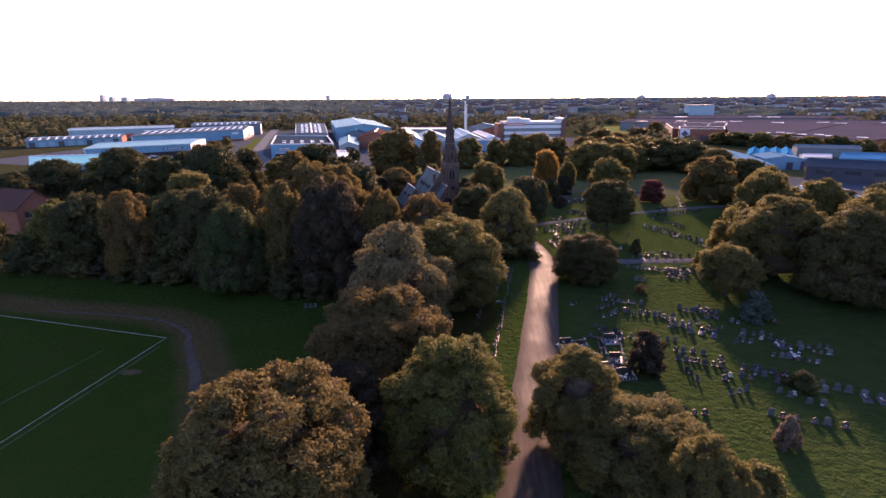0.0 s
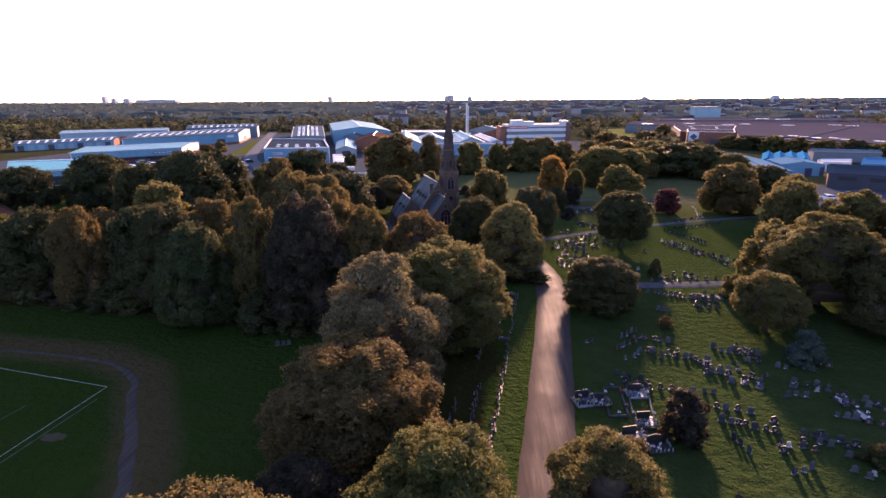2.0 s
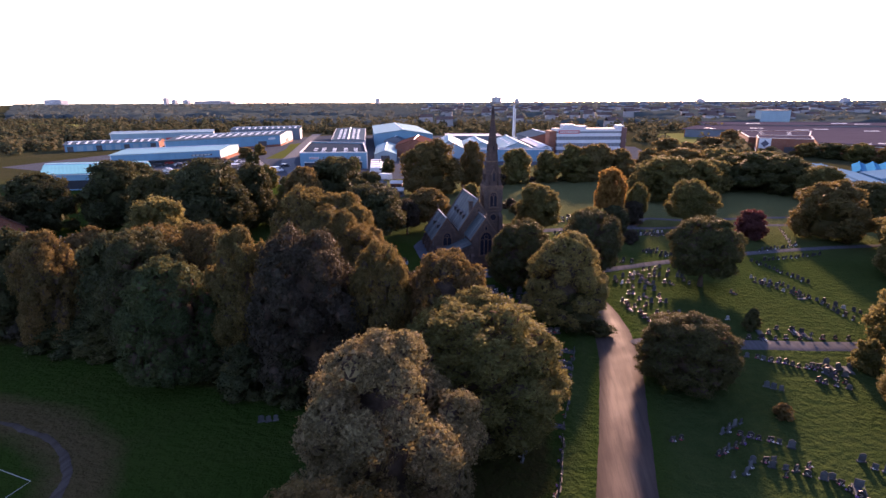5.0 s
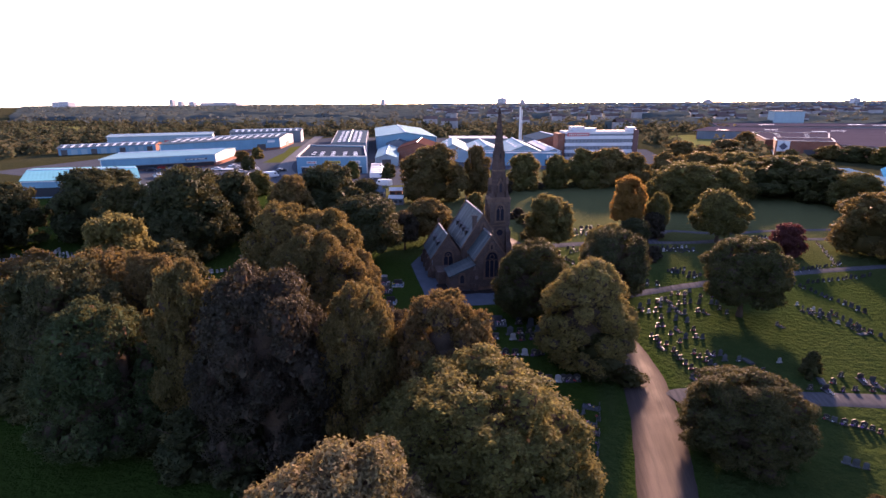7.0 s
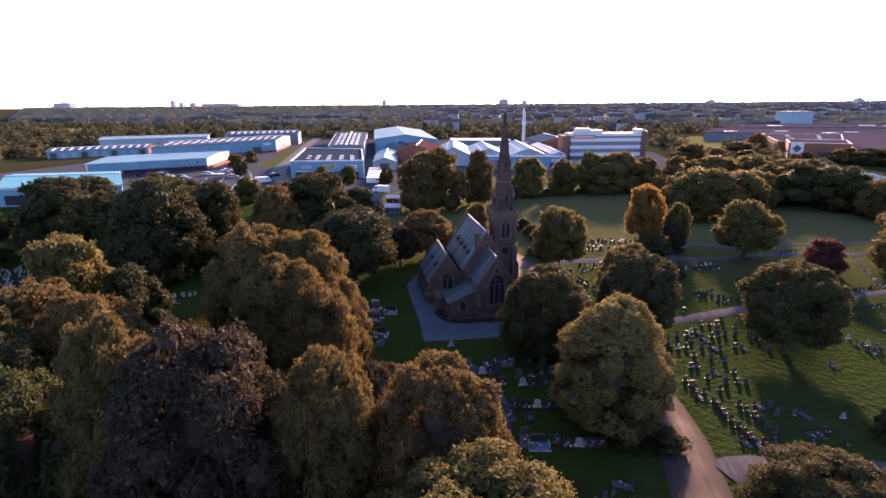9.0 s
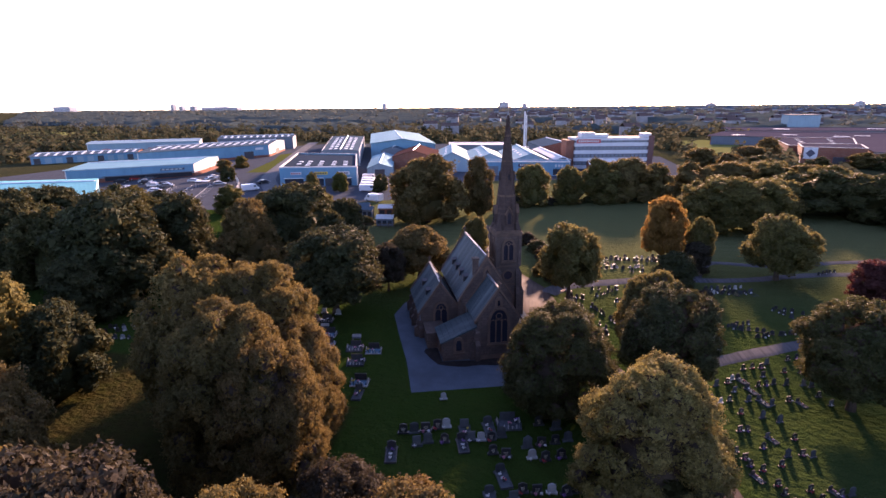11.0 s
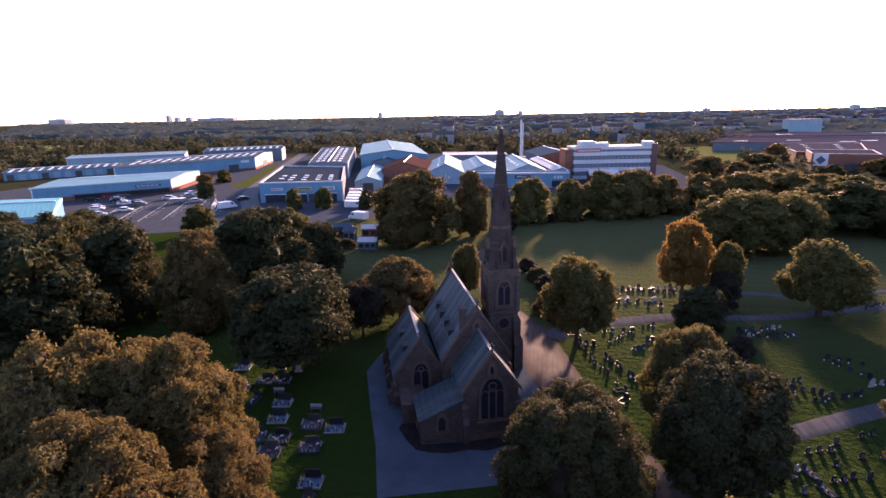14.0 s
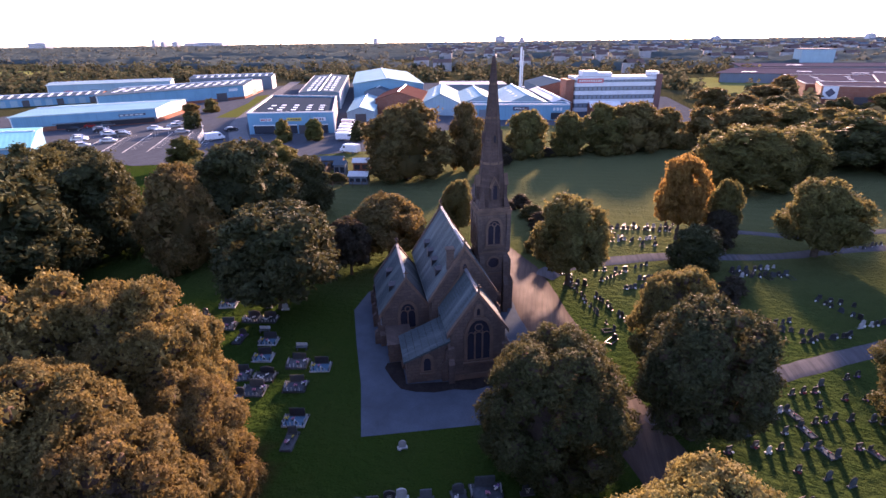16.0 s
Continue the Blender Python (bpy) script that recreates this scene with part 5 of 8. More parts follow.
# ---- trading estate ----
class Plan:
    """A four-cornered building plot: front left, front right, back right, back left."""

    def __init__(self, fl, fr, br, bl):
        self.c = [Vector((*p, 0)) for p in (fl, fr, br, bl)]

    def at(self, s, t, z=0.0):
        a, b = self.c[0].lerp(self.c[1], s), self.c[3].lerp(self.c[2], s)
        p = a.lerp(b, t)
        return Vector((p.x, p.y, z))

    def out(self, s, t):
        """The outward way of the wall on which (s, t) lies."""
        if t == 0:
            d = self.c[1] - self.c[0]
        elif t == 1:
            d = self.c[3] - self.c[2]
        elif s == 0:
            d = self.c[0] - self.c[3]
        else:
            d = self.c[2] - self.c[1]
        d.normalize()
        return Vector((d.y, -d.x, 0))


def shed(label, plan, eave, ridge=None, across=False, wall=BLUECLAD, end=None, roof=BLUEROOF, lights=(), light_size=(0.02, 0.03), parapet=0.0, category="warehouse", name="warehouse", plinth=None, cap=None):
    """A metal shed. across: the ridge runs along the front; lights: rows of rooflights as (s, t)."""
    b = thing(name, label, category, "trading estate buildings")
    ridge = ridge or eave
    end = end or wall
    A = plan.at

    def top(s, t):
        m = abs((t if across else s) - 0.5) * 2
        return ridge + (eave - ridge) * m
    for nm, a, c, mat_ in (("front_wall", (0, 0), (1, 0), wall), ("side_wall", (1, 0), (1, 1), end), ("back_wall", (1, 1), (0, 1), wall), ("side_wall", (0, 1), (0, 0), end)):
        mid = ((a[0] + c[0]) / 2, (a[1] + c[1]) / 2)
        poly = [A(*a, -0.2), A(*c, -0.2), A(*c, top(*c) + parapet), A(*mid, top(*mid) + parapet), A(*a, top(*a) + parapet)]
        d = (A(*c) - A(*a)).normalized()
        part(nm, solid(poly, Vector((-d.y, d.x, 0)) * 0.3), mat_, b)
        if plinth:
            o = Vector((d.y, -d.x, 0)) * 0.05
            part("base_band", solid([A(*a, -0.1) + o, A(*c, -0.1) + o, A(*c, plinth[0]) + o, A(*a, plinth[0]) + o], -o * 0.98), plinth[1], b)
    e = 0.0 if parapet else 0.012
    i = 0.012 if parapet else 0.0
    if ridge > eave:
        for half in (0, 1):
            if across:
                q = [(-e, -e + half * (1 + 2 * e)), (1 + e, -e + half * (1 + 2 * e)), (1 + e, 0.5), (-e, 0.5)]
            else:
                q = [(-e + half * (1 + 2 * e), -e), (-e + half * (1 + 2 * e), 1 + e), (0.5, 1 + e), (0.5, -e)]
            part("roof_slope", solid([A(s, t, top(s, t) + 0.03) for s, t in q], (0, 0, 0.16)), roof, b)
        q = ((0, 0.5), (1, 0.5)) if across else ((0.5, 0), (0.5, 1))
        p0, p1 = A(*q[0], ridge + 0.2), A(*q[1], ridge + 0.2)
        part("ridge_cap", tube(bmesh.new(), p0, p1, 0.28, 0.28, 6), cap or ROOFLIGHT, b)
    else:
        part("roof_deck", solid([A(s, t, eave + 0.0) for s, t in ((i, i), (1 - i, i), (1 - i, 1 - i), (i, 1 - i))], (0, 0, 0.14)), roof, b)
        if parapet:
            for a, c in (((0, 0), (1, 0)), ((1, 0), (1, 1)), ((1, 1), (0, 1)), ((0, 1), (0, 0))):
                d = (A(*c) - A(*a)).normalized()
                s = Vector((-d.y, d.x, 0))
                part("parapet_cap", solid([A(*a, eave + parapet) - s * 0.1, A(*c, eave + parapet) - s * 0.1, A(*c, eave + parapet) + s * 0.5, A(*a, eave + parapet) + s * 0.5], (0, 0, 0.14)), WHITECLAD, b)
    for s, t in lights:
        hs, ht = light_size
        part("rooflight", solid([A(x, y, top(x, y) + 0.2) for x, y in ((s - hs, t - ht), (s + hs, t - ht), (s + hs, t + ht), (s - hs, t + ht))], (0, 0, 0.12)), ROOFLIGHT, b)
    return b


def on_wall(b, plan, nm, s0, s1, z0, z1, mat_, side="front", depth=0.12, label=""):
    """A flat piece fixed to a wall between two places along it."""
    a, c = {"front": ((s0, 0), (s1, 0)), "right": ((1, s0), (1, s1)), "left": ((0, 1 - s0), (0, 1 - s1))}[side]
    o = plan.out(*((0.5, 0) if side == "front" else (1, 0.5) if side == "right" else (0, 0.5))) * depth
    A = plan.at
    return part(nm, solid([A(*a, z0) + o, A(*c, z0) + o, A(*c, z1) + o, A(*a, z1) + o], -o * 0.97), mat_, b, label)


def bars(b, plan, s0, s1, z0, z1, mat_, n, side="front"):
    """Writing too small to read, as plain bars."""
    rnd = random.Random(n)
    s = s0
    step_ = (s1 - s0) / n
    for k in range(n):
        w = step_ * rnd.uniform(0.5, 0.8)
        on_wall(b, plan, "lettering", s + k * step_, s + k * step_ + w, z0, z1, mat_, side, 0.2)


# long blue warehouse with a white end
pA = Plan((-166.8, 210.0), (-134.6, 237.0), (-143.5, 267.5), (-178, 242))
wA = shed("long blue metal warehouse with pale roof and sunlit white end", pA, 5.0, 5.9, True, BLUECLAD, WHITECLAD, BLUEROOF, plinth=(1.5, BRICK))
on_wall(wA, pA, "glazing", 0.28, 0.98, 0.3, 1.9, GLASS, label="dark shopfront glass strip")
on_wall(wA, pA, "sign", 0.72, 0.92, 3.0, 3.7, SIGND)
bars(wA, pA, 0.73, 0.91, 3.15, 3.55, PAINT, 5)
on_wall(wA, pA, "canopy", 0.26, 1.0, 2.0, 2.2, GREYCLAD, depth=1.4)
on_wall(wA, pA, "white_edge", 0.0, 1.0, 4.9, 5.1, WHITECLAD, depth=0.3)
on_wall(wA, pA, "white_edge", 0.0, 1.0, 4.9, 5.1, WHITECLAD, "left", depth=0.3)
# cyan-roofed building at the edge of the car park
pB = Plan((-142.5, 156), (-113, 166.5), (-136.5, 192.5), (-166, 182))
wB = shed("low building with bright cyan metal roof and white edges", pB, 5.0, 6.2, True, BLUECLAD, BLUECLAD, CYANROOF)
on_wall(wB, pB, "white_edge", 0, 1, 4.4, 5.0, WHITECLAD, "right", 0.2)
on_wall(wB, pB, "white_edge", 0, 1, 4.7, 5.0, WHITECLAD, "front", 0.2)
on_wall(wB, pB, "glazing", 0.05, 0.6, 0.4, 3.0, GLASS)
# long grey sheds with rooflights
pC = Plan((-181, 262), (-146, 318), (-157.5, 359), (-194, 305))
wC = shed("long blue-grey warehouse with rows of rooflights", pC, 6.6, 8.0, True, BLUECLAD, WHITECLAD, FADEDROOF, [(0.06 + 0.068 * k, t) for k in range(14) for t in (0.2, 0.34)], (0.012, 0.05), plinth=(1.2, BRICK))
on_wall(wC, pC, "loading_door", 0.78, 0.86, 0, 3.6, DARKW)
on_wall(wC, pC, "loading_door", 0.35, 0.5, 0, 0.9, DARKW)
on_wall(wC, pC, "loading_door", 0.4, 0.62, 0.4, 3.2, DARKW, "right")
on_wall(wC, pC, "sign", 0.88, 0.95, 4.2, 5.4, WHITEW)
pC2 = Plan((-197, 349), (-158, 372), (-166, 393), (-206, 370))
shed("grey warehouse with white rooflights and pale end wall", pC2, 7.4, 8.6, True, GREYCLAD, WHITECLAD, FADEDROOF, [(0.08 + 0.085 * k, 0.25) for k in range(11)], (0.014, 0.14))
pC3 = Plan((-247, 268), (-214, 300), (-222, 316), (-258, 284))
wC3 = shed("row of small grey workshop units with ribbed rooflights", pC3, 3.6, 4.6, True, BLUECLAD, BRICK, FADEDROOF, [(0.05 + 0.083 * k, 0.24) for k in range(12)], (0.012, 0.2))
for k in range(10):
    on_wall(wC3, pC3, "loading_door", 0.03 + k * 0.097, 0.09 + k * 0.097, 0, 2.8, PALECLAD if k % 3 else DARKW)
pC4 = Plan((-262, 318), (-212, 352), (-224, 372), (-275, 338))
wC4 = shed("long pale-blue warehouse with doors and a white roof edge", pC4, 6.2, 7.0, True, PALECLAD, WHITECLAD, PALECLAD)
for k in range(4):
    on_wall(wC4, pC4, "loading_door", 0.12 + k * 0.2, 0.19 + k * 0.2, 0.5, 3.2, SIGNR if k % 2 == 0 else DARKW)
# trade units with the dark roof
pD = Plan((-86.7, 215.8), (-60.8, 221.3), (-77.2, 267.5), (-106.0, 270.5))
wD = shed("trade counter block with blue front, dark roof and white parapet", pD, 5.9, None, False, BLUECLAD, WHITECLAD, DARKROOF,
          [(s, t) for s in (0.33, 0.5, 0.68, 0.84) for t in (0.18, 0.3, 0.42)] + [(0.2, 0.25), (0.2, 0.4)], (0.03, 0.018), 0.6)
on_wall(wD, pD, "white_edge", 0, 1, 6.3, 6.62, WHITECLAD, depth=0.16)
for s0, s1 in ((0.06, 0.3), (0.4, 0.56), (0.76, 0.92)):
    on_wall(wD, pD, "shopfront", s0, s1, 0.1, 2.6, GLASS, label="dark glazed shopfront")
    on_wall(wD, pD, "shopfront_frame", s0 - 0.005, s1 + 0.005, 2.6, 2.85, WHITECLAD, depth=0.18)
on_wall(wD, pD, "loading_door", 0.58, 0.7, 0, 2.6, DARKW)
on_wall(wD, pD, "sign", 0.14, 0.28, 3.9, 4.8, WHITEW)
bars(wD, pD, 0.15, 0.27, 4.15, 4.55, SIGNR, 6)
on_wall(wD, pD, "sign", 0.45, 0.62, 3.9, 4.9, SIGNY)
bars(wD, pD, 0.46, 0.61, 4.15, 4.6, DARKW, 5)
on_wall(wD, pD, "sign", 0.76, 0.9, 3.8, 4.9, WHITEW)
bars(wD, pD, 0.77, 0.89, 4.0, 4.6, SIGND, 4)
for k in range(6):
    on_wall(wD, pD, "white_panel", 0.04 + k * 0.16, 0.1 + k * 0.16, 0.4, 6.2, WHITECLAD, "right", 0.1)
    on_wall(wD, pD, "dark_panel", 0.1 + k * 0.16, 0.19 + k * 0.16, 0.4, 6.2, BRICK, "right", 0.08)
pE = Plan((-98, 278), (-80.5, 280), (-116, 392), (-138, 390))
shed("long grey-roofed works behind the trade counters", pE, 6.6, 7.2, False, GREYCLAD, WHITECLAD, FADEDROOF, [(s, 0.07 + 0.105 * k) for s in (0.22, 0.36, 0.64, 0.78) for k in range(8)], (0.04, 0.02), 0.3)
# big gabled shed, with smaller ones before it
pF = Plan((-83.0, 305), (-50.0, 305), (-79.0, 396), (-112.0, 396))
shed("large pale-blue gabled metal shed", pF, 8.3, 10.6, False, BLUECLAD, BLUECLAD, BLUEROOF)
pG = Plan((-64.5, 243), (-55.5, 246), (-66.5, 292), (-77, 289))
wG = shed("small pale gabled shed with a white ridge", pG, 3.4, 5.0, False, PALECLAD, PALECLAD, BLUEROOF)
on_wall(wG, pG, "loading_door", 0.3, 0.7, 0, 2.8, DARKW)
pH = Plan((-61.0, 266), (-42.5, 266), (-47, 299), (-66, 299))
shed("old works with red-brown roofs and sooty brick walls", pH, 5.4, 8.2, False, BRICK, BRICK, cladding("rusty_roof", (0.1, 0.055, 0.048), 0.8, 0.6, 0.0, 0.0), name="brick_works", category="works")
pH2 = Plan((-75, 296), (-63, 296), (-66, 318), (-78, 318))
shed("grey shed beside the brick works", pH2, 5.4, 7.2, False, GREYCLAD, GREYCLAD, FADEDROOF)
# workshops with three gables behind a long blue parapet
pI = Plan((-22.5, 252.3), (12.2, 254.3), (11.5, 262), (-23, 260))
wI = shed("long blue-fronted workshop with white parapet and dark sign", pI, 4.9, None, False, BLUECLAD, BLUECLAD, PALECLAD, parapet=0.5)
on_wall(wI, pI, "sign", 0.44, 0.6, 3.3, 4.6, SIGND)
bars(wI, pI, 0.46, 0.56, 3.8, 4.3, PAINT, 6)
on_wall(wI, pI, "glazing", 0.82, 0.93, 0.3, 2.6, GLASS)
on_wall(wI, pI, "loading_door", 0.1, 0.22, 0, 3.6, GREYCLAD)
on_wall(wI, pI, "white_edge", 0, 1, 5.1, 5.42, WHITECLAD, depth=0.16)
bars(wI, pI, 0.84, 0.94, 3.3, 4.3, WHITEW, 3)
for k, (x0, x1, y0, y1, rg) in enumerate(((-42, -27, 263, 312, 7.8), (-27, -11, 263, 304, 7.4), (-11, 6, 263, 310, 7.6))):
    q = Plan((x0, y0), (x1, y0), (x1 - 8, y1), (x0 - 8, y1))
    shed("pale-blue gabled workshop roof with white ridge", q, 4.4, rg, False, PALECLAD, PALECLAD, BLUEROOF, [(s, 0.15 + 0.17 * j) for s in (0.3, 0.7) for j in range(5)], (0.03, 0.02), name="workshop", category="workshop")
shed("low white-roofed annex of the workshops", Plan((6.5, 263), (13, 262), (4, 312), (-2.5, 312)), 5.2, 6.2, False, GREYCLAD, GREYCLAD, WHITECLAD, name="workshop", category="workshop")
shed("brown brick shed with blue roof", Plan((2, 318), (22, 314), (14, 350), (-6, 352)), 6.0, 8.6, False, BRICK, GREYCLAD, FADEDROOF, [(0.75, 0.1 + 0.16 * j) for j in range(5)], (0.06, 0.02))
shed("long low flat-roofed store", Plan((-48, 336), (-14, 338), (-18, 360), (-52, 358)), 5.2, None, False, GREYCLAD, PALECLAD, WHITECLAD, parapet=0.3)
shed("small white depot roof", Plan((20, 262), (31, 262), (30, 274), (20, 274)), 3.4, 4.6, True, BRICK, BRICK, WHITECLAD)
# office block
pJ = Plan((15.2, 277.6), (47.6, 283.6), (45.4, 296), (13, 290))
of = thing("office_block", "white four-storey office block with ribbon windows and red sign", "office block")
part("core", solid([pJ.at(0.003, 0.01, -0.2), pJ.at(0.997, 0.01, -0.2), pJ.at(0.997, 0.99, -0.2), pJ.at(0.003, 0.99, -0.2)], (0, 0, 12.6)), DARKW, of)
part("roof", solid([pJ.at(0, 0, 12.4), pJ.at(1, 0, 12.4), pJ.at(1, 1, 12.4), pJ.at(0, 1, 12.4)], (0, 0, 0.35)), CONCR, of)
for f in range(4):
    z = 3.1 * f
    for side in ("front", "right", "left"):
        on_wall(of, pJ, "spandrel", 0.0, 0.93 if side == "front" else 1.0, z + (0.0 if f else -0.2), z + 1.5, WHITEW, side, 0.14)
        n = 18 if side == "front" else 6
        for k in range(n):
            s0, s1 = 0.005 + 0.92 * k / n, 0.005 + 0.92 * (k + 0.82) / n
            on_wall(of, pJ, "window", s0, s1, z + 1.55, z + 2.95, OFFICEGLASS, side, 0.05)
for side in ("front", "right", "left"):
    on_wall(of, pJ, "spandrel", 0.0, 0.93 if side == "front" else 1.0, 11.7, 12.75, WHITEW, side, 0.14)
on_wall(of, pJ, "stair_tower", 0.93, 1.0, 0, 13.6, surface("brown_panel", (0.13, 0.05, 0.045), (0.1, 0.045, 0.04), 0.6), depth=0.3)
bars(of, pJ, 0.945, 0.985, 10.0, 11.6, PAINT, 2)
on_wall(of, pJ, "sign", 0.02, 0.32, 10.6, 12.2, SIGNR, depth=0.2)
for k in range(10):
    on_wall(of, pJ, "lettering", 0.04 + k * 0.027, 0.058 + k * 0.027, 11.0, 11.8, PAINT, depth=0.26)
part("plant_room", solid([pJ.at(0.1, 0.25, 12.75), pJ.at(0.28, 0.25, 12.75), pJ.at(0.28, 0.75, 12.75), pJ.at(0.1, 0.75, 12.75)], (0, 0, 2.0)), WHITEW, of)
part("plant_room", solid([pJ.at(0.28, 0.3, 12.75), pJ.at(0.45, 0.3, 12.75), pJ.at(0.45, 0.7, 12.75), pJ.at(0.28, 0.7, 12.75)], (0, 0, 1.3)), WHITEW, of)
part("plant_room", solid([pJ.at(0.9, 0.2, 12.75), pJ.at(0.99, 0.2, 12.75), pJ.at(0.99, 0.7, 12.75), pJ.at(0.9, 0.7, 12.75)], (0, 0, 1.6)), WHITEW, of)
part("brick_wing", solid([pJ.at(-0.1, 0.1, -0.2), pJ.at(-0.003, 0.1, -0.2), pJ.at(-0.003, 0.9, -0.2), pJ.at(-0.1, 0.9, -0.2)], (0, 0, 12.0)), BRICK, of)
# mast
mast = thing("chimney", "slender white steel chimney with dark top", "chimney", m=pose(-7.1, 325, 0))
part("stack", tube(bmesh.new(), (0, 0, -0.2), (0, 0, 23.2), 0.55, 0.45, 12), WHITEW, mast)
part("cap", tube(bmesh.new(), (0, 0, 23.2), (0, 0, 24.4), 0.36, 0.34, 10), DARKW, mast)
part("pipe", tube(bmesh.new(), (0.9, 0.3, -0.2), (0.9, 0.3, 21.5), 0.24, 0.24, 8), WHITEW, mast)
part("base", boxed(-2, -2, -0.2, 2.4, 2, 5.5, 0.05), PALECLAD, mast)
# brick block with a diamond sign, and the long works behind
SOOTROOF = cladding("sooty_roof", (0.075, 0.07, 0.09), 0.75, 1.0, 0.0, 0.0)
EASTROOF = cladding("blue_grey_roof", (0.1, 0.21, 0.31), 0.6, 0.5, 0.0, 0.0)
pL = Plan((116.5, 311), (139, 304), (150, 330), (125, 335))
wL = shed("red brick store with a white diamond sign", pL, 6.6, None, False, BRICK, BRICK, SOOTROOF, parapet=0.4, name="brick_store", category="store")
on_wall(wL, pL, "sign", 0.03, 0.25, 2.0, 6.9, WHITEW, depth=0.3, label="white square sign with dark diamond")
A = pL.at
o = pL.out(0.5, 0) * 0.36
part("sign_diamond", solid([A(0.06, 0, 4.4) + o, A(0.14, 0, 2.6) + o, A(0.22, 0, 4.4) + o, A(0.14, 0, 6.2) + o], -o * 0.12), SIGND, wL)
on_wall(wL, pL, "loading_door", 0.5, 0.7, 0, 3, DARKW)
on_wall(wL, pL, "base_band", 0, 1, 0, 0.8, WHITEW, "left", 0.1)
pW = Plan((141, 303), (176, 246), (300, 330), (186, 408))
# the rooflights here are pale patches added for sunlit bits of the roof
wW = shed("very long low works with sooty roof and pale edge", pW, 5.6, 6.2, False, BRICK, BRICK, SOOTROOF, [(0.3 + 0.085 * k, 0.03 + 0.025 * (k * 2 % 3)) for k in range(8)], (0.03, 0.008), cap=SOOTROOF)
on_wall(wW, pW, "white_edge", 0, 1, 5.1, 5.6, WHITECLAD, depth=0.3)
pV = Plan((122, 337), (150, 332), (182, 398), (140, 405))
shed("low flat-roofed works hall with pale roof edge", pV, 5.4, None, False, BRICK, BRICK, SOOTROOF, [(s_, 0.15 + 0.17 * k) for s_ in (0.3, 0.7) for k in range(5)], (0.03, 0.008), 0.4)
shed("long dark factory roofs below the skyline", Plan((112, 425), (300, 365), (340, 430), (150, 490)), 5.5, 6.5, True, GREYCLAD, BRICK, SOOTROOF, [(0.07 + 0.11 * k + 0.03 * (k % 3), 0.12 + 0.1 * (k % 2)) for k in range(8)], (0.02, 0.012), cap=SOOTROOF)
shed("far grey depot roof", Plan((150, 500), (330, 480), (350, 540), (160, 560)), 5.5, 6.5, True, GREYCLAD, GREYCLAD, SOOTROOF, [(0.2, 0.2), (0.55, 0.3), (0.63, 0.2)], (0.03, 0.02), cap=SOOTROOF)
tank = thing("grain_store", "pale blue-grey box-shaped tower store", "tower store", m=pose(230, 575, 0, 0, 0, -8))
part("body", boxed(-12, -11, -0.2, 12, 11, 15.5), PALECLAD, tank)
part("roof", boxed(-12.4, -11.4, 15.5, 12.4, 11.4, 16), GREYCLAD, tank)
# blue-roofed sheds to the east
pM = Plan((84, 184), (98, 174), (105, 205.5), (97, 232))
shed("low shed with pale blue roof beside trees", pM, 3.4, 4.4, False, BLUECLAD, BLUECLAD, EASTROOF, cap=EASTROOF)
pM2 = Plan((103.2, 190), (116.5, 189), (119.5, 204), (106, 205))
wM2 = shed("pale blue gabled workshop with a dark blue door", pM2, 3.6, 4.6, False, BLUECLAD, BLUECLAD, EASTROOF, cap=EASTROOF)
on_wall(wM2, pM2, "door", 0.56, 0.72, 0, 2.6, SIGND)
on_wall(wM2, pM2, "door", 0.9, 0.99, 0, 3.0, SIGND)
SAWROOF = cladding("bright_blue_roof", (0.025, 0.17, 0.34), 0.7, 0.6, 0.0, 0.0)
# gable walls take a dark colour for the zigzag shade under the roofs
for k in range(4):
    x = 105.5 + k * 4.4
    shed("saw-tooth workshop bay with bright blue roof and gable darkened for shade", Plan((x, 208), (x + 4.4, 208), (x + 17.4, 233), (x + 13, 233)), 2.9, 3.8, False, DARKROOF, DARKROOF, SAWROOF, name="workshop", category="workshop", cap=SAWROOF)
shed("bright white low roof among blue sheds", Plan((122.5, 200), (131, 199.5), (136.5, 207), (125, 207.6)), 3.3, 3.7, True, WHITECLAD, WHITECLAD, WHITECLAD)
shed("long grey-white roof behind the blue sheds", Plan((138, 232), (160, 226), (165, 236), (142, 243)), 3.6, 4.2, True, GREYCLAD, GREYCLAD, FADEDROOF, cap=EASTROOF)
pN = Plan((104, 167), (150, 142), (160, 156), (112, 180))
wN = shed("dark slate-grey units facing a lorry yard", pN, 4.0, 5.6, True, cladding("slate_cladding", (0.06, 0.066, 0.08), 0.7, 0.8, 0.0, 0.0), BRICK, DARKROOF, cap=DARKROOF)
for k in range(7):
    on_wall(wN, pN, "window", 0.05 + k * 0.135, 0.13 + k * 0.135, 2.2, 3.3, GLASS)
on_wall(wN, pN, "loading_door", 0.33, 0.42, 0, 2.1, DARKW)
shed("blue shed with white gable behind the lorry yard", Plan((128.5, 190), (160, 183), (168, 198), (139, 204)), 3.8, 5.0, True, BLUECLAD, WHITECLAD, cladding("mid_blue_roof", (0.05, 0.2, 0.36), 0.7, 0.6, 0.0, 0.0), cap=EASTROOF)
bm = bmesh.new()
bm.faces.new([bm.verts.new((x, y, 0.03)) for x, y in ((84, 118), (150, 126), (158, 142), (104, 171), (98, 173.5), (84, 183.5))])
tagged(part("ground_yard", bm, ASPHALT), "grey asphalt lorry yard", "yard", "", "structure")
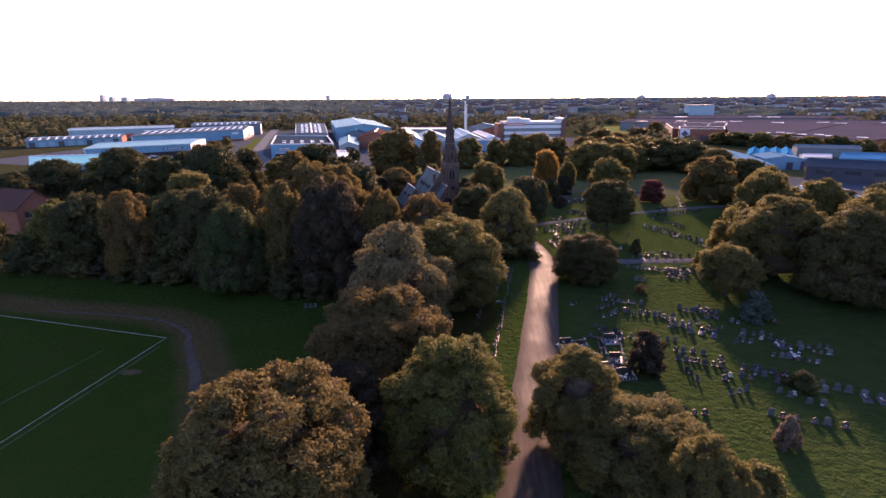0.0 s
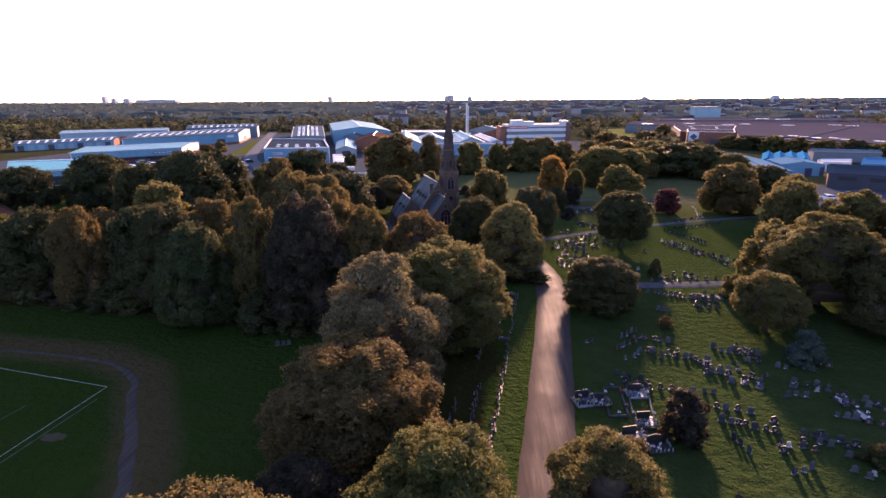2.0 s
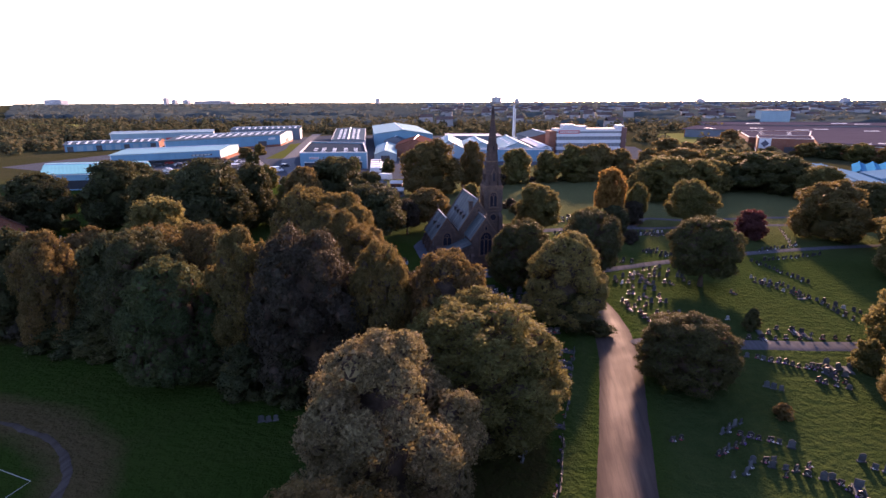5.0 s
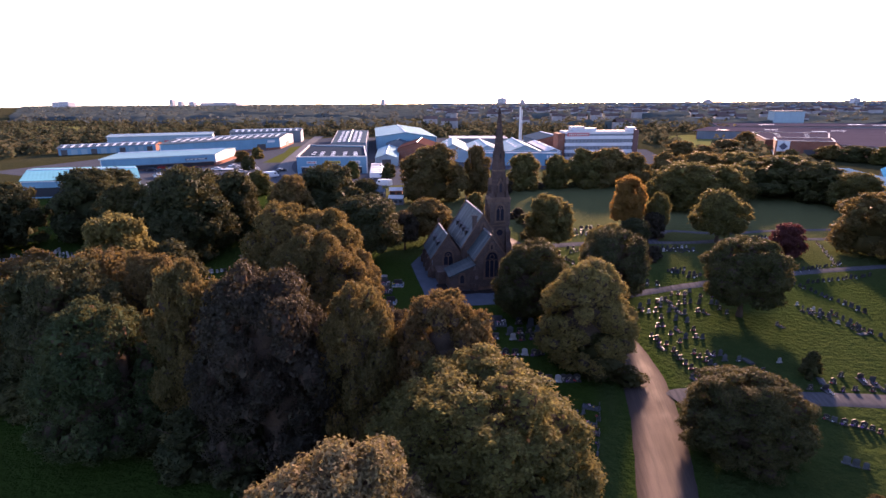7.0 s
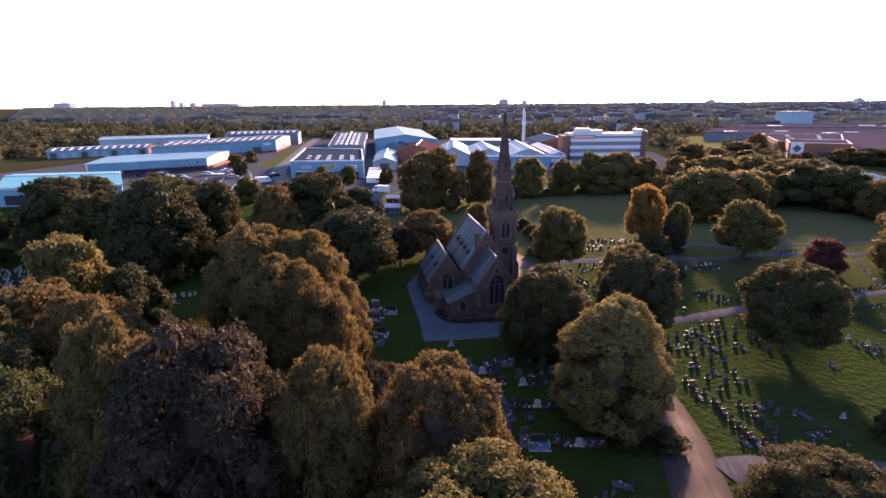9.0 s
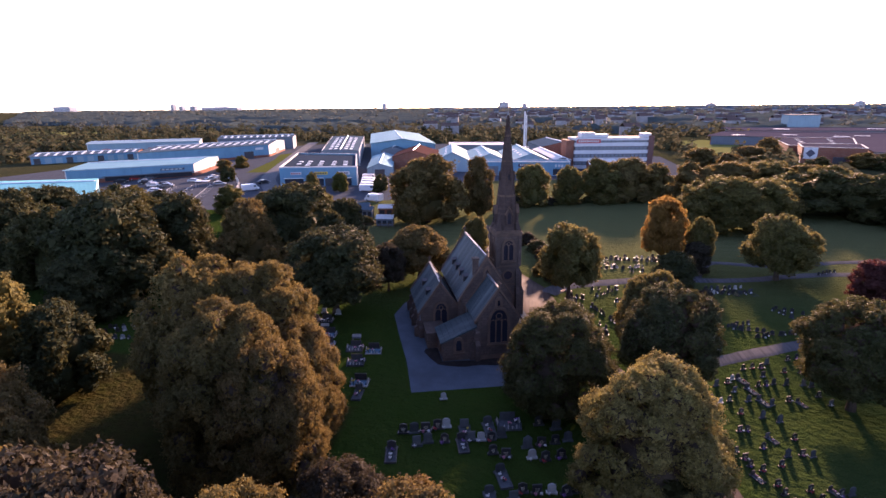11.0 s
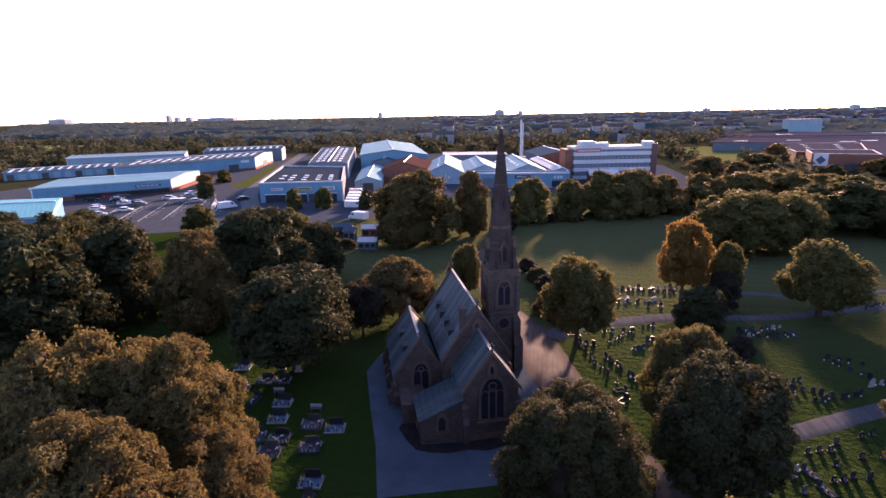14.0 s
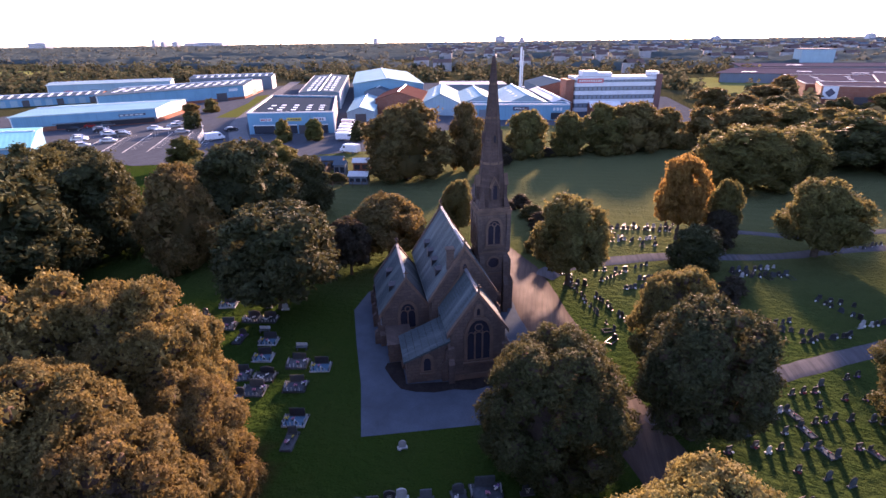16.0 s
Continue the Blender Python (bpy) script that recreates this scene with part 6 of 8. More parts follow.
# brick house by the western hedge
hs = thing("house", "small red-brick house with tiled roof by the wood", "house", m=pose(-88, 94.5, 0, 0, 0, 75))
part("wall", solid([(-4, -3, -0.2), (4, -3, -0.2), (4, -3, 5), (0, -3, 8), (-4, -3, 5)], (0, 9, 0)), BRICK, hs)
for s in (-1, 1):
    part("roof", solid([(0, -3.3, 8.05), (s * 4.4, -3.3, 4.75), (s * 4.4, -3.3, 4.95), (0, -3.3, 8.3)], (0, 9.6, 0)), bpy.data.materials["rusty_roof"], hs)
for x in (-2, 2):
    wnd = part("window", boxed(x - 0.6, -3.06, 3.1, x + 0.6, -2.98, 4.3), GLASS, hs)
    part("sill", boxed(x - 0.7, -3.14, 2.98, x + 0.7, -2.98, 3.1), CONCR, wnd)


# ---- vehicles ----
def car_master(paint, van=False):
    c = thing("van" if van else "car", "car", "car")
    h = 2.3 if van else 1.45
    l, w = (5.4, 2.0) if van else (4.4, 1.76)
    if van:
        side = [(-l / 2, 0.4), (l / 2 - 0.1, 0.4), (l / 2, 0.9), (l / 2 - 0.5, 1.2), (l / 2 - 1.3, h - 0.1), (-l / 2, h)]
    else:
        side = [(-l / 2, 0.35), (l / 2, 0.35), (l / 2, 0.68), (l / 2 - 0.9, 0.86), (l / 2 - 1.6, 1.38), (-l / 2 + 1.2, h), (-l / 2 + 0.3, 1.02), (-l / 2, 0.9)]
    bm = solid([(x, -w / 2, z) for x, z in side], (0, w, 0))
    bmesh.ops.bevel(bm, geom=bm.edges[:], offset=0.07, segments=1, affect="EDGES")
    part("body", bm, paint, c)
    if van:
        part("windscreen", solid([(l / 2 - 0.52, -w / 2 + 0.15, 1.25), (l / 2 - 0.52, w / 2 - 0.15, 1.25), (l / 2 - 1.24, w / 2 - 0.25, 2.08), (l / 2 - 1.24, -w / 2 + 0.25, 2.08)], (0.06, 0, 0.05)), GLASS, c)
        for s in (-1, 1):
            part("side_window", boxed(l / 2 - 1.9, s * w / 2 - 0.02, 1.3, l / 2 - 1.2, s * w / 2 + 0.02, 1.85), GLASS, c)
    else:
        for s in (-1, 1):
            part("side_window", solid([(l / 2 - 1.15, s * (w / 2 + 0.005), 0.92), (l / 2 - 1.65, s * (w / 2 + 0.005), 1.3), (-l / 2 + 1.15, s * (w / 2 + 0.005), 1.36), (-l / 2 + 0.6, s * (w / 2 + 0.005), 0.98)], (0, -s * 0.04, 0)), GLASS, c)
        part("windscreen", solid([(l / 2 - 0.93, -w / 2 + 0.12, 0.92), (l / 2 - 0.93, w / 2 - 0.12, 0.92), (l / 2 - 1.56, w / 2 - 0.2, 1.36), (l / 2 - 1.56, -w / 2 + 0.2, 1.36)], (0.04, 0, 0.04)), GLASS, c)
        part("rear_window", solid([(-l / 2 + 0.36, -w / 2 + 0.15, 1.06), (-l / 2 + 0.36, w / 2 - 0.15, 1.06), (-l / 2 + 1.1, w / 2 - 0.22, 1.42), (-l / 2 + 1.1, -w / 2 + 0.22, 1.42)], (-0.04, 0, 0.04)), GLASS, c)
    for sx_ in (-1, 1):
        for s in (-1, 1):
            x, y = sx_ * l * 0.31, s * (w / 2 - 0.08)
            wheel = part("wheel", tube(bmesh.new(), (x, y - 0.11, 0.32), (x, y + 0.11, 0.32), 0.32, 0.32, 14), RUBBER, c)
            part("rim", tube(bmesh.new(), (x, y - 0.12, 0.32), (x, y + 0.12, 0.32), 0.19, 0.19, 10), STEEL, wheel)
    for s in (-1, 1):
        part("headlight", boxed(l / 2 - 0.1, s * w * 0.34 - 0.16, 0.62, l / 2 + 0.02, s * w * 0.34 + 0.16, 0.76), ROOFLIGHT, c)
    return c


paints = ["white", "silver", "black", "blue", "red", "grey"]
car_src = [car_master(CARS[k]) for k in range(6)]
van_src = car_master(CARS[0], True)
for k, (x, y, a) in enumerate(((-150.2, 216.6, 28), (-135.5, 202.9, 28), (-132.6, 199.9, 28), (-124.4, 191.7, 28), (-141.3, 218.0, 28), (-138.4, 215.1, 28), (-130.9, 209.6, 28), (-133.6, 212.2, 28), (-144.0, 221.0, 28), (-122.0, 199.0, 28), (-128.3, 211.9, 28), (-125.4, 209.0, 28),
                                (-123.0, 232.3, 62), (-120.4, 226.4, 62), (-124.1, 221.7, 28), (-157.0, 219.4, 38), (-150.6, 224.4, 38), (-147.0, 227.4, 38))):
    i = (2, 1, 0, 1, 1, 2, 0, 1, 5, 0, 2, 5, 0, 1, 0, 2, 4, 5)[k]
    tagged(copy_thing(car_src[i], pose(x, y, 0.03, 0, 0, a)), paints[i] + " parked car in a marked bay", "car", "parked cars")
for k, (x, y, a) in enumerate(((-112, 226, 60), (-96, 221, 62), (-110, 216, 30), (-46, 300, 20), (-44, 306, 20), (-42, 298, 20), (-39, 290, 20), (-48, 312, 20), (-40, 283, 20), (-36, 277, 20), (91, 130, 10), (97, 131, 10), (103, 134, 10), (108, 133, 95), (95, 138, 10), (92, 146, 10), (99, 141, 90))):
    i = (0, 2, 1, 0, 1, 5, 3, 2, 0, 1, 0, 1, 2, 0, 3, 0, 1)[k]
    tagged(copy_thing(car_src[i], pose(x, y, 0.05, 0, 0, a)), paints[i] + " parked car on the estate yard", "car", "parked cars")
for k, (x, y) in enumerate(((-53.0, 209), (-54.6, 214.5), (-56.2, 220), (-58.0, 226), (-60.6, 234.5))):
    tagged(copy_thing(van_src, pose(x, y, 0.03, 0, 0, 8)), "white panel van in a row beside the trade counters", "van", "parked vans")
tagged(copy_thing(van_src, pose(-92, 205.5, 0.05, 0, 0, 55)), "white panel van on the estate road", "van", "parked vans")
tagged(copy_thing(van_src, pose(-45.8, 192.2, 0.03, 0, 0, 160)), "white panel van parked behind the allotment huts", "van", "parked vans")
for src in (*car_src, van_src):
    for o in (*src.children_recursive, src):
        bpy.data.objects.remove(o)
# car park lines
lines = thing("bay_marking", "white painted parking bay lines on asphalt", "bay marking")
for k in range(7):
    p = Vector((-130.0 + k * 5.6, 193 + k * 2.4, 0.034))
    d = Vector((0.42, -0.907, 0))
    s = Vector((0.907, 0.42, 0)) * 0.1
    ln = 16
    part("bay_line", solid([p - d * ln - s, p + d * ln - s, p + d * ln + s, p - d * ln + s], (0, 0, 0.014)), PAINT, lines)
    for j in range(9):
        q = p + d * (j * 3.0 - 13) + Vector((0.907, 0.42, 0)) * 1.2
        part("bay_line", solid([q - s * 11 - d * 0.08, q + s * 11 - d * 0.08, q + s * 11 + d * 0.08, q - s * 11 + d * 0.08], (0, 0, 0.012)), PAINT, lines)
# trolley shelter and fence
sh = thing("trolley_shelter", "small white-framed trolley shelter in the car park", "shelter", m=pose(-113, 211, 0.03, 0, 0, 15))
for x in (-2, 2):
    for y in (-1, 1):
        part("post", tube(bmesh.new(), (x, y, 0), (x, y, 2.1), 0.05, 0.05, 6), STEEL, sh)
part("roof", boxed(-2.2, -1.2, 2.1, 2.2, 1.2, 2.2), ROOFLIGHT, sh)
fn = thing("palisade_fence", "galvanised palisade fence along the estate road", "fence")
fl, fw = along([(-93, 199), (-100, 212), (-107, 222), (-114, 232)], 1.2)
for p, d in zip(fl, fw):
    part("post", boxed(p.x - 0.05, p.y - 0.05, 0, p.x + 0.05, p.y + 0.05, 2.2), STEEL, fn)
for a, b in zip(fl, fl[1:]):
    for z in (0.5, 1.2, 1.9):
        part("rail", tube(bmesh.new(), (a.x, a.y, z), (b.x, b.y, z), 0.06, 0.06, 4), STEEL, fn)
# allotment huts and containers by the lawn
for x, y, a, w, d, h, wm, rm, lab in ((-44.2, 175, 8, 7.0, 3.4, 2.6, WOODF, FADEDROOF, "long garden store with a pale weathered roof"), (-40.3, 170.6, 6, 3.0, 3.0, 2.6, GREYCLAD, FADEDROOF, "grey glass-fronted shed with panes"),
                                      (-36.8, 174.4, 10, 4.4, 3.6, 2.4, BRICK, WHITECLAD, "brick hut with white pitched roof"), (-45.4, 169.6, 0, 6.4, 3.4, 2.3, WOODF, DARKROOF, "dark timber hut behind the hedge"),
                                      (-33.8, 163.4, 6, 4.6, 3.0, 2.1, GREYCLAD, WHITECLAD, "open-fronted hut with curved white roof by the lawn")):
    w, d, h = w * 0.8, d * 0.8, h * 0.8
    hut = thing("hut", lab, "hut", "allotment huts", m=pose(x, y, 0, 0, 0, a))
    part("wall", boxed(-w / 2, -d / 2, -0.1, w / 2, d / 2, h), wm, hut)
    part("roof", solid([(-w / 2 - 0.2, -d / 2 - 0.2, h), (w / 2 + 0.2, -d / 2 - 0.2, h), (w / 2 + 0.2, 0, h + 0.7), (-w / 2 - 0.2, 0, h + 0.7)], (0, 0, 0.12)), rm, hut)
    part("roof", solid([(-w / 2 - 0.2, 0, h + 0.7), (w / 2 + 0.2, 0, h + 0.7), (w / 2 + 0.2, d / 2 + 0.2, h), (-w / 2 - 0.2, d / 2 + 0.2, h)], (0, 0, 0.12)), rm, hut)
    part("gable", solid([(-w / 2, -d / 2, h), (-w / 2, d / 2, h), (-w / 2, 0, h + 0.7)], (w, 0, 0)), wm, hut)
    n = max(2, int(w / 1.2))
    for k in range(n):
        part("window", boxed(-w / 2 + w * (k + 0.15) / n, -d / 2 - 0.04, 0.5, -w / 2 + w * (k + 0.85) / n, -d / 2 + 0.02, h - 0.4), GLASS, hut)
fn = thing("lawn_fence", "low timber post and rail fence by the huts", "fence")
fl, fw = along([(-51, 157), (-44.5, 158.5), (-38, 159.6), (-31, 160.6)], 1.8)
for p in fl:
    part("post", boxed(p.x - 0.06, p.y - 0.06, -0.1, p.x + 0.06, p.y + 0.06, 1.2), WOODF, fn)
for a, b in zip(fl, fl[1:]):
    for z in (0.6, 1.05):
        part("rail", tube(bmesh.new(), (a.x, a.y, z), (b.x, b.y, z), 0.045, 0.045, 4), WOODF, fn)

# ---- skyline ----
# skyline concrete with the distance haze put into its pale colour
HAZED = surface("hazed_concrete", (0.5, 0.52, 0.55), (0.42, 0.44, 0.48), 0.8, big=0.02, fine=0.2, bump=0)
for x, y, w, d, h, mt, lab in ((-3330, 3300, 300, 60, 86, HAZED, "far pale hospital block on the skyline"), (-2462, 3300, 50, 30, 112, HAZED, "far slender tower on the skyline"), (-2398, 3300, 60, 30, 76, HAZED, "far flats on the skyline"), (-2310, 3300, 84, 30, 70, HAZED, "far flats on the skyline"),
                                (-2230, 3500, 620, 60, 52, HAZED, "far long pale stadium-like shed"), (-966, 3300, 50, 30, 84, HAZED, "far slender tower on the horizon"), (-188, 2900, 110, 40, 84, HAZED, "far pale block of flats on the horizon"), (-80, 2950, 56, 30, 62, HAZED, "far pale tower block"),
                                (1500, 2900, 60, 40, 48, HAZED, "far block on the hazy skyline"), (900, 3100, 70, 40, 44, HAZED, "far block on the hazy skyline")):
    tb = thing("tower_block", lab, "tower block", "skyline blocks", m=pose(x, y, 0))
    w, h = w * 0.45, 12 + h * 0.36
    part("body", boxed(-w / 2, -d / 2, -1, w / 2, d / 2, h), mt, tb)
    part("plant_room", boxed(-w / 6, -d / 4, h, w / 6, d / 4, h + 4), mt, tb)
    for k in range(5):
        part("window_band", boxed(-w / 2 - 0.15, -d / 2 - 0.15, h * (0.2 + 0.15 * k), w / 2 + 0.15, -d / 2 + 0.2, h * (0.25 + 0.15 * k)), GLASS, tb)


def far_houses(name, seed, n, y0, y1, half, wall, roof, label):
    """Distant houses, too many to count: gabled boxes joined into walls and roofs."""
    rnd = np.random.default_rng(seed)
    root = thing(name, label, "houses", "", "stuff")
    wv, wf, rv, rf = [], [], [], []
    y = np.sqrt(rnd.uniform(y0 * y0, y1 * y1, n))
    x = rnd.uniform(-0.25, 1.0, n) * y * half
    for px, py in zip(x, y):
        if any(inside(np.array([[px, py]]), poly)[0] for poly in keep_out):
            continue
        w, d, h, r = rnd.uniform(4, 9), 4.0, rnd.uniform(6, 8) + py * 0.002, 3.0
        a = rnd.uniform(-0.5, 0.5)
        c, s = math.cos(a), math.sin(a)

        def T(u, v, z):
            return (px + u * c - v * s, py + u * s + v * c, z)
        o = len(wv)
        wv += [T(-w, -d, 0), T(w, -d, 0), T(w, d, 0), T(-w, d, 0), T(-w, -d, h), T(w, -d, h), T(w, d, h), T(-w, d, h)]
        wf += [(o, o + 1, o + 5, o + 4), (o + 1, o + 2, o + 6, o + 5), (o + 2, o + 3, o + 7, o + 6), (o + 3, o, o + 4, o + 7)]
        o = len(rv)
        rv += [T(-w - .3, -d - .3, h), T(w + .3, -d - .3, h), T(w + .3, 0, h + r), T(-w - .3, 0, h + r), T(w + .3, d + .3, h), T(-w - .3, d + .3, h)]
        rf += [(o, o + 1, o + 2, o + 3), (o + 3, o + 2, o + 4, o + 5)]
    for nm, v, f, mt in (("house_walls", wv, wf, wall), ("house_roofs", rv, rf, roof)):
        ob = new(nm, from_arrays(nm, np.array(v), np.array(f), mt))
        ob.parent = root
        ob["kind"] = "stuff"


# house walls duller than white render: haze put into the colour
DULLW = surface("haze_dulled_render", (0.36, 0.36, 0.36), (0.26, 0.25, 0.25), 0.9, big=0.01, fine=0.2, bump=0)
far_houses("far_houses", 3, 230, 520, 1500, 0.8, DULLW, surface("weathered_tiles", (0.15, 0.1, 0.085), (0.11, 0.085, 0.08), 0.9, big=0.02, fine=0.3, bump=0), "far pale houses with red-brown roofs among trees")
far_houses("far_houses", 4, 420, 1200, 3600, 0.8, DULLW, FADEDROOF, "distant suburb of pale houses towards the horizon")


# ---- graves ----
def stone_outline(w, h, top):
    if top == "round":
        return [(-w / 2, 0), (w / 2, 0), (w / 2, h - w * 0.35)] + [(w / 2 * math.cos(k * math.pi / 8), h - w * 0.35 + w * 0.35 * math.sin(k * math.pi / 8)) for k in range(1, 8)] + [(-w / 2, h - w * 0.35)]
    if top == "ogee":
        return [(-w / 2, 0), (w / 2, 0), (w / 2, h * 0.8), (w * 0.38, h * 0.86), (w * 0.2, h * 0.93), (0, h), (-w * 0.2, h * 0.93), (-w * 0.38, h * 0.86), (-w / 2, h * 0.8)]
    if top == "peak":
        return [(-w / 2, 0), (w / 2, 0), (w / 2, h * 0.74), (0, h), (-w / 2, h * 0.74)]
    return [(-w / 2, 0), (w / 2, 0), (w / 2, h), (-w / 2, h)]


def slab(w, h, t, top):
    bm = solid([(x, -t / 2, z + 0.12) for x, z in stone_outline(w, h, top)], (0, t, 0))
    bmesh.ops.bevel(bm, geom=[e for e in bm.edges if e.calc_length() > 0.15], offset=0.015, segments=1, affect="EDGES")
    return bm


def posy(parent, x, y, z, rnd, tall=0.28):
    """A bunch of flowers in a small pot."""
    pot = part("flower_pot", tube(bmesh.new(), (x, y, z), (x, y, z + 0.14), 0.07, 0.09, 7), GREYS, parent)
    bm = bmesh.new()
    for k in range(6):
        c = Vector((x + rnd.uniform(-0.13, 0.13), y + rnd.uniform(-0.13, 0.13), z + 0.14 + rnd.uniform(0.6, 1.0) * tall * 0.6))
        bmesh.ops.create_icosphere(bm, subdivisions=1, radius=rnd.uniform(0.05, 0.085), matrix=Matrix.Translation(c))
    part("bouquet", bm, BLOOMS[(0, 0, 0, 1, 2, 4, 0, 3)[rnd.randrange(8)]], pot)
    bm = bmesh.new()
    for k in range(5):
        tube(bm, (x, y, z + 0.1), (x + rnd.uniform(-0.1, 0.1), y + rnd.uniform(-0.1, 0.1), z + 0.14 + tall * 0.5), 0.02, 0.012, 4)
    part("foliage", bm, STEM, pot)


def headstone(seed, mt, top, w, h, flowers, label):
    rnd = random.Random(seed)
    g = thing("headstone", label, "headstone", "graves in rows")
    part("base", boxed(-w / 2 - 0.12, -0.17, -0.08, w / 2 + 0.12, 0.17, 0.13, 0.015), mt, g)
    part("tablet", slab(w, h, 0.11, top), mt, g)
    if mt is BLACKG:
        for k in range(4):
            ww = w * (0.5 - 0.07 * k)
            part("lettering", boxed(-ww / 2, -0.064, h * 0.62 - k * 0.11, ww / 2, -0.0555, h * 0.62 - k * 0.11 + 0.035), GILT, g)
    for k in range(flowers):
        posy(g, -w * 0.3 + k * w * 0.55, -0.32, 0.0, rnd)
    return g


def kerbed(seed, mt, fill, top, label, length=1.9, width=0.95, edge=None, pots=3, vases=0):
    rnd = random.Random(seed)
    g = thing("kerbed_grave", label, "kerbed grave", "graves in rows")
    part("base", boxed(-width / 2 - 0.05, -0.14, -0.08, width / 2 + 0.05, 0.16, 0.13, 0.015), mt, g)
    part("tablet", slab(min(width * 0.78, 1.3), 0.72, 0.1, top), mt, g)
    for nm, c in (("kerb", (-width / 2, -length, width * -0.5 + 0.1, -0.14)), ("kerb", (width / 2 - 0.1, -length, width / 2, -0.14)), ("kerb", (-width / 2 + 0.1, -length, width / 2 - 0.1, -length + 0.1))):
        part(nm, boxed(c[0], c[1], -0.06, c[2], c[3], 0.17, 0.012), edge or mt, g)
    part("gravel_bed", boxed(-width / 2 + 0.1, -length + 0.1, -0.05, width / 2 - 0.1, -0.14, 0.09), fill, g)
    for k in range(pots):
        posy(g, rnd.uniform(-0.5, 0.5) * (width - 0.5), -0.35 - rnd.uniform(0, 1) * (length - 0.7), 0.09, rnd)
    for k in range(vases):
        u = (k + 0.5) / vases
        x, y = ((u * 3 - 1.5) * (width - 0.1) if 1 / 3 < u < 2 / 3 else math.copysign(width / 2 - 0.05, u - 0.5)), (-length + 0.05 if 1 / 3 < u < 2 / 3 else -0.2 - (length - 0.35) * (3 * u if u < 0.5 else 3 - 3 * u))
        tall = rnd.uniform(0.24, 0.42)
        bm = tube(bmesh.new(), (x, y, 0.165), (x, y, 0.165 + tall * 0.6), 0.035, 0.06, 6)
        tube(bm, (x, y, 0.165 + tall * 0.6), (x, y, 0.165 + tall), 0.06, 0.03, 6)
        part("vase", bm, MARBLE if rnd.random() < 0.7 else GREYS, g, "small pale stone vase")
    return g


def cross(mt, label):
    g = thing("grave_cross", label, "grave cross", "graves in rows")
    part("base", box(boxed(-0.42, -0.3, -0.08, 0.42, 0.3, 0.18, 0.02), -0.28, -0.2, 0.18, 0.28, 0.2, 0.36), mt, g)
    part("shaft", boxed(-0.09, -0.07, 0.36, 0.09, 0.07, 1.45, 0.015), mt, g)
    part("arm", boxed(-0.34, -0.06, 0.98, 0.34, 0.06, 1.15, 0.015), mt, g)
    return g


def ledger(mt, label):
    g = thing("ledger_slab", label, "ledger slab", "graves in rows")
    part("slab", boxed(-0.45, -1.0, 0.1, 0.45, 1.0, 0.2, 0.02), mt, g)
    part("base", boxed(-0.52, -1.07, -0.06, 0.52, 1.07, 0.1, 0.015), GREYS, g)
    return g


kinds = {
    "black": [headstone(1, BLACKG, "ogee", 0.72, 0.82, 1, "polished black granite headstone with pale lettering and flowers"), headstone(2, BLACKG, "round", 0.68, 0.8, 0, "polished black granite headstone with rounded top"),
              headstone(3, BLACKG, "flat", 0.76, 0.72, 2, "black granite headstone with two flower pots"), headstone(4, BLACKG, "peak", 0.7, 0.86, 1, "peaked black granite headstone with flowers")],
    "grey": [headstone(5, GREYS, "round", 0.75, 1.0, 0, "weathered grey stone headstone with rounded top"), headstone(6, GREYS, "peak", 0.78, 1.15, 0, "tall weathered grey headstone with peaked top"),
             headstone(7, GREYS, "flat", 0.7, 0.8, 1, "lichened grey headstone with flowers"), headstone(8, GREYS, "ogee", 0.72, 0.9, 0, "old grey headstone with shaped top")],
    "pale": [headstone(9, MARBLE, "round", 0.66, 0.75, 1, "white marble headstone with flowers"), cross(GREYS, "weathered grey stone cross on a stepped base"), ledger(GREYS, "flat grey stone slab on a low base")],
    "kerb": [kerbed(11, BLACKG, CHIPS, "ogee", "black granite kerbed grave with pale chippings and flowers"), kerbed(12, GREYS, CHIPS, "round", "grey stone kerbed grave with pale blue chippings"),
             kerbed(13, GREYS, CHIPS, "flat", "grey stone kerbed grave with chippings and flowers")],
    "double": [kerbed(14, BLACKG, CHIPS, "ogee", "wide black granite kerbed grave with pale chippings and flowers", 1.4, 1.9, BLACKG, 3, 16), kerbed(15, GREYS, CHIPS, "flat", "wide grey kerbed family grave with chippings and flowers", 1.5, 2.0, GREYS, 3, 16),
               kerbed(16, BLACKG, BLUECHIPS, "flat", "wide white-edged family grave with blue-grey chippings", 1.4, 1.9, MARBLE, 3, 16)],
}
grave_rnd = random.Random(21)
laid = []
FAR_STONES = (BLACKG, GREYS, MARBLE, BLOOMS[0])
far_bm = bmesh.new()


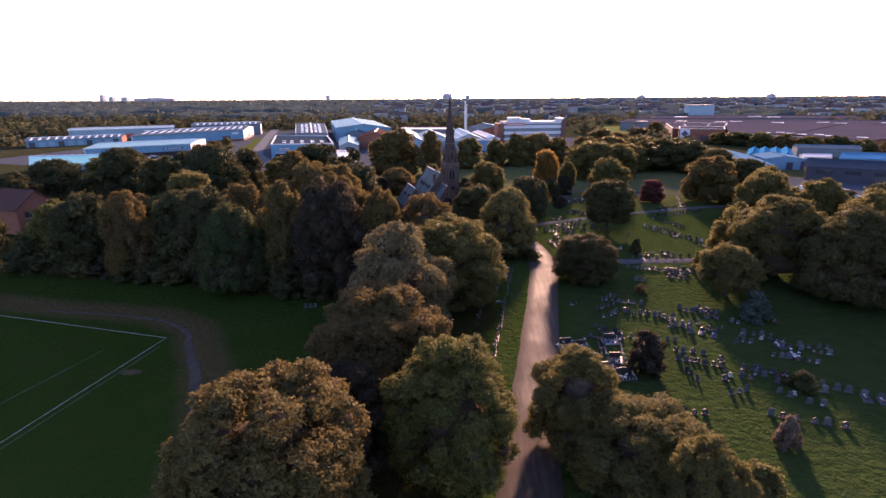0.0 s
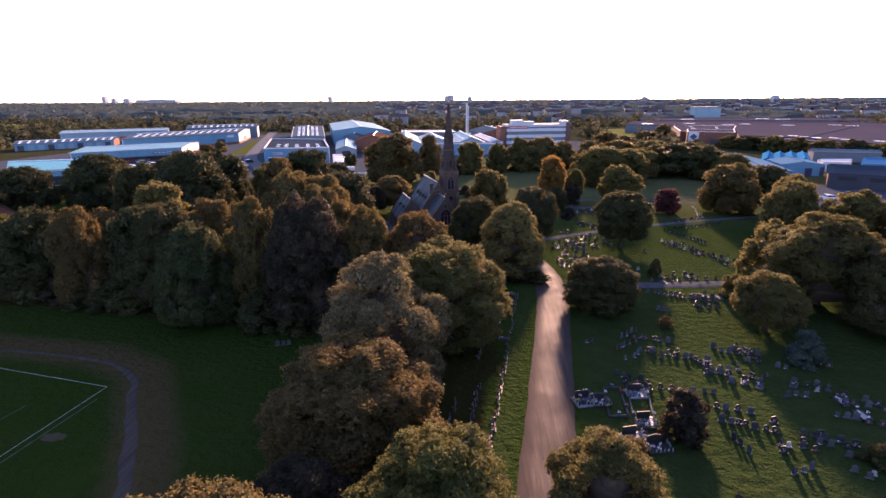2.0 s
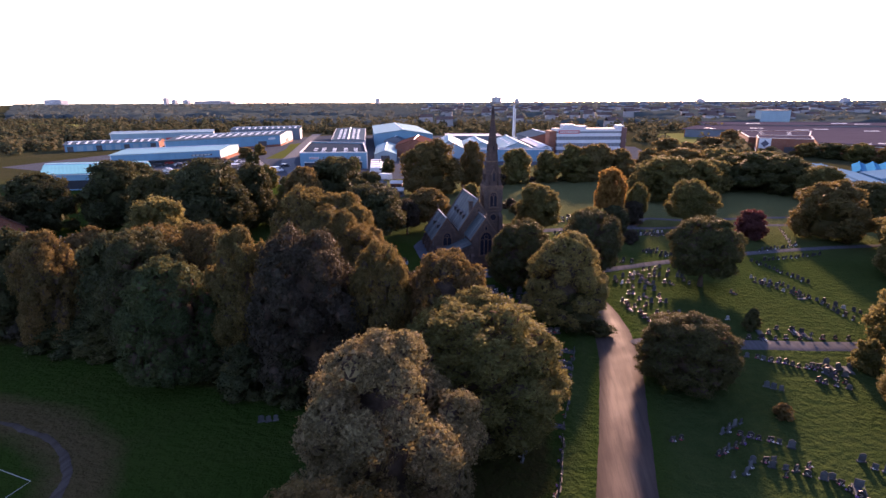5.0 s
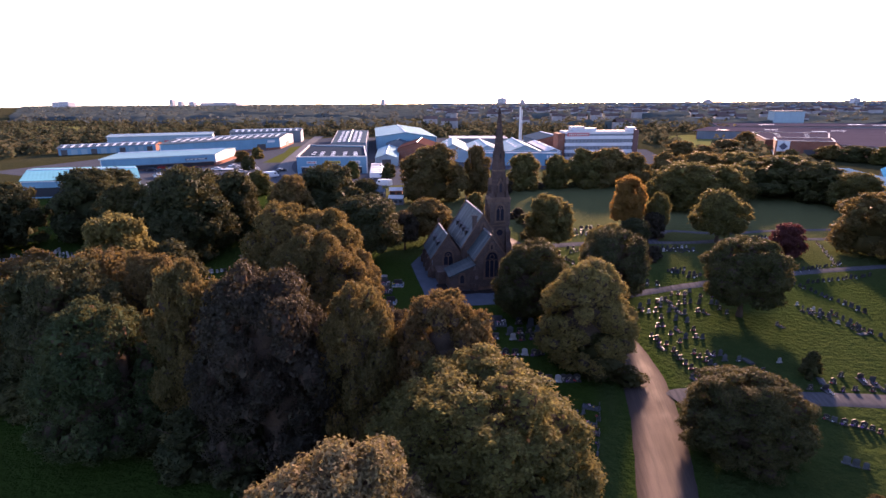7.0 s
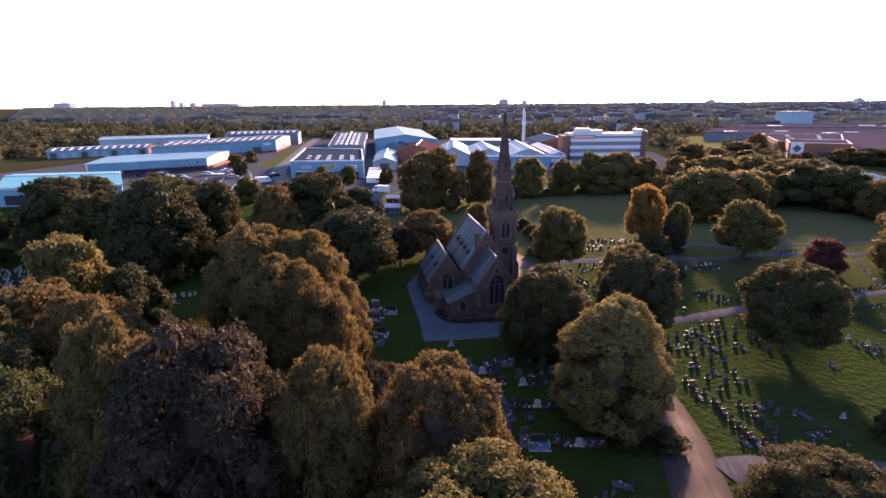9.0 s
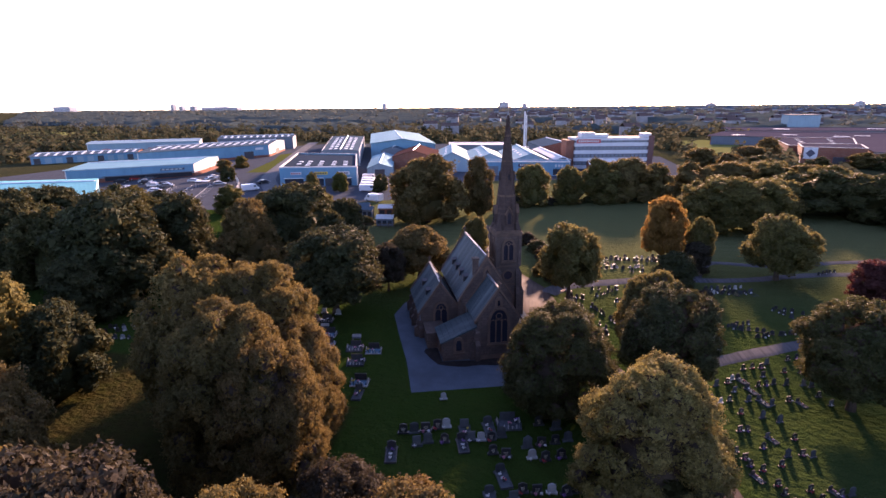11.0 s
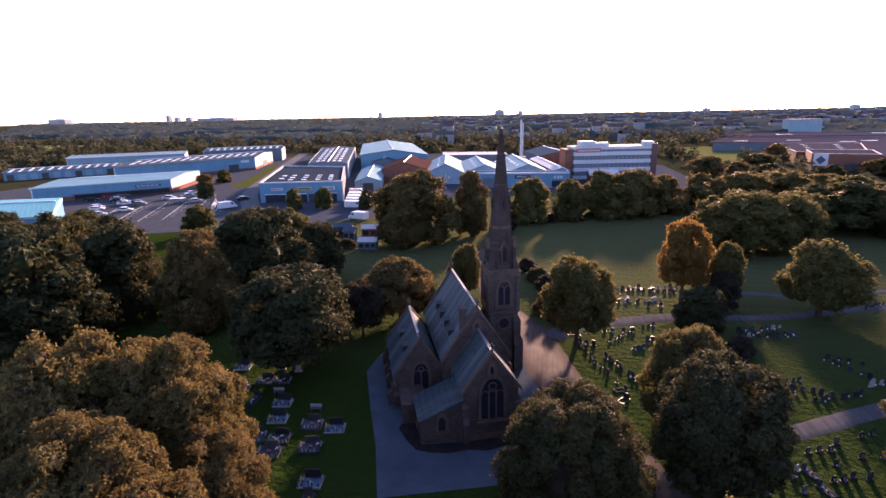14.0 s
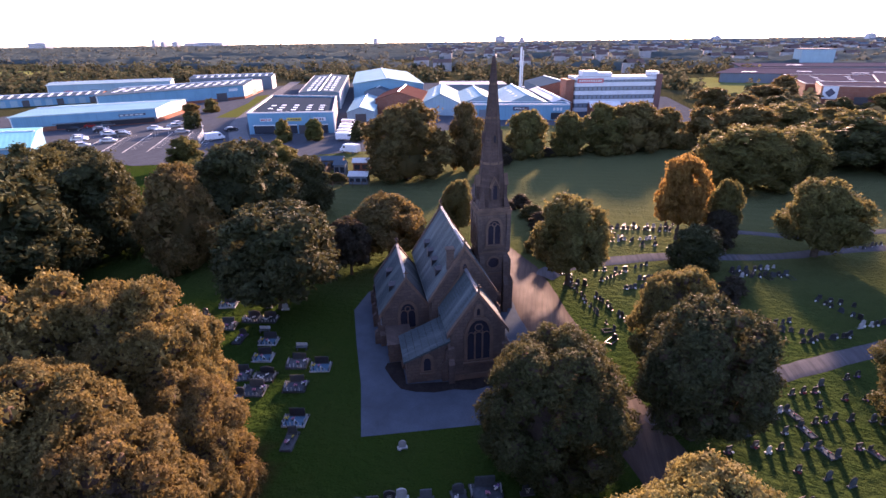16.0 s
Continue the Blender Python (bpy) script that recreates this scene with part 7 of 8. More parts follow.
def far_stone(x, y, ang, key, sc):
    """A headstone on its base with a spot of flowers, joined into the far plots."""
    m = pose(x, y, 0, grave_rnd.gauss(0, 2), grave_rnd.gauss(0, 2), ang) @ Matrix.Diagonal((sc, sc, sc, 1))
    start = len(far_bm.faces)
    w, h = grave_rnd.uniform(0.6, 0.8), grave_rnd.uniform(0.7, 1.0)
    place = [m @ Vector((px, -0.06, pz + 0.12)) for px, pz in stone_outline(w, h, ("round", "ogee", "peak", "flat")[grave_rnd.randrange(4)])]
    extrude(far_bm, place, m.to_3x3() @ Vector((0, 0.12, 0)))
    extrude(far_bm, [m @ Vector(c) for c in ((-w / 2 - 0.1, -0.16, -0.08), (w / 2 + 0.1, -0.16, -0.08), (w / 2 + 0.1, -0.16, 0.125), (-w / 2 - 0.1, -0.16, 0.125))], m.to_3x3() @ Vector((0, 0.32, 0)))
    if key == "kerb":
        for c in ((-0.5, -1.9, -0.4, -0.16), (0.4, -1.9, 0.5, -0.16), (-0.4, -1.9, 0.4, -1.8)):
            extrude(far_bm, [m @ Vector(p) for p in ((c[0], c[1], -0.05), (c[2], c[1], -0.05), (c[2], c[1], 0.16), (c[0], c[1], 0.16))], m.to_3x3() @ Vector((0, c[3] - c[1], 0)))
    far_bm.faces.ensure_lookup_table()
    kind_i = {"black": 0, "grey": 1, "pale": 2, "kerb": grave_rnd.randrange(2)}[key]
    for f in far_bm.faces[start:]:
        f.material_index = kind_i
    if grave_rnd.random() < 0.5:
        start = len(far_bm.faces)
        extrude(far_bm, [m @ Vector((px, -0.45, pz)) for px, pz in ((-0.1, 0), (0.1, 0), (0.16, 0.2), (0, 0.34), (-0.15, 0.22))], m.to_3x3() @ Vector((0, 0.2, 0)))
        far_bm.faces.ensure_lookup_table()
        for f in far_bm.faces[start:]:
            f.material_index = 3


def grave_row(x0, y0, x1, y1, n, mix, back=False):
    """n graves along a line; mix: which kinds, one letter each (b, g, p, k)."""
    ang = math.degrees(math.atan2(y1 - y0, x1 - x0))
    if math.cos(radians(ang)) < 0:
        ang += 180
    if "k" not in mix and "d" not in mix and n > 1:
        n = round(n * 1.6)
    for k in range(n):
        t = (k + 0.5) / n
        key = {"b": "black", "g": "grey", "p": "pale", "k": "kerb", "d": "double"}[mix[grave_rnd.randrange(len(mix))]]
        pool = kinds[key]
        src = pool[grave_rnd.randrange(len(pool))]
        x, y = x0 + (x1 - x0) * t + grave_rnd.uniform(-0.16, 0.16), y0 + (y1 - y0) * t + grave_rnd.uniform(-0.16, 0.16)
        lean = grave_rnd.gauss(0, 2.2)
        sc = grave_rnd.uniform(0.8, 1.0) if key == "double" else grave_rnd.uniform(0.6, 0.76) if key == "kerb" else grave_rnd.uniform(0.48, 0.68)
        if any((x - px) ** 2 + (y - py) ** 2 < (1.7 if key == "double" or long == 2 else 0.6 if key == "kerb" or long else 0.25) for px, py, long in laid):
            continue
        laid.append((x, y, {"kerb": 1, "double": 2}.get(key, 0)))
        if key != "double" and (y > 108 or x > 42 or x < -40):
            far_stone(x, y, ang, key, sc)
            continue
        copy_thing(src, pose(x, y, 0, lean * 0.6, lean, ang + (180 if back else 0) + grave_rnd.gauss(0, 4)) @ Matrix.Diagonal((sc, sc, sc, 1)))


def set_grave(x, y, code, ang=12.0, sc=1.0):
    """One grave at its place; code: a letter for the kind and a number for which of that kind."""
    key = {"b": "black", "g": "grey", "p": "pale", "k": "kerb", "d": "double"}[code[0]]
    src = kinds[key][int(code[1])]
    laid.append((x, y, {"kerb": 1, "double": 2}.get(key, 0)))
    copy_thing(src, pose(x, y, 0, grave_rnd.gauss(0, 1.2), grave_rnd.gauss(0, 1.2), ang + grave_rnd.gauss(0, 3)) @ Matrix.Diagonal((sc, sc, sc, 1)))


# three rows before the chapel's east end
for x, y, code in ((-10.2, 88.6, "b1"), (-9.3, 88.8, "g3"), (-8.4, 89.2, "b2"), (-7.5, 89.7, "b0"), (-6.8, 90.0, "p0"), (-5.3, 90.2, "k2"), (-3.4, 91.0, "k1"), (-1.8, 91.8, "d1"), (0.9, 91.6, "b1"), (2.3, 91.2, "g0")):
    set_grave(x, y, code, 14)
for x, y, code in ((-6.6, 88.0, "b3"), (-5.3, 88.5, "k0"), (-4.5, 88.6, "g2"), (-3.7, 88.7, "p0"), (-2.9, 88.9, "b0"), (-2.1, 89.4, "g0"), (0.0, 88.4, "g1"), (1.1, 88.9, "b2"), (2.2, 89.3, "b1"), (3.2, 89.8, "g3")):
    set_grave(x, y, code, 14, 0.92)
for x, y, code in ((-10.6, 86.5, "k0"), (-8.7, 87.2, "g2"), (-7.9, 87.7, "g3"), (-2.6, 87.2, "b1"), (-1.6, 87.0, "b2"), (0.4, 87.2, "p0"), (1.4, 87.1, "b0"), (2.6, 87.6, "b3"), (-1.9, 85.2, "k1"), (4.0, 86.4, "g0")):
    set_grave(x, y, code, 14, 0.95)
for x, y, code in ((-2.5, 82.9, "k1"), (-0.2, 83.4, "b0"), (0.8, 83.5, "b2"), (1.8, 83.7, "p0"), (2.8, 83.7, "b3"), (3.5, 84.0, "b1"), (-0.8, 82.6, "k2"), (1.2, 81.5, "b1")):
    set_grave(x, y, code, 10, 0.9)
for x, y, code in ((-0.7, 80.0, "k1"), (0.8, 79.4, "k2"), (1.9, 78.7, "d2"), (3.4, 78.8, "b0"), (4.2, 78.6, "b2"), (5.1, 78.7, "p0"), (5.6, 78.8, "b1"), (6.2, 78.9, "b3"), (6.9, 79.1, "b0")):
    set_grave(x, y, code, 4, 0.9)
set_grave(-7.8, 94.2, "p0", 20, 0.8)
# wide family graves, set about with vases, west of the chapel
for x, y, code in ((-31.7, 112.4, "d2"), (-29.4, 108.2, "d1"), (-27.5, 109.9, "d0"), (-25.8, 110.1, "d0"), (-26.8, 106.4, "k0"), (-23.8, 106.2, "d2"), (-23.0, 103.6, "d2"), (-19.5, 103.2, "d1"), (-17.3, 103.0, "d2"), (-23.7, 100.8, "d1"), (-21.4, 100.9, "d0")):
    set_grave(x, y, code, 9, 0.92)
for x, y, code in ((-21.4, 99.1, "d1"), (-18.3, 100.1, "d1"), (-16.5, 96.2, "d2"), (-16.0, 94.3, "k2"), (-22.2, 97.9, "k1"), (-21.6, 96.6, "b1"), (-21.2, 95.4, "g2"), (-20.7, 94.2, "k2"), (-20.4, 93.0, "b2"), (-32.8, 109.5, "b1"), (-32.2, 107.9, "b2"), (-35.7, 109.4, "k0"), (-25.0, 111.8, "p0"), (-27.0, 112.0, "p0")):
    set_grave(x, y, code, 9, 0.92)
for x, y in ((-24.9, 107.1), (-20.0, 104.8)):
    b = thing("bench", "small pale stone memorial bench on the grass", "bench", "memorial benches", m=pose(x, y, 0, 0, 0, 9) @ Matrix.Diagonal((0.66, 0.75, 0.75, 1)))
    part("seat", boxed(-0.8, -0.22, 0.42, 0.8, 0.22, 0.5, 0.015), GREYS, b)
    part("backrest", boxed(-0.8, 0.2, 0.5, 0.8, 0.27, 0.92, 0.015), MARBLE, b)
    for q in (-0.65, 0.65):
        part("leg", boxed(q - 0.07, -0.2, -0.05, q + 0.07, 0.2, 0.42), GREYS, b)
# between the drive and the first path
for x, y, code in ((21.4, 104.6, "b1"), (22.4, 105.0, "b0"), (23.3, 105.2, "b2"), (24.2, 106.2, "g0"), (26.7, 107.4, "b1"), (27.8, 108.0, "b3"), (22.8, 103.4, "g2"), (25.2, 104.6, "b0"), (19.6, 102.3, "p0"), (20.2, 102.6, "k1"), (18.9, 101.5, "b2"), (17.7, 100.8, "g0")):
    set_grave(x, y, code, 24, 0.66)
for x, y, code in ((20.4, 100.8, "k1"), (21.6, 101.3, "b1"), (22.4, 101.6, "b3"), (23.2, 102.0, "g3"), (24.3, 102.0, "g0"), (14.4, 97.3, "b2"), (16.3, 99.2, "g1"), (16.4, 98.1, "b0"), (17.1, 97.7, "p0"), (19.0, 99.9, "g2"), (18.0, 98.1, "b1"), (19.7, 98.4, "g3"), (20.7, 98.8, "k1")):
    set_grave(x, y, code, 24, 0.66)
# the row beside the bend of the drive
for x, y, code in ((17.6, 87.1, "b0"), (17.7, 86.2, "b1"), (17.8, 85.3, "b2"), (18.1, 84.3, "b3"), (18.4, 83.4, "b0"), (18.6, 82.6, "b1"), (18.8, 82.1, "b2"), (19.0, 81.4, "k1"), (19.6, 81.5, "b0"), (20.5, 81.6, "b1"), (20.5, 80.9, "k1"), (18.0, 81.6, "k2")):
    set_grave(x, y, code, 24, 0.52 if code[0] == "k" else 0.64)
# the second row
for x, y, code in ((19.6, 86.9, "b0"), (19.9, 86.0, "b1"), (20.3, 85.3, "b2"), (20.6, 84.7, "g3"), (20.7, 83.7, "g0"), (21.2, 83.2, "g1"), (21.0, 87.2, "k0"), (21.5, 86.8, "b3"), (22.2, 86.9, "g0"), (22.3, 85.8, "g1"), (23.7, 86.0, "g2"), (24.6, 86.0, "p2"), (27.7, 86.3, "p0"), (23.6, 83.6, "k0"), (24.4, 83.8, "k1")):
    set_grave(x, y, code, 24, 0.52 if code[0] == "k" else 0.64)
# towards the path
for x, y, code in ((25.2, 83.9, "b2"), (23.5, 82.2, "b3"), (25.9, 82.2, "b0"), (16.0, 90.5, "b1"), (16.4, 89.8, "b2"), (16.5, 89.0, "b3"), (17.2, 88.6, "b0"), (16.3, 88.0, "k0"), (17.3, 93.5, "b2"), (17.9, 93.6, "b3"), (18.3, 96.2, "b0"), (19.9, 95.8, "g1"), (19.2, 93.0, "k2"), (18.3, 91.4, "b3"), (18.8, 89.4, "b0")):
    set_grave(x, y, code, 24, 0.52 if code[0] == "k" else 0.64)
# under the round tree
for x, y, code in ((19.7, 90.6, "g1"), (20.9, 91.0, "b2"), (21.6, 90.9, "g3"), (21.2, 93.0, "b0"), (21.1, 95.4, "g1"), (23.3, 99.0, "b2"), (24.0, 99.0, "k2"), (21.5, 98.0, "g0"), (26.3, 100.2, "b1"), (26.7, 98.9, "g2"), (36.7, 103.3, "p0"), (37.3, 101.7, "k1"), (31.5, 96.3, "k2"), (38.4, 101.2, "g2")):
    set_grave(x, y, code, 24, 0.52 if code[0] == "k" else 0.64)
# by the crossing path
for x, y, code in ((26.8, 104.8, "b3"), (25.9, 102.2, "g0"), (26.5, 102.0, "g1")):
    set_grave(x, y, code, 24, 0.52 if code[0] == "k" else 0.64)
# wide graves beside the drive
for x, y in ((12.6, 49.2), (13.9, 49.0), (17.6, 50.5), (17.3, 46.2), (15.4, 44.2), (17.0, 43.1)):
    grave_row(x - 0.5, y + 0.5, x + 0.5, y + 0.7, 1, "d")
# old family plots by the drive: a rectangle of low kerbs, with vases at the corners
def kerb_plot(corners, slab_of=None, label="low stone kerbs round an old grassed family plot"):
    g = thing("grave_plot", label, "grave plot", "kerbed plots by the drive")
    rnd = random.Random(int(corners[0][0] * 10))
    pts = [Vector((*p, 0)) for p in corners]
    for a, b in zip(pts, pts[1:] + pts[:1]):
        d = (b - a).normalized()
        w = Vector((-d.y, d.x, 0)) * 0.07
        bm = solid([a - w - d * 0.07 + Vector((0, 0, -0.06)), b - w + d * 0.07 + Vector((0, 0, -0.06)), b + w + d * 0.07 + Vector((0, 0, -0.06)), a + w - d * 0.07 + Vector((0, 0, -0.06))], (0, 0, 0.22))
        part("kerb", bm, GREYS, g)
        for k in range(max(1, int((b - a).length / 2.2))):
            q = a.lerp(b, (k + 0.5) / max(1, int((b - a).length / 2.2)))
            posy(g, q.x, q.y, 0.16, rnd, 0.3)
    if slab_of:
        c = sum(pts, Vector()) / 4
        part("slab", solid([c + (p - c) * 0.8 for p in pts], (0, 0, 0.1)), slab_of, g, "pale stone slab")
    return g


kerb_plot([(17.1, 52.0), (18.9, 52.1), (17.8, 45.6), (16.2, 45.5)])
kerb_plot([(14.9, 51.4), (16.4, 51.6), (16.0, 47.2), (14.4, 47.0)])
kerb_plot([(12.5, 50.4), (13.6, 50.5), (13.4, 48.8), (12.3, 48.7)], CHIPS, "wide kerbed grave with a pale slab beside the drive")
kerb_plot([(35.0, 49.2), (35.8, 49.2), (35.8, 47.8), (35.0, 47.8)], MARBLE, "white slab grave in the grass")
kerb_plot([(34.7, 51.2), (35.4, 51.2), (35.4, 50.0), (34.7, 50.0)], MARBLE, "white slab grave in the grass")
# plot east of the drive
for r in ((14.8, 60.6, 16.6, 61.0, 3, "bpk"), (20.4, 62.4, 24.1, 61.2, 4, "bg"), (19.9, 59.0, 26.9, 57.1, 7, "bgk"), (25.6, 55.2, 29.9, 53.2, 7, "bgk"), (16.4, 54.1, 21.1, 51.2, 6, "bbg"), (12.8, 49.4, 14.9, 49.7, 3, "k"),
          (17.0, 50.2, 18.9, 50.4, 2, "k"), (16.2, 45.7, 18.0, 45.8, 2, "k"), (14.9, 44.2, 17.0, 43.4, 2, "k"), (23.8, 49.0, 26.6, 48.2, 4, "bg"), (24.4, 46.9, 27.7, 45.4, 4, "bbg")):
    grave_row(*r)
for r in ((23.4, 45.1, 23.9, 42.7, 2, "gg"), (26.2, 44.0, 29.0, 43.8, 3, "bgp"), (29.0, 45.9, 32.3, 44.3, 5, "bg"), (25.5, 40.8, 27.6, 41.6, 2, "gp"), (29.9, 41.7, 31.6, 41.2, 2, "gp"), (32.6, 53.9, 38.2, 50.0, 8, "gbpk"),
          (30.8, 61.0, 31.7, 57.0, 4, "gb"), (34, 43, 39, 41, 5, "gbk"), (27, 38, 33, 36.5, 4, "gb"), (33, 48.5, 37, 47, 4, "gb"), (20.5, 38, 22.5, 37.5, 2, "gb")):
    grave_row(*r)
# beside the first path
for r in ((27.6, 80.9, 39.6, 82.6, 9, "bbpk"), (26.9, 76.3, 34.4, 73.6, 8, "bbg"), (36.0, 101.5, 46.5, 88.8, 10, "gbp"), (39.6, 101.7, 42.7, 88, 9, "gb"), (42.0, 112.7, 53.5, 118.0, 9, "gb"), (37.8, 102.3, 40.3, 94.6, 6, "gbp"),
          (40.0, 112.4, 44.0, 101.6, 8, "bg")):
    grave_row(*r)
for r in ((28.9, 83.0, 31.1, 82.6, 3, "bp"), (31.8, 84.2, 35.0, 83.8, 4, "bpk"),
          (18.7, 109.5, 20.8, 108.6, 2, "bk"), (25.1, 115.0, 29.1, 113.6, 3, "g"), (26.0, 127.3, 31.0, 128.8, 6, "bpk"), (43.7, 138.4, 47.9, 141.1, 5, "bg"), (55.1, 138.1, 50.8, 122.4, 12, "gbp")):
    grave_row(*r)
# lawn plots north-east of the chapel
for r in ((43.4, 118.5, 52.5, 124.1, 8, "gb"), (9.5, 142.1, 14.5, 137.2, 6, "bp"), (15.3, 144.0, 21.0, 143.9, 6, "bpk"), (11.7, 142.8, 22.2, 145.3, 10, "bpk"), (9.6, 136.6, 18.2, 139.0, 11, "bbp"), (8.2, 126.4, 12.3, 127.2, 5, "bk"),
          (5.2, 123.4, 7.3, 122.0, 3, "bk"), (7.7, 119.9, 10.3, 114.8, 7, "bbg"), (8.6, 117.6, 10.7, 113.9, 5, "bbp"), (24.2, 128.6, 30.6, 130.6, 7, "bpk"), (25.2, 127.1, 29.7, 127.9, 6, "bbp")):
    grave_row(*r)
for r in ((31.2, 122.8, 34.5, 121.0, 4, "bpk"), (25.6, 112.9, 30.9, 114.9, 8, "bg"), (19.5, 109.9, 21.0, 108.9, 2, "k"), (23.1, 115.6, 26.4, 116.8, 3, "g"),
          (8.3, 111.4, 9.0, 110.9, 1, "k"), (11.0, 122.0, 14.0, 122.8, 3, "bg"), (32.0, 116.5, 36.0, 118.0, 4, "bp"), (13, 124.6, 16.5, 125.5, 4, "bg")):
    grave_row(*r)
# west of the wood
for r in ((-51.4, 101.7, -46.5, 104.3, 5, "bp"),):
    grave_row(*r)
for r in ((-84.3, 98.9, -83.8, 110.8, 11, "bgp"),
          (-80.5, 96.6, -79.0, 106.4, 10, "gp"), (-77, 98, -75.5, 106, 8, "gp"), (5.6, 72.2, 7.2, 73.8, 2, "g"), (5.2, 64.0, 6.2, 68.0, 3, "b")):
    grave_row(*r)
# more stones of the east plot, scattered singly and in short rows
for r in ((26.0, 76.4, 28.2, 75.8, 2, "bg"), (31.9, 74.5, 33.7, 71.5, 4, "bbg"), (33.0, 76.1, 35.7, 75.1, 3, "bgk"), (19.0, 62.0, 21.3, 64.0, 3, "ggb"), (19.5, 58.8, 22.0, 59.3, 3, "bgp"), (21.8, 62.2, 24.3, 61.1, 3, "bg"), (21.8, 57.6, 24.2, 59.1, 3, "bbg"), (24.6, 58.0, 26.9, 57.3, 3, "bgk"), (25.2, 54.8, 28.9, 53.7, 4, "ggb"), (28.2, 55.7, 29.4, 55.6, 1, "bgp"), (30.0, 59.7, 32.5, 59.0, 3, "bg"),):
    grave_row(*r)
for r in ((29.0, 53.2, 31.0, 54.7, 3, "bbg"), (23.5, 49.0, 26.3, 47.9, 3, "bgk"), (23.2, 47.0, 24.7, 46.7, 2, "ggb"), (23.2, 45.1, 24.3, 44.5, 1, "bgp"), (25.5, 46.1, 27.2, 45.4, 2, "bg"), (27.0, 47.3, 28.2, 46.9, 1, "bbg"), (28.9, 45.9, 30.7, 45.4, 2, "bgk"), (28.1, 44.5, 32.9, 44.3, 5, "ggb"), (28.5, 43.8, 29.7, 43.3, 1, "bgp"), (23.0, 43.1, 24.1, 42.6, 1, "bg"), (25.9, 43.5, 26.6, 43.1, 1, "bbg"),):
    grave_row(*r)
for r in ((32.4, 53.9, 35.7, 52.8, 4, "bgk"), (30.6, 51.4, 32.8, 51.2, 2, "ggb"), (33.4, 52.2, 34.7, 52.0, 1, "bgp"), (34.8, 50.5, 37.0, 49.9, 2, "bg"), (36.3, 49.8, 39.3, 49.1, 3, "bbg"), (37.6, 50.9, 40.2, 50.1, 3, "bgk"), (30.4, 41.2, 31.3, 40.9, 1, "ggb"), (31.5, 40.1, 33.0, 39.6, 2, "bgp"), (32.3, 42.1, 34.4, 41.7, 2, "bg"), (30.3, 43.5, 31.3, 43.1, 1, "bbg"), (23.6, 59.3, 24.4, 58.3, 1, "bgk"),):
    grave_row(*r)
for r in ((36.0, 58.0, 38.2, 57.0, 3, "ggb"), (32.6, 56.5, 34.0, 55.8, 2, "bgp"), (17.8, 59.1, 20.7, 61.5, 4, "bg"), (18.2, 56.8, 20.2, 58.3, 3, "bbg"), (22.6, 61.8, 24.6, 61.2, 2, "bgk"), (22.6, 58.2, 24.4, 58.9, 2, "ggb"), (24.1, 57.7, 25.5, 57.2, 2, "bgp"), (25.0, 57.5, 26.1, 55.9, 2, "bg"), (25.9, 55.6, 28.0, 55.1, 2, "bbg"), (28.3, 59.5, 30.6, 59.1, 3, "bgk"), (30.2, 57.6, 31.8, 57.1, 2, "ggb"),):
    grave_row(*r)
for r in ((17.0, 52.9, 19.4, 51.5, 3, "bgp"), (20.7, 51.4, 22.2, 50.8, 2, "bg"), (29.0, 54.7, 29.8, 53.6, 1, "bbg"), (26.4, 53.4, 27.7, 53.0, 1, "bgk"), (25.6, 70.3, 27.1, 70.0, 2, "ggb"), (31.4, 75.1, 35.2, 74.8, 4, "bgp"), (30.8, 72.4, 33.4, 70.9, 3, "bg"), (22.5, 51.4, 25.2, 51.2, 3, "bbg"), (27.8, 60.2, 28.6, 60.2, 1, "bgk"),):
    grave_row(*r)
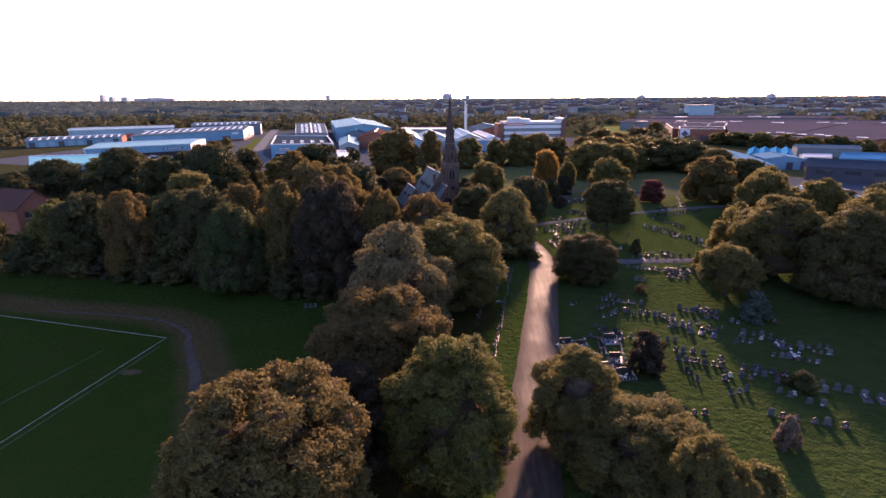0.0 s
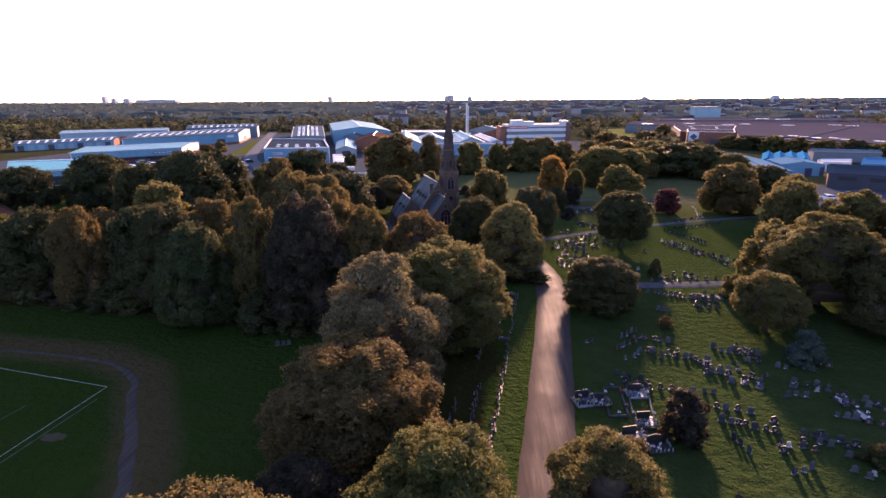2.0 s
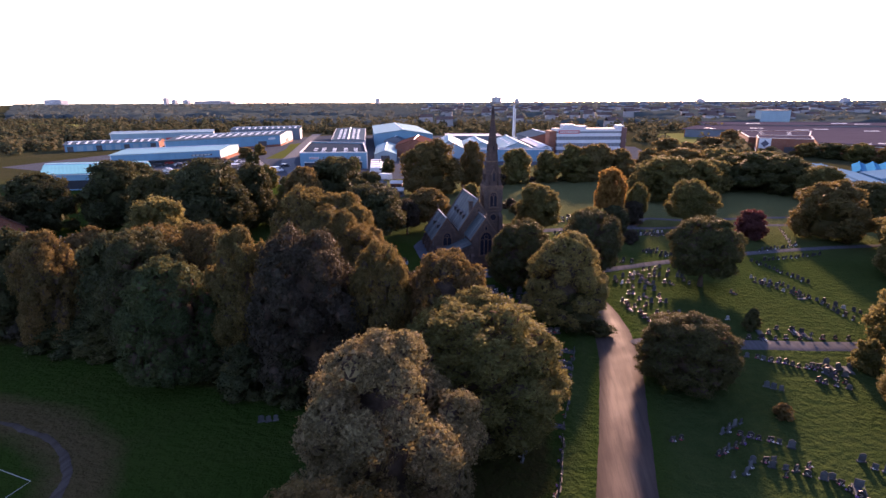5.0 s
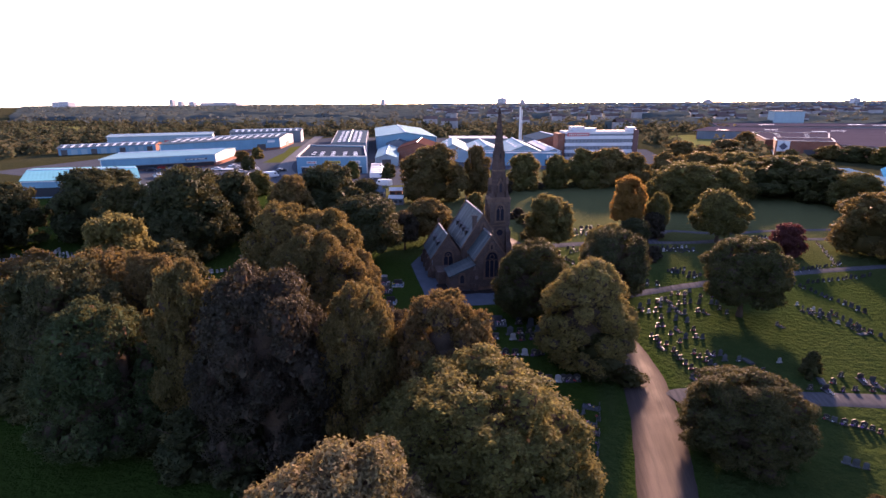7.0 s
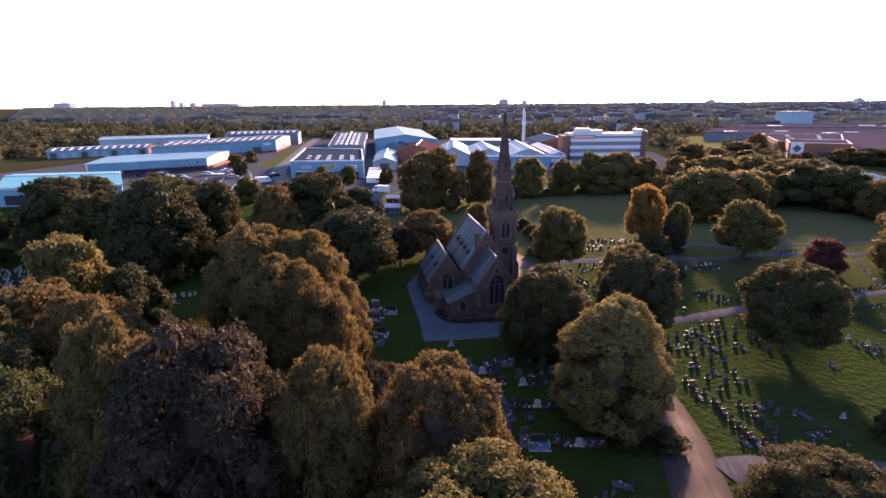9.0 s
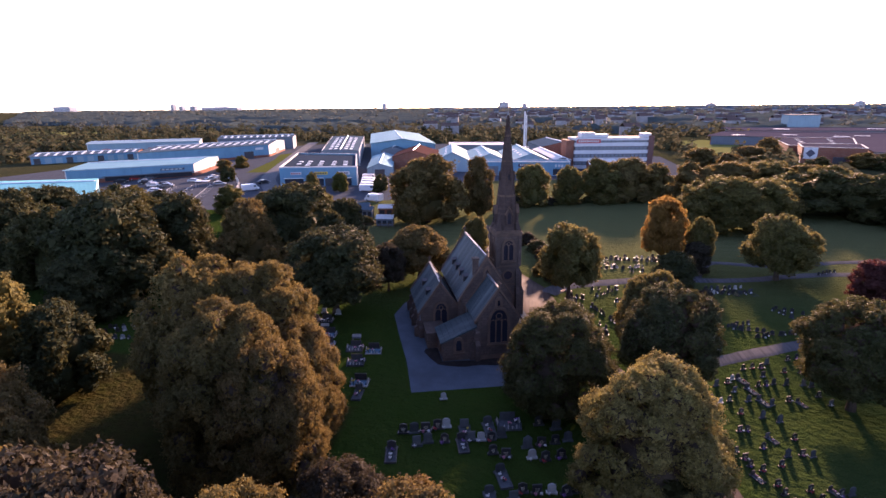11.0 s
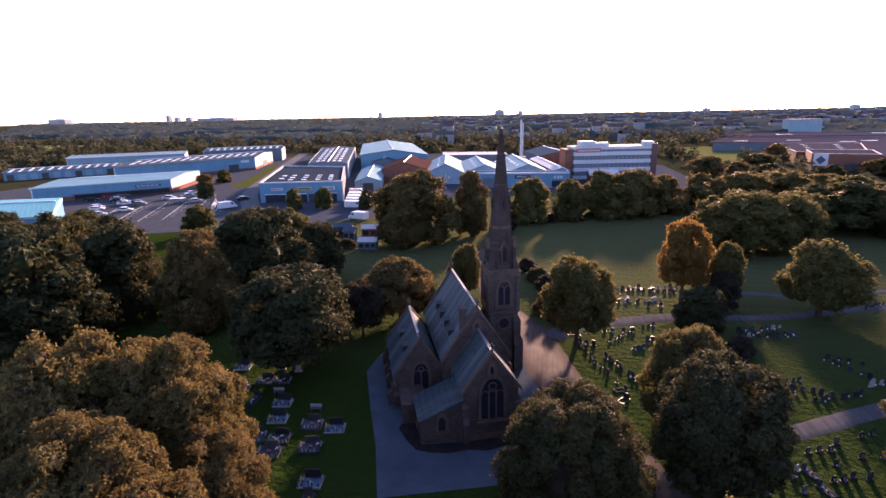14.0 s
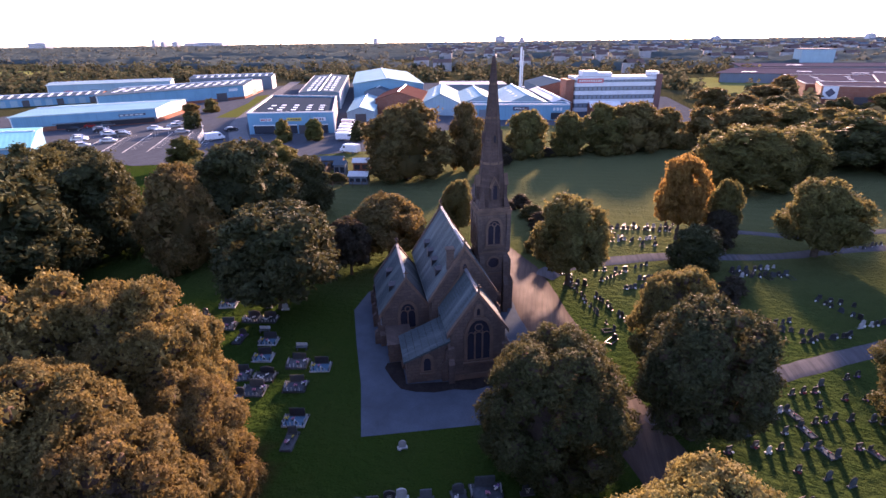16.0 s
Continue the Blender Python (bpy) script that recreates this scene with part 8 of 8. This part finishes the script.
# more rows along the paths
for r in ((12.1, 142.4, 21.8, 142.5, 8, "bg"), (12.0, 137.7, 19.8, 135.6, 5, "bk"), (4.8, 124.4, 7.7, 115.2, 7, "bg"), (7.0, 117.0, 9.2, 111.9, 4, "bk"), (24.2, 128.0, 30.3, 127.7, 5, "bg"), (26.6, 129.5, 31.4, 130.8, 3, "bk"), (30.9, 122.4, 33.5, 117.9, 4, "bg")):
    grave_row(*r)
for r in ((8.6, 123.4, 12.3, 127.1, 4, "bg"), (13.2, 128.1, 15.4, 129.3, 2, "bg"), (4.9, 127.8, 6.4, 120.2, 5, "bk"), (23.5, 115.9, 24.9, 114.5, 2, "bg")):
    grave_row(*r)
# row in the clearing, and the pale plot beyond the western wood
for r in ((-51.6, 103.2, -45.0, 104.6, 7, "bbp"), (-49.0, 100.6, -46.5, 101.0, 2, "gp"), (-52.0, 101.6, -51.0, 101.8, 1, "p")):
    grave_row(*r)
for k in range(6):
    grave_row(-93 + k * 1.2, 100.5 + k * 1.7, -78 + k * 0.6, 99.5 + k * 1.9, 9, "pppg")
# the close row beside the drive
for r in ((4.3, 41.0, 6.6, 59.8, 15, "gbb"), (6.7, 60.6, 8.5, 75.0, 12, "gbbk"), (2.7, 44.0, 3.6, 51.0, 5, "gb"), (0.8, 42.5, 1.6, 48.5, 4, "gb"), (3.2, 56.0, 4.6, 64.0, 5, "gb"), (-18.6, 57.6, -17.0, 58.4, 2, "g")):
    grave_row(*r, back=True)
far_me = bpy.data.meshes.new("far_headstones")
far_bm.to_mesh(far_me)
far_bm.free()
for mt in FAR_STONES:
    far_me.materials.append(mt)
tagged(new("far_headstones", far_me), "distant rows of dark and grey headstones on grass", "headstones", "", "stuff")
for pool in kinds.values():
    for src in pool:
        for o in (*src.children_recursive, src):
            bpy.data.objects.remove(o)

# posts along the drive
for x, y in ((7.5, 96.5), (5.4, 101.2), (9.8, 91.5)):
    b = thing("bollard", "dark slim post beside the cemetery drive", "post", "drive posts", m=pose(x, y, 0))
    part("shaft", tube(bmesh.new(), (0, 0, -0.1), (0, 0, 1.6), 0.06, 0.05, 8), DARKW, b)
    part("cap", tube(bmesh.new(), (0, 0, 1.6), (0, 0, 1.72), 0.08, 0.02, 8), DARKW, b)
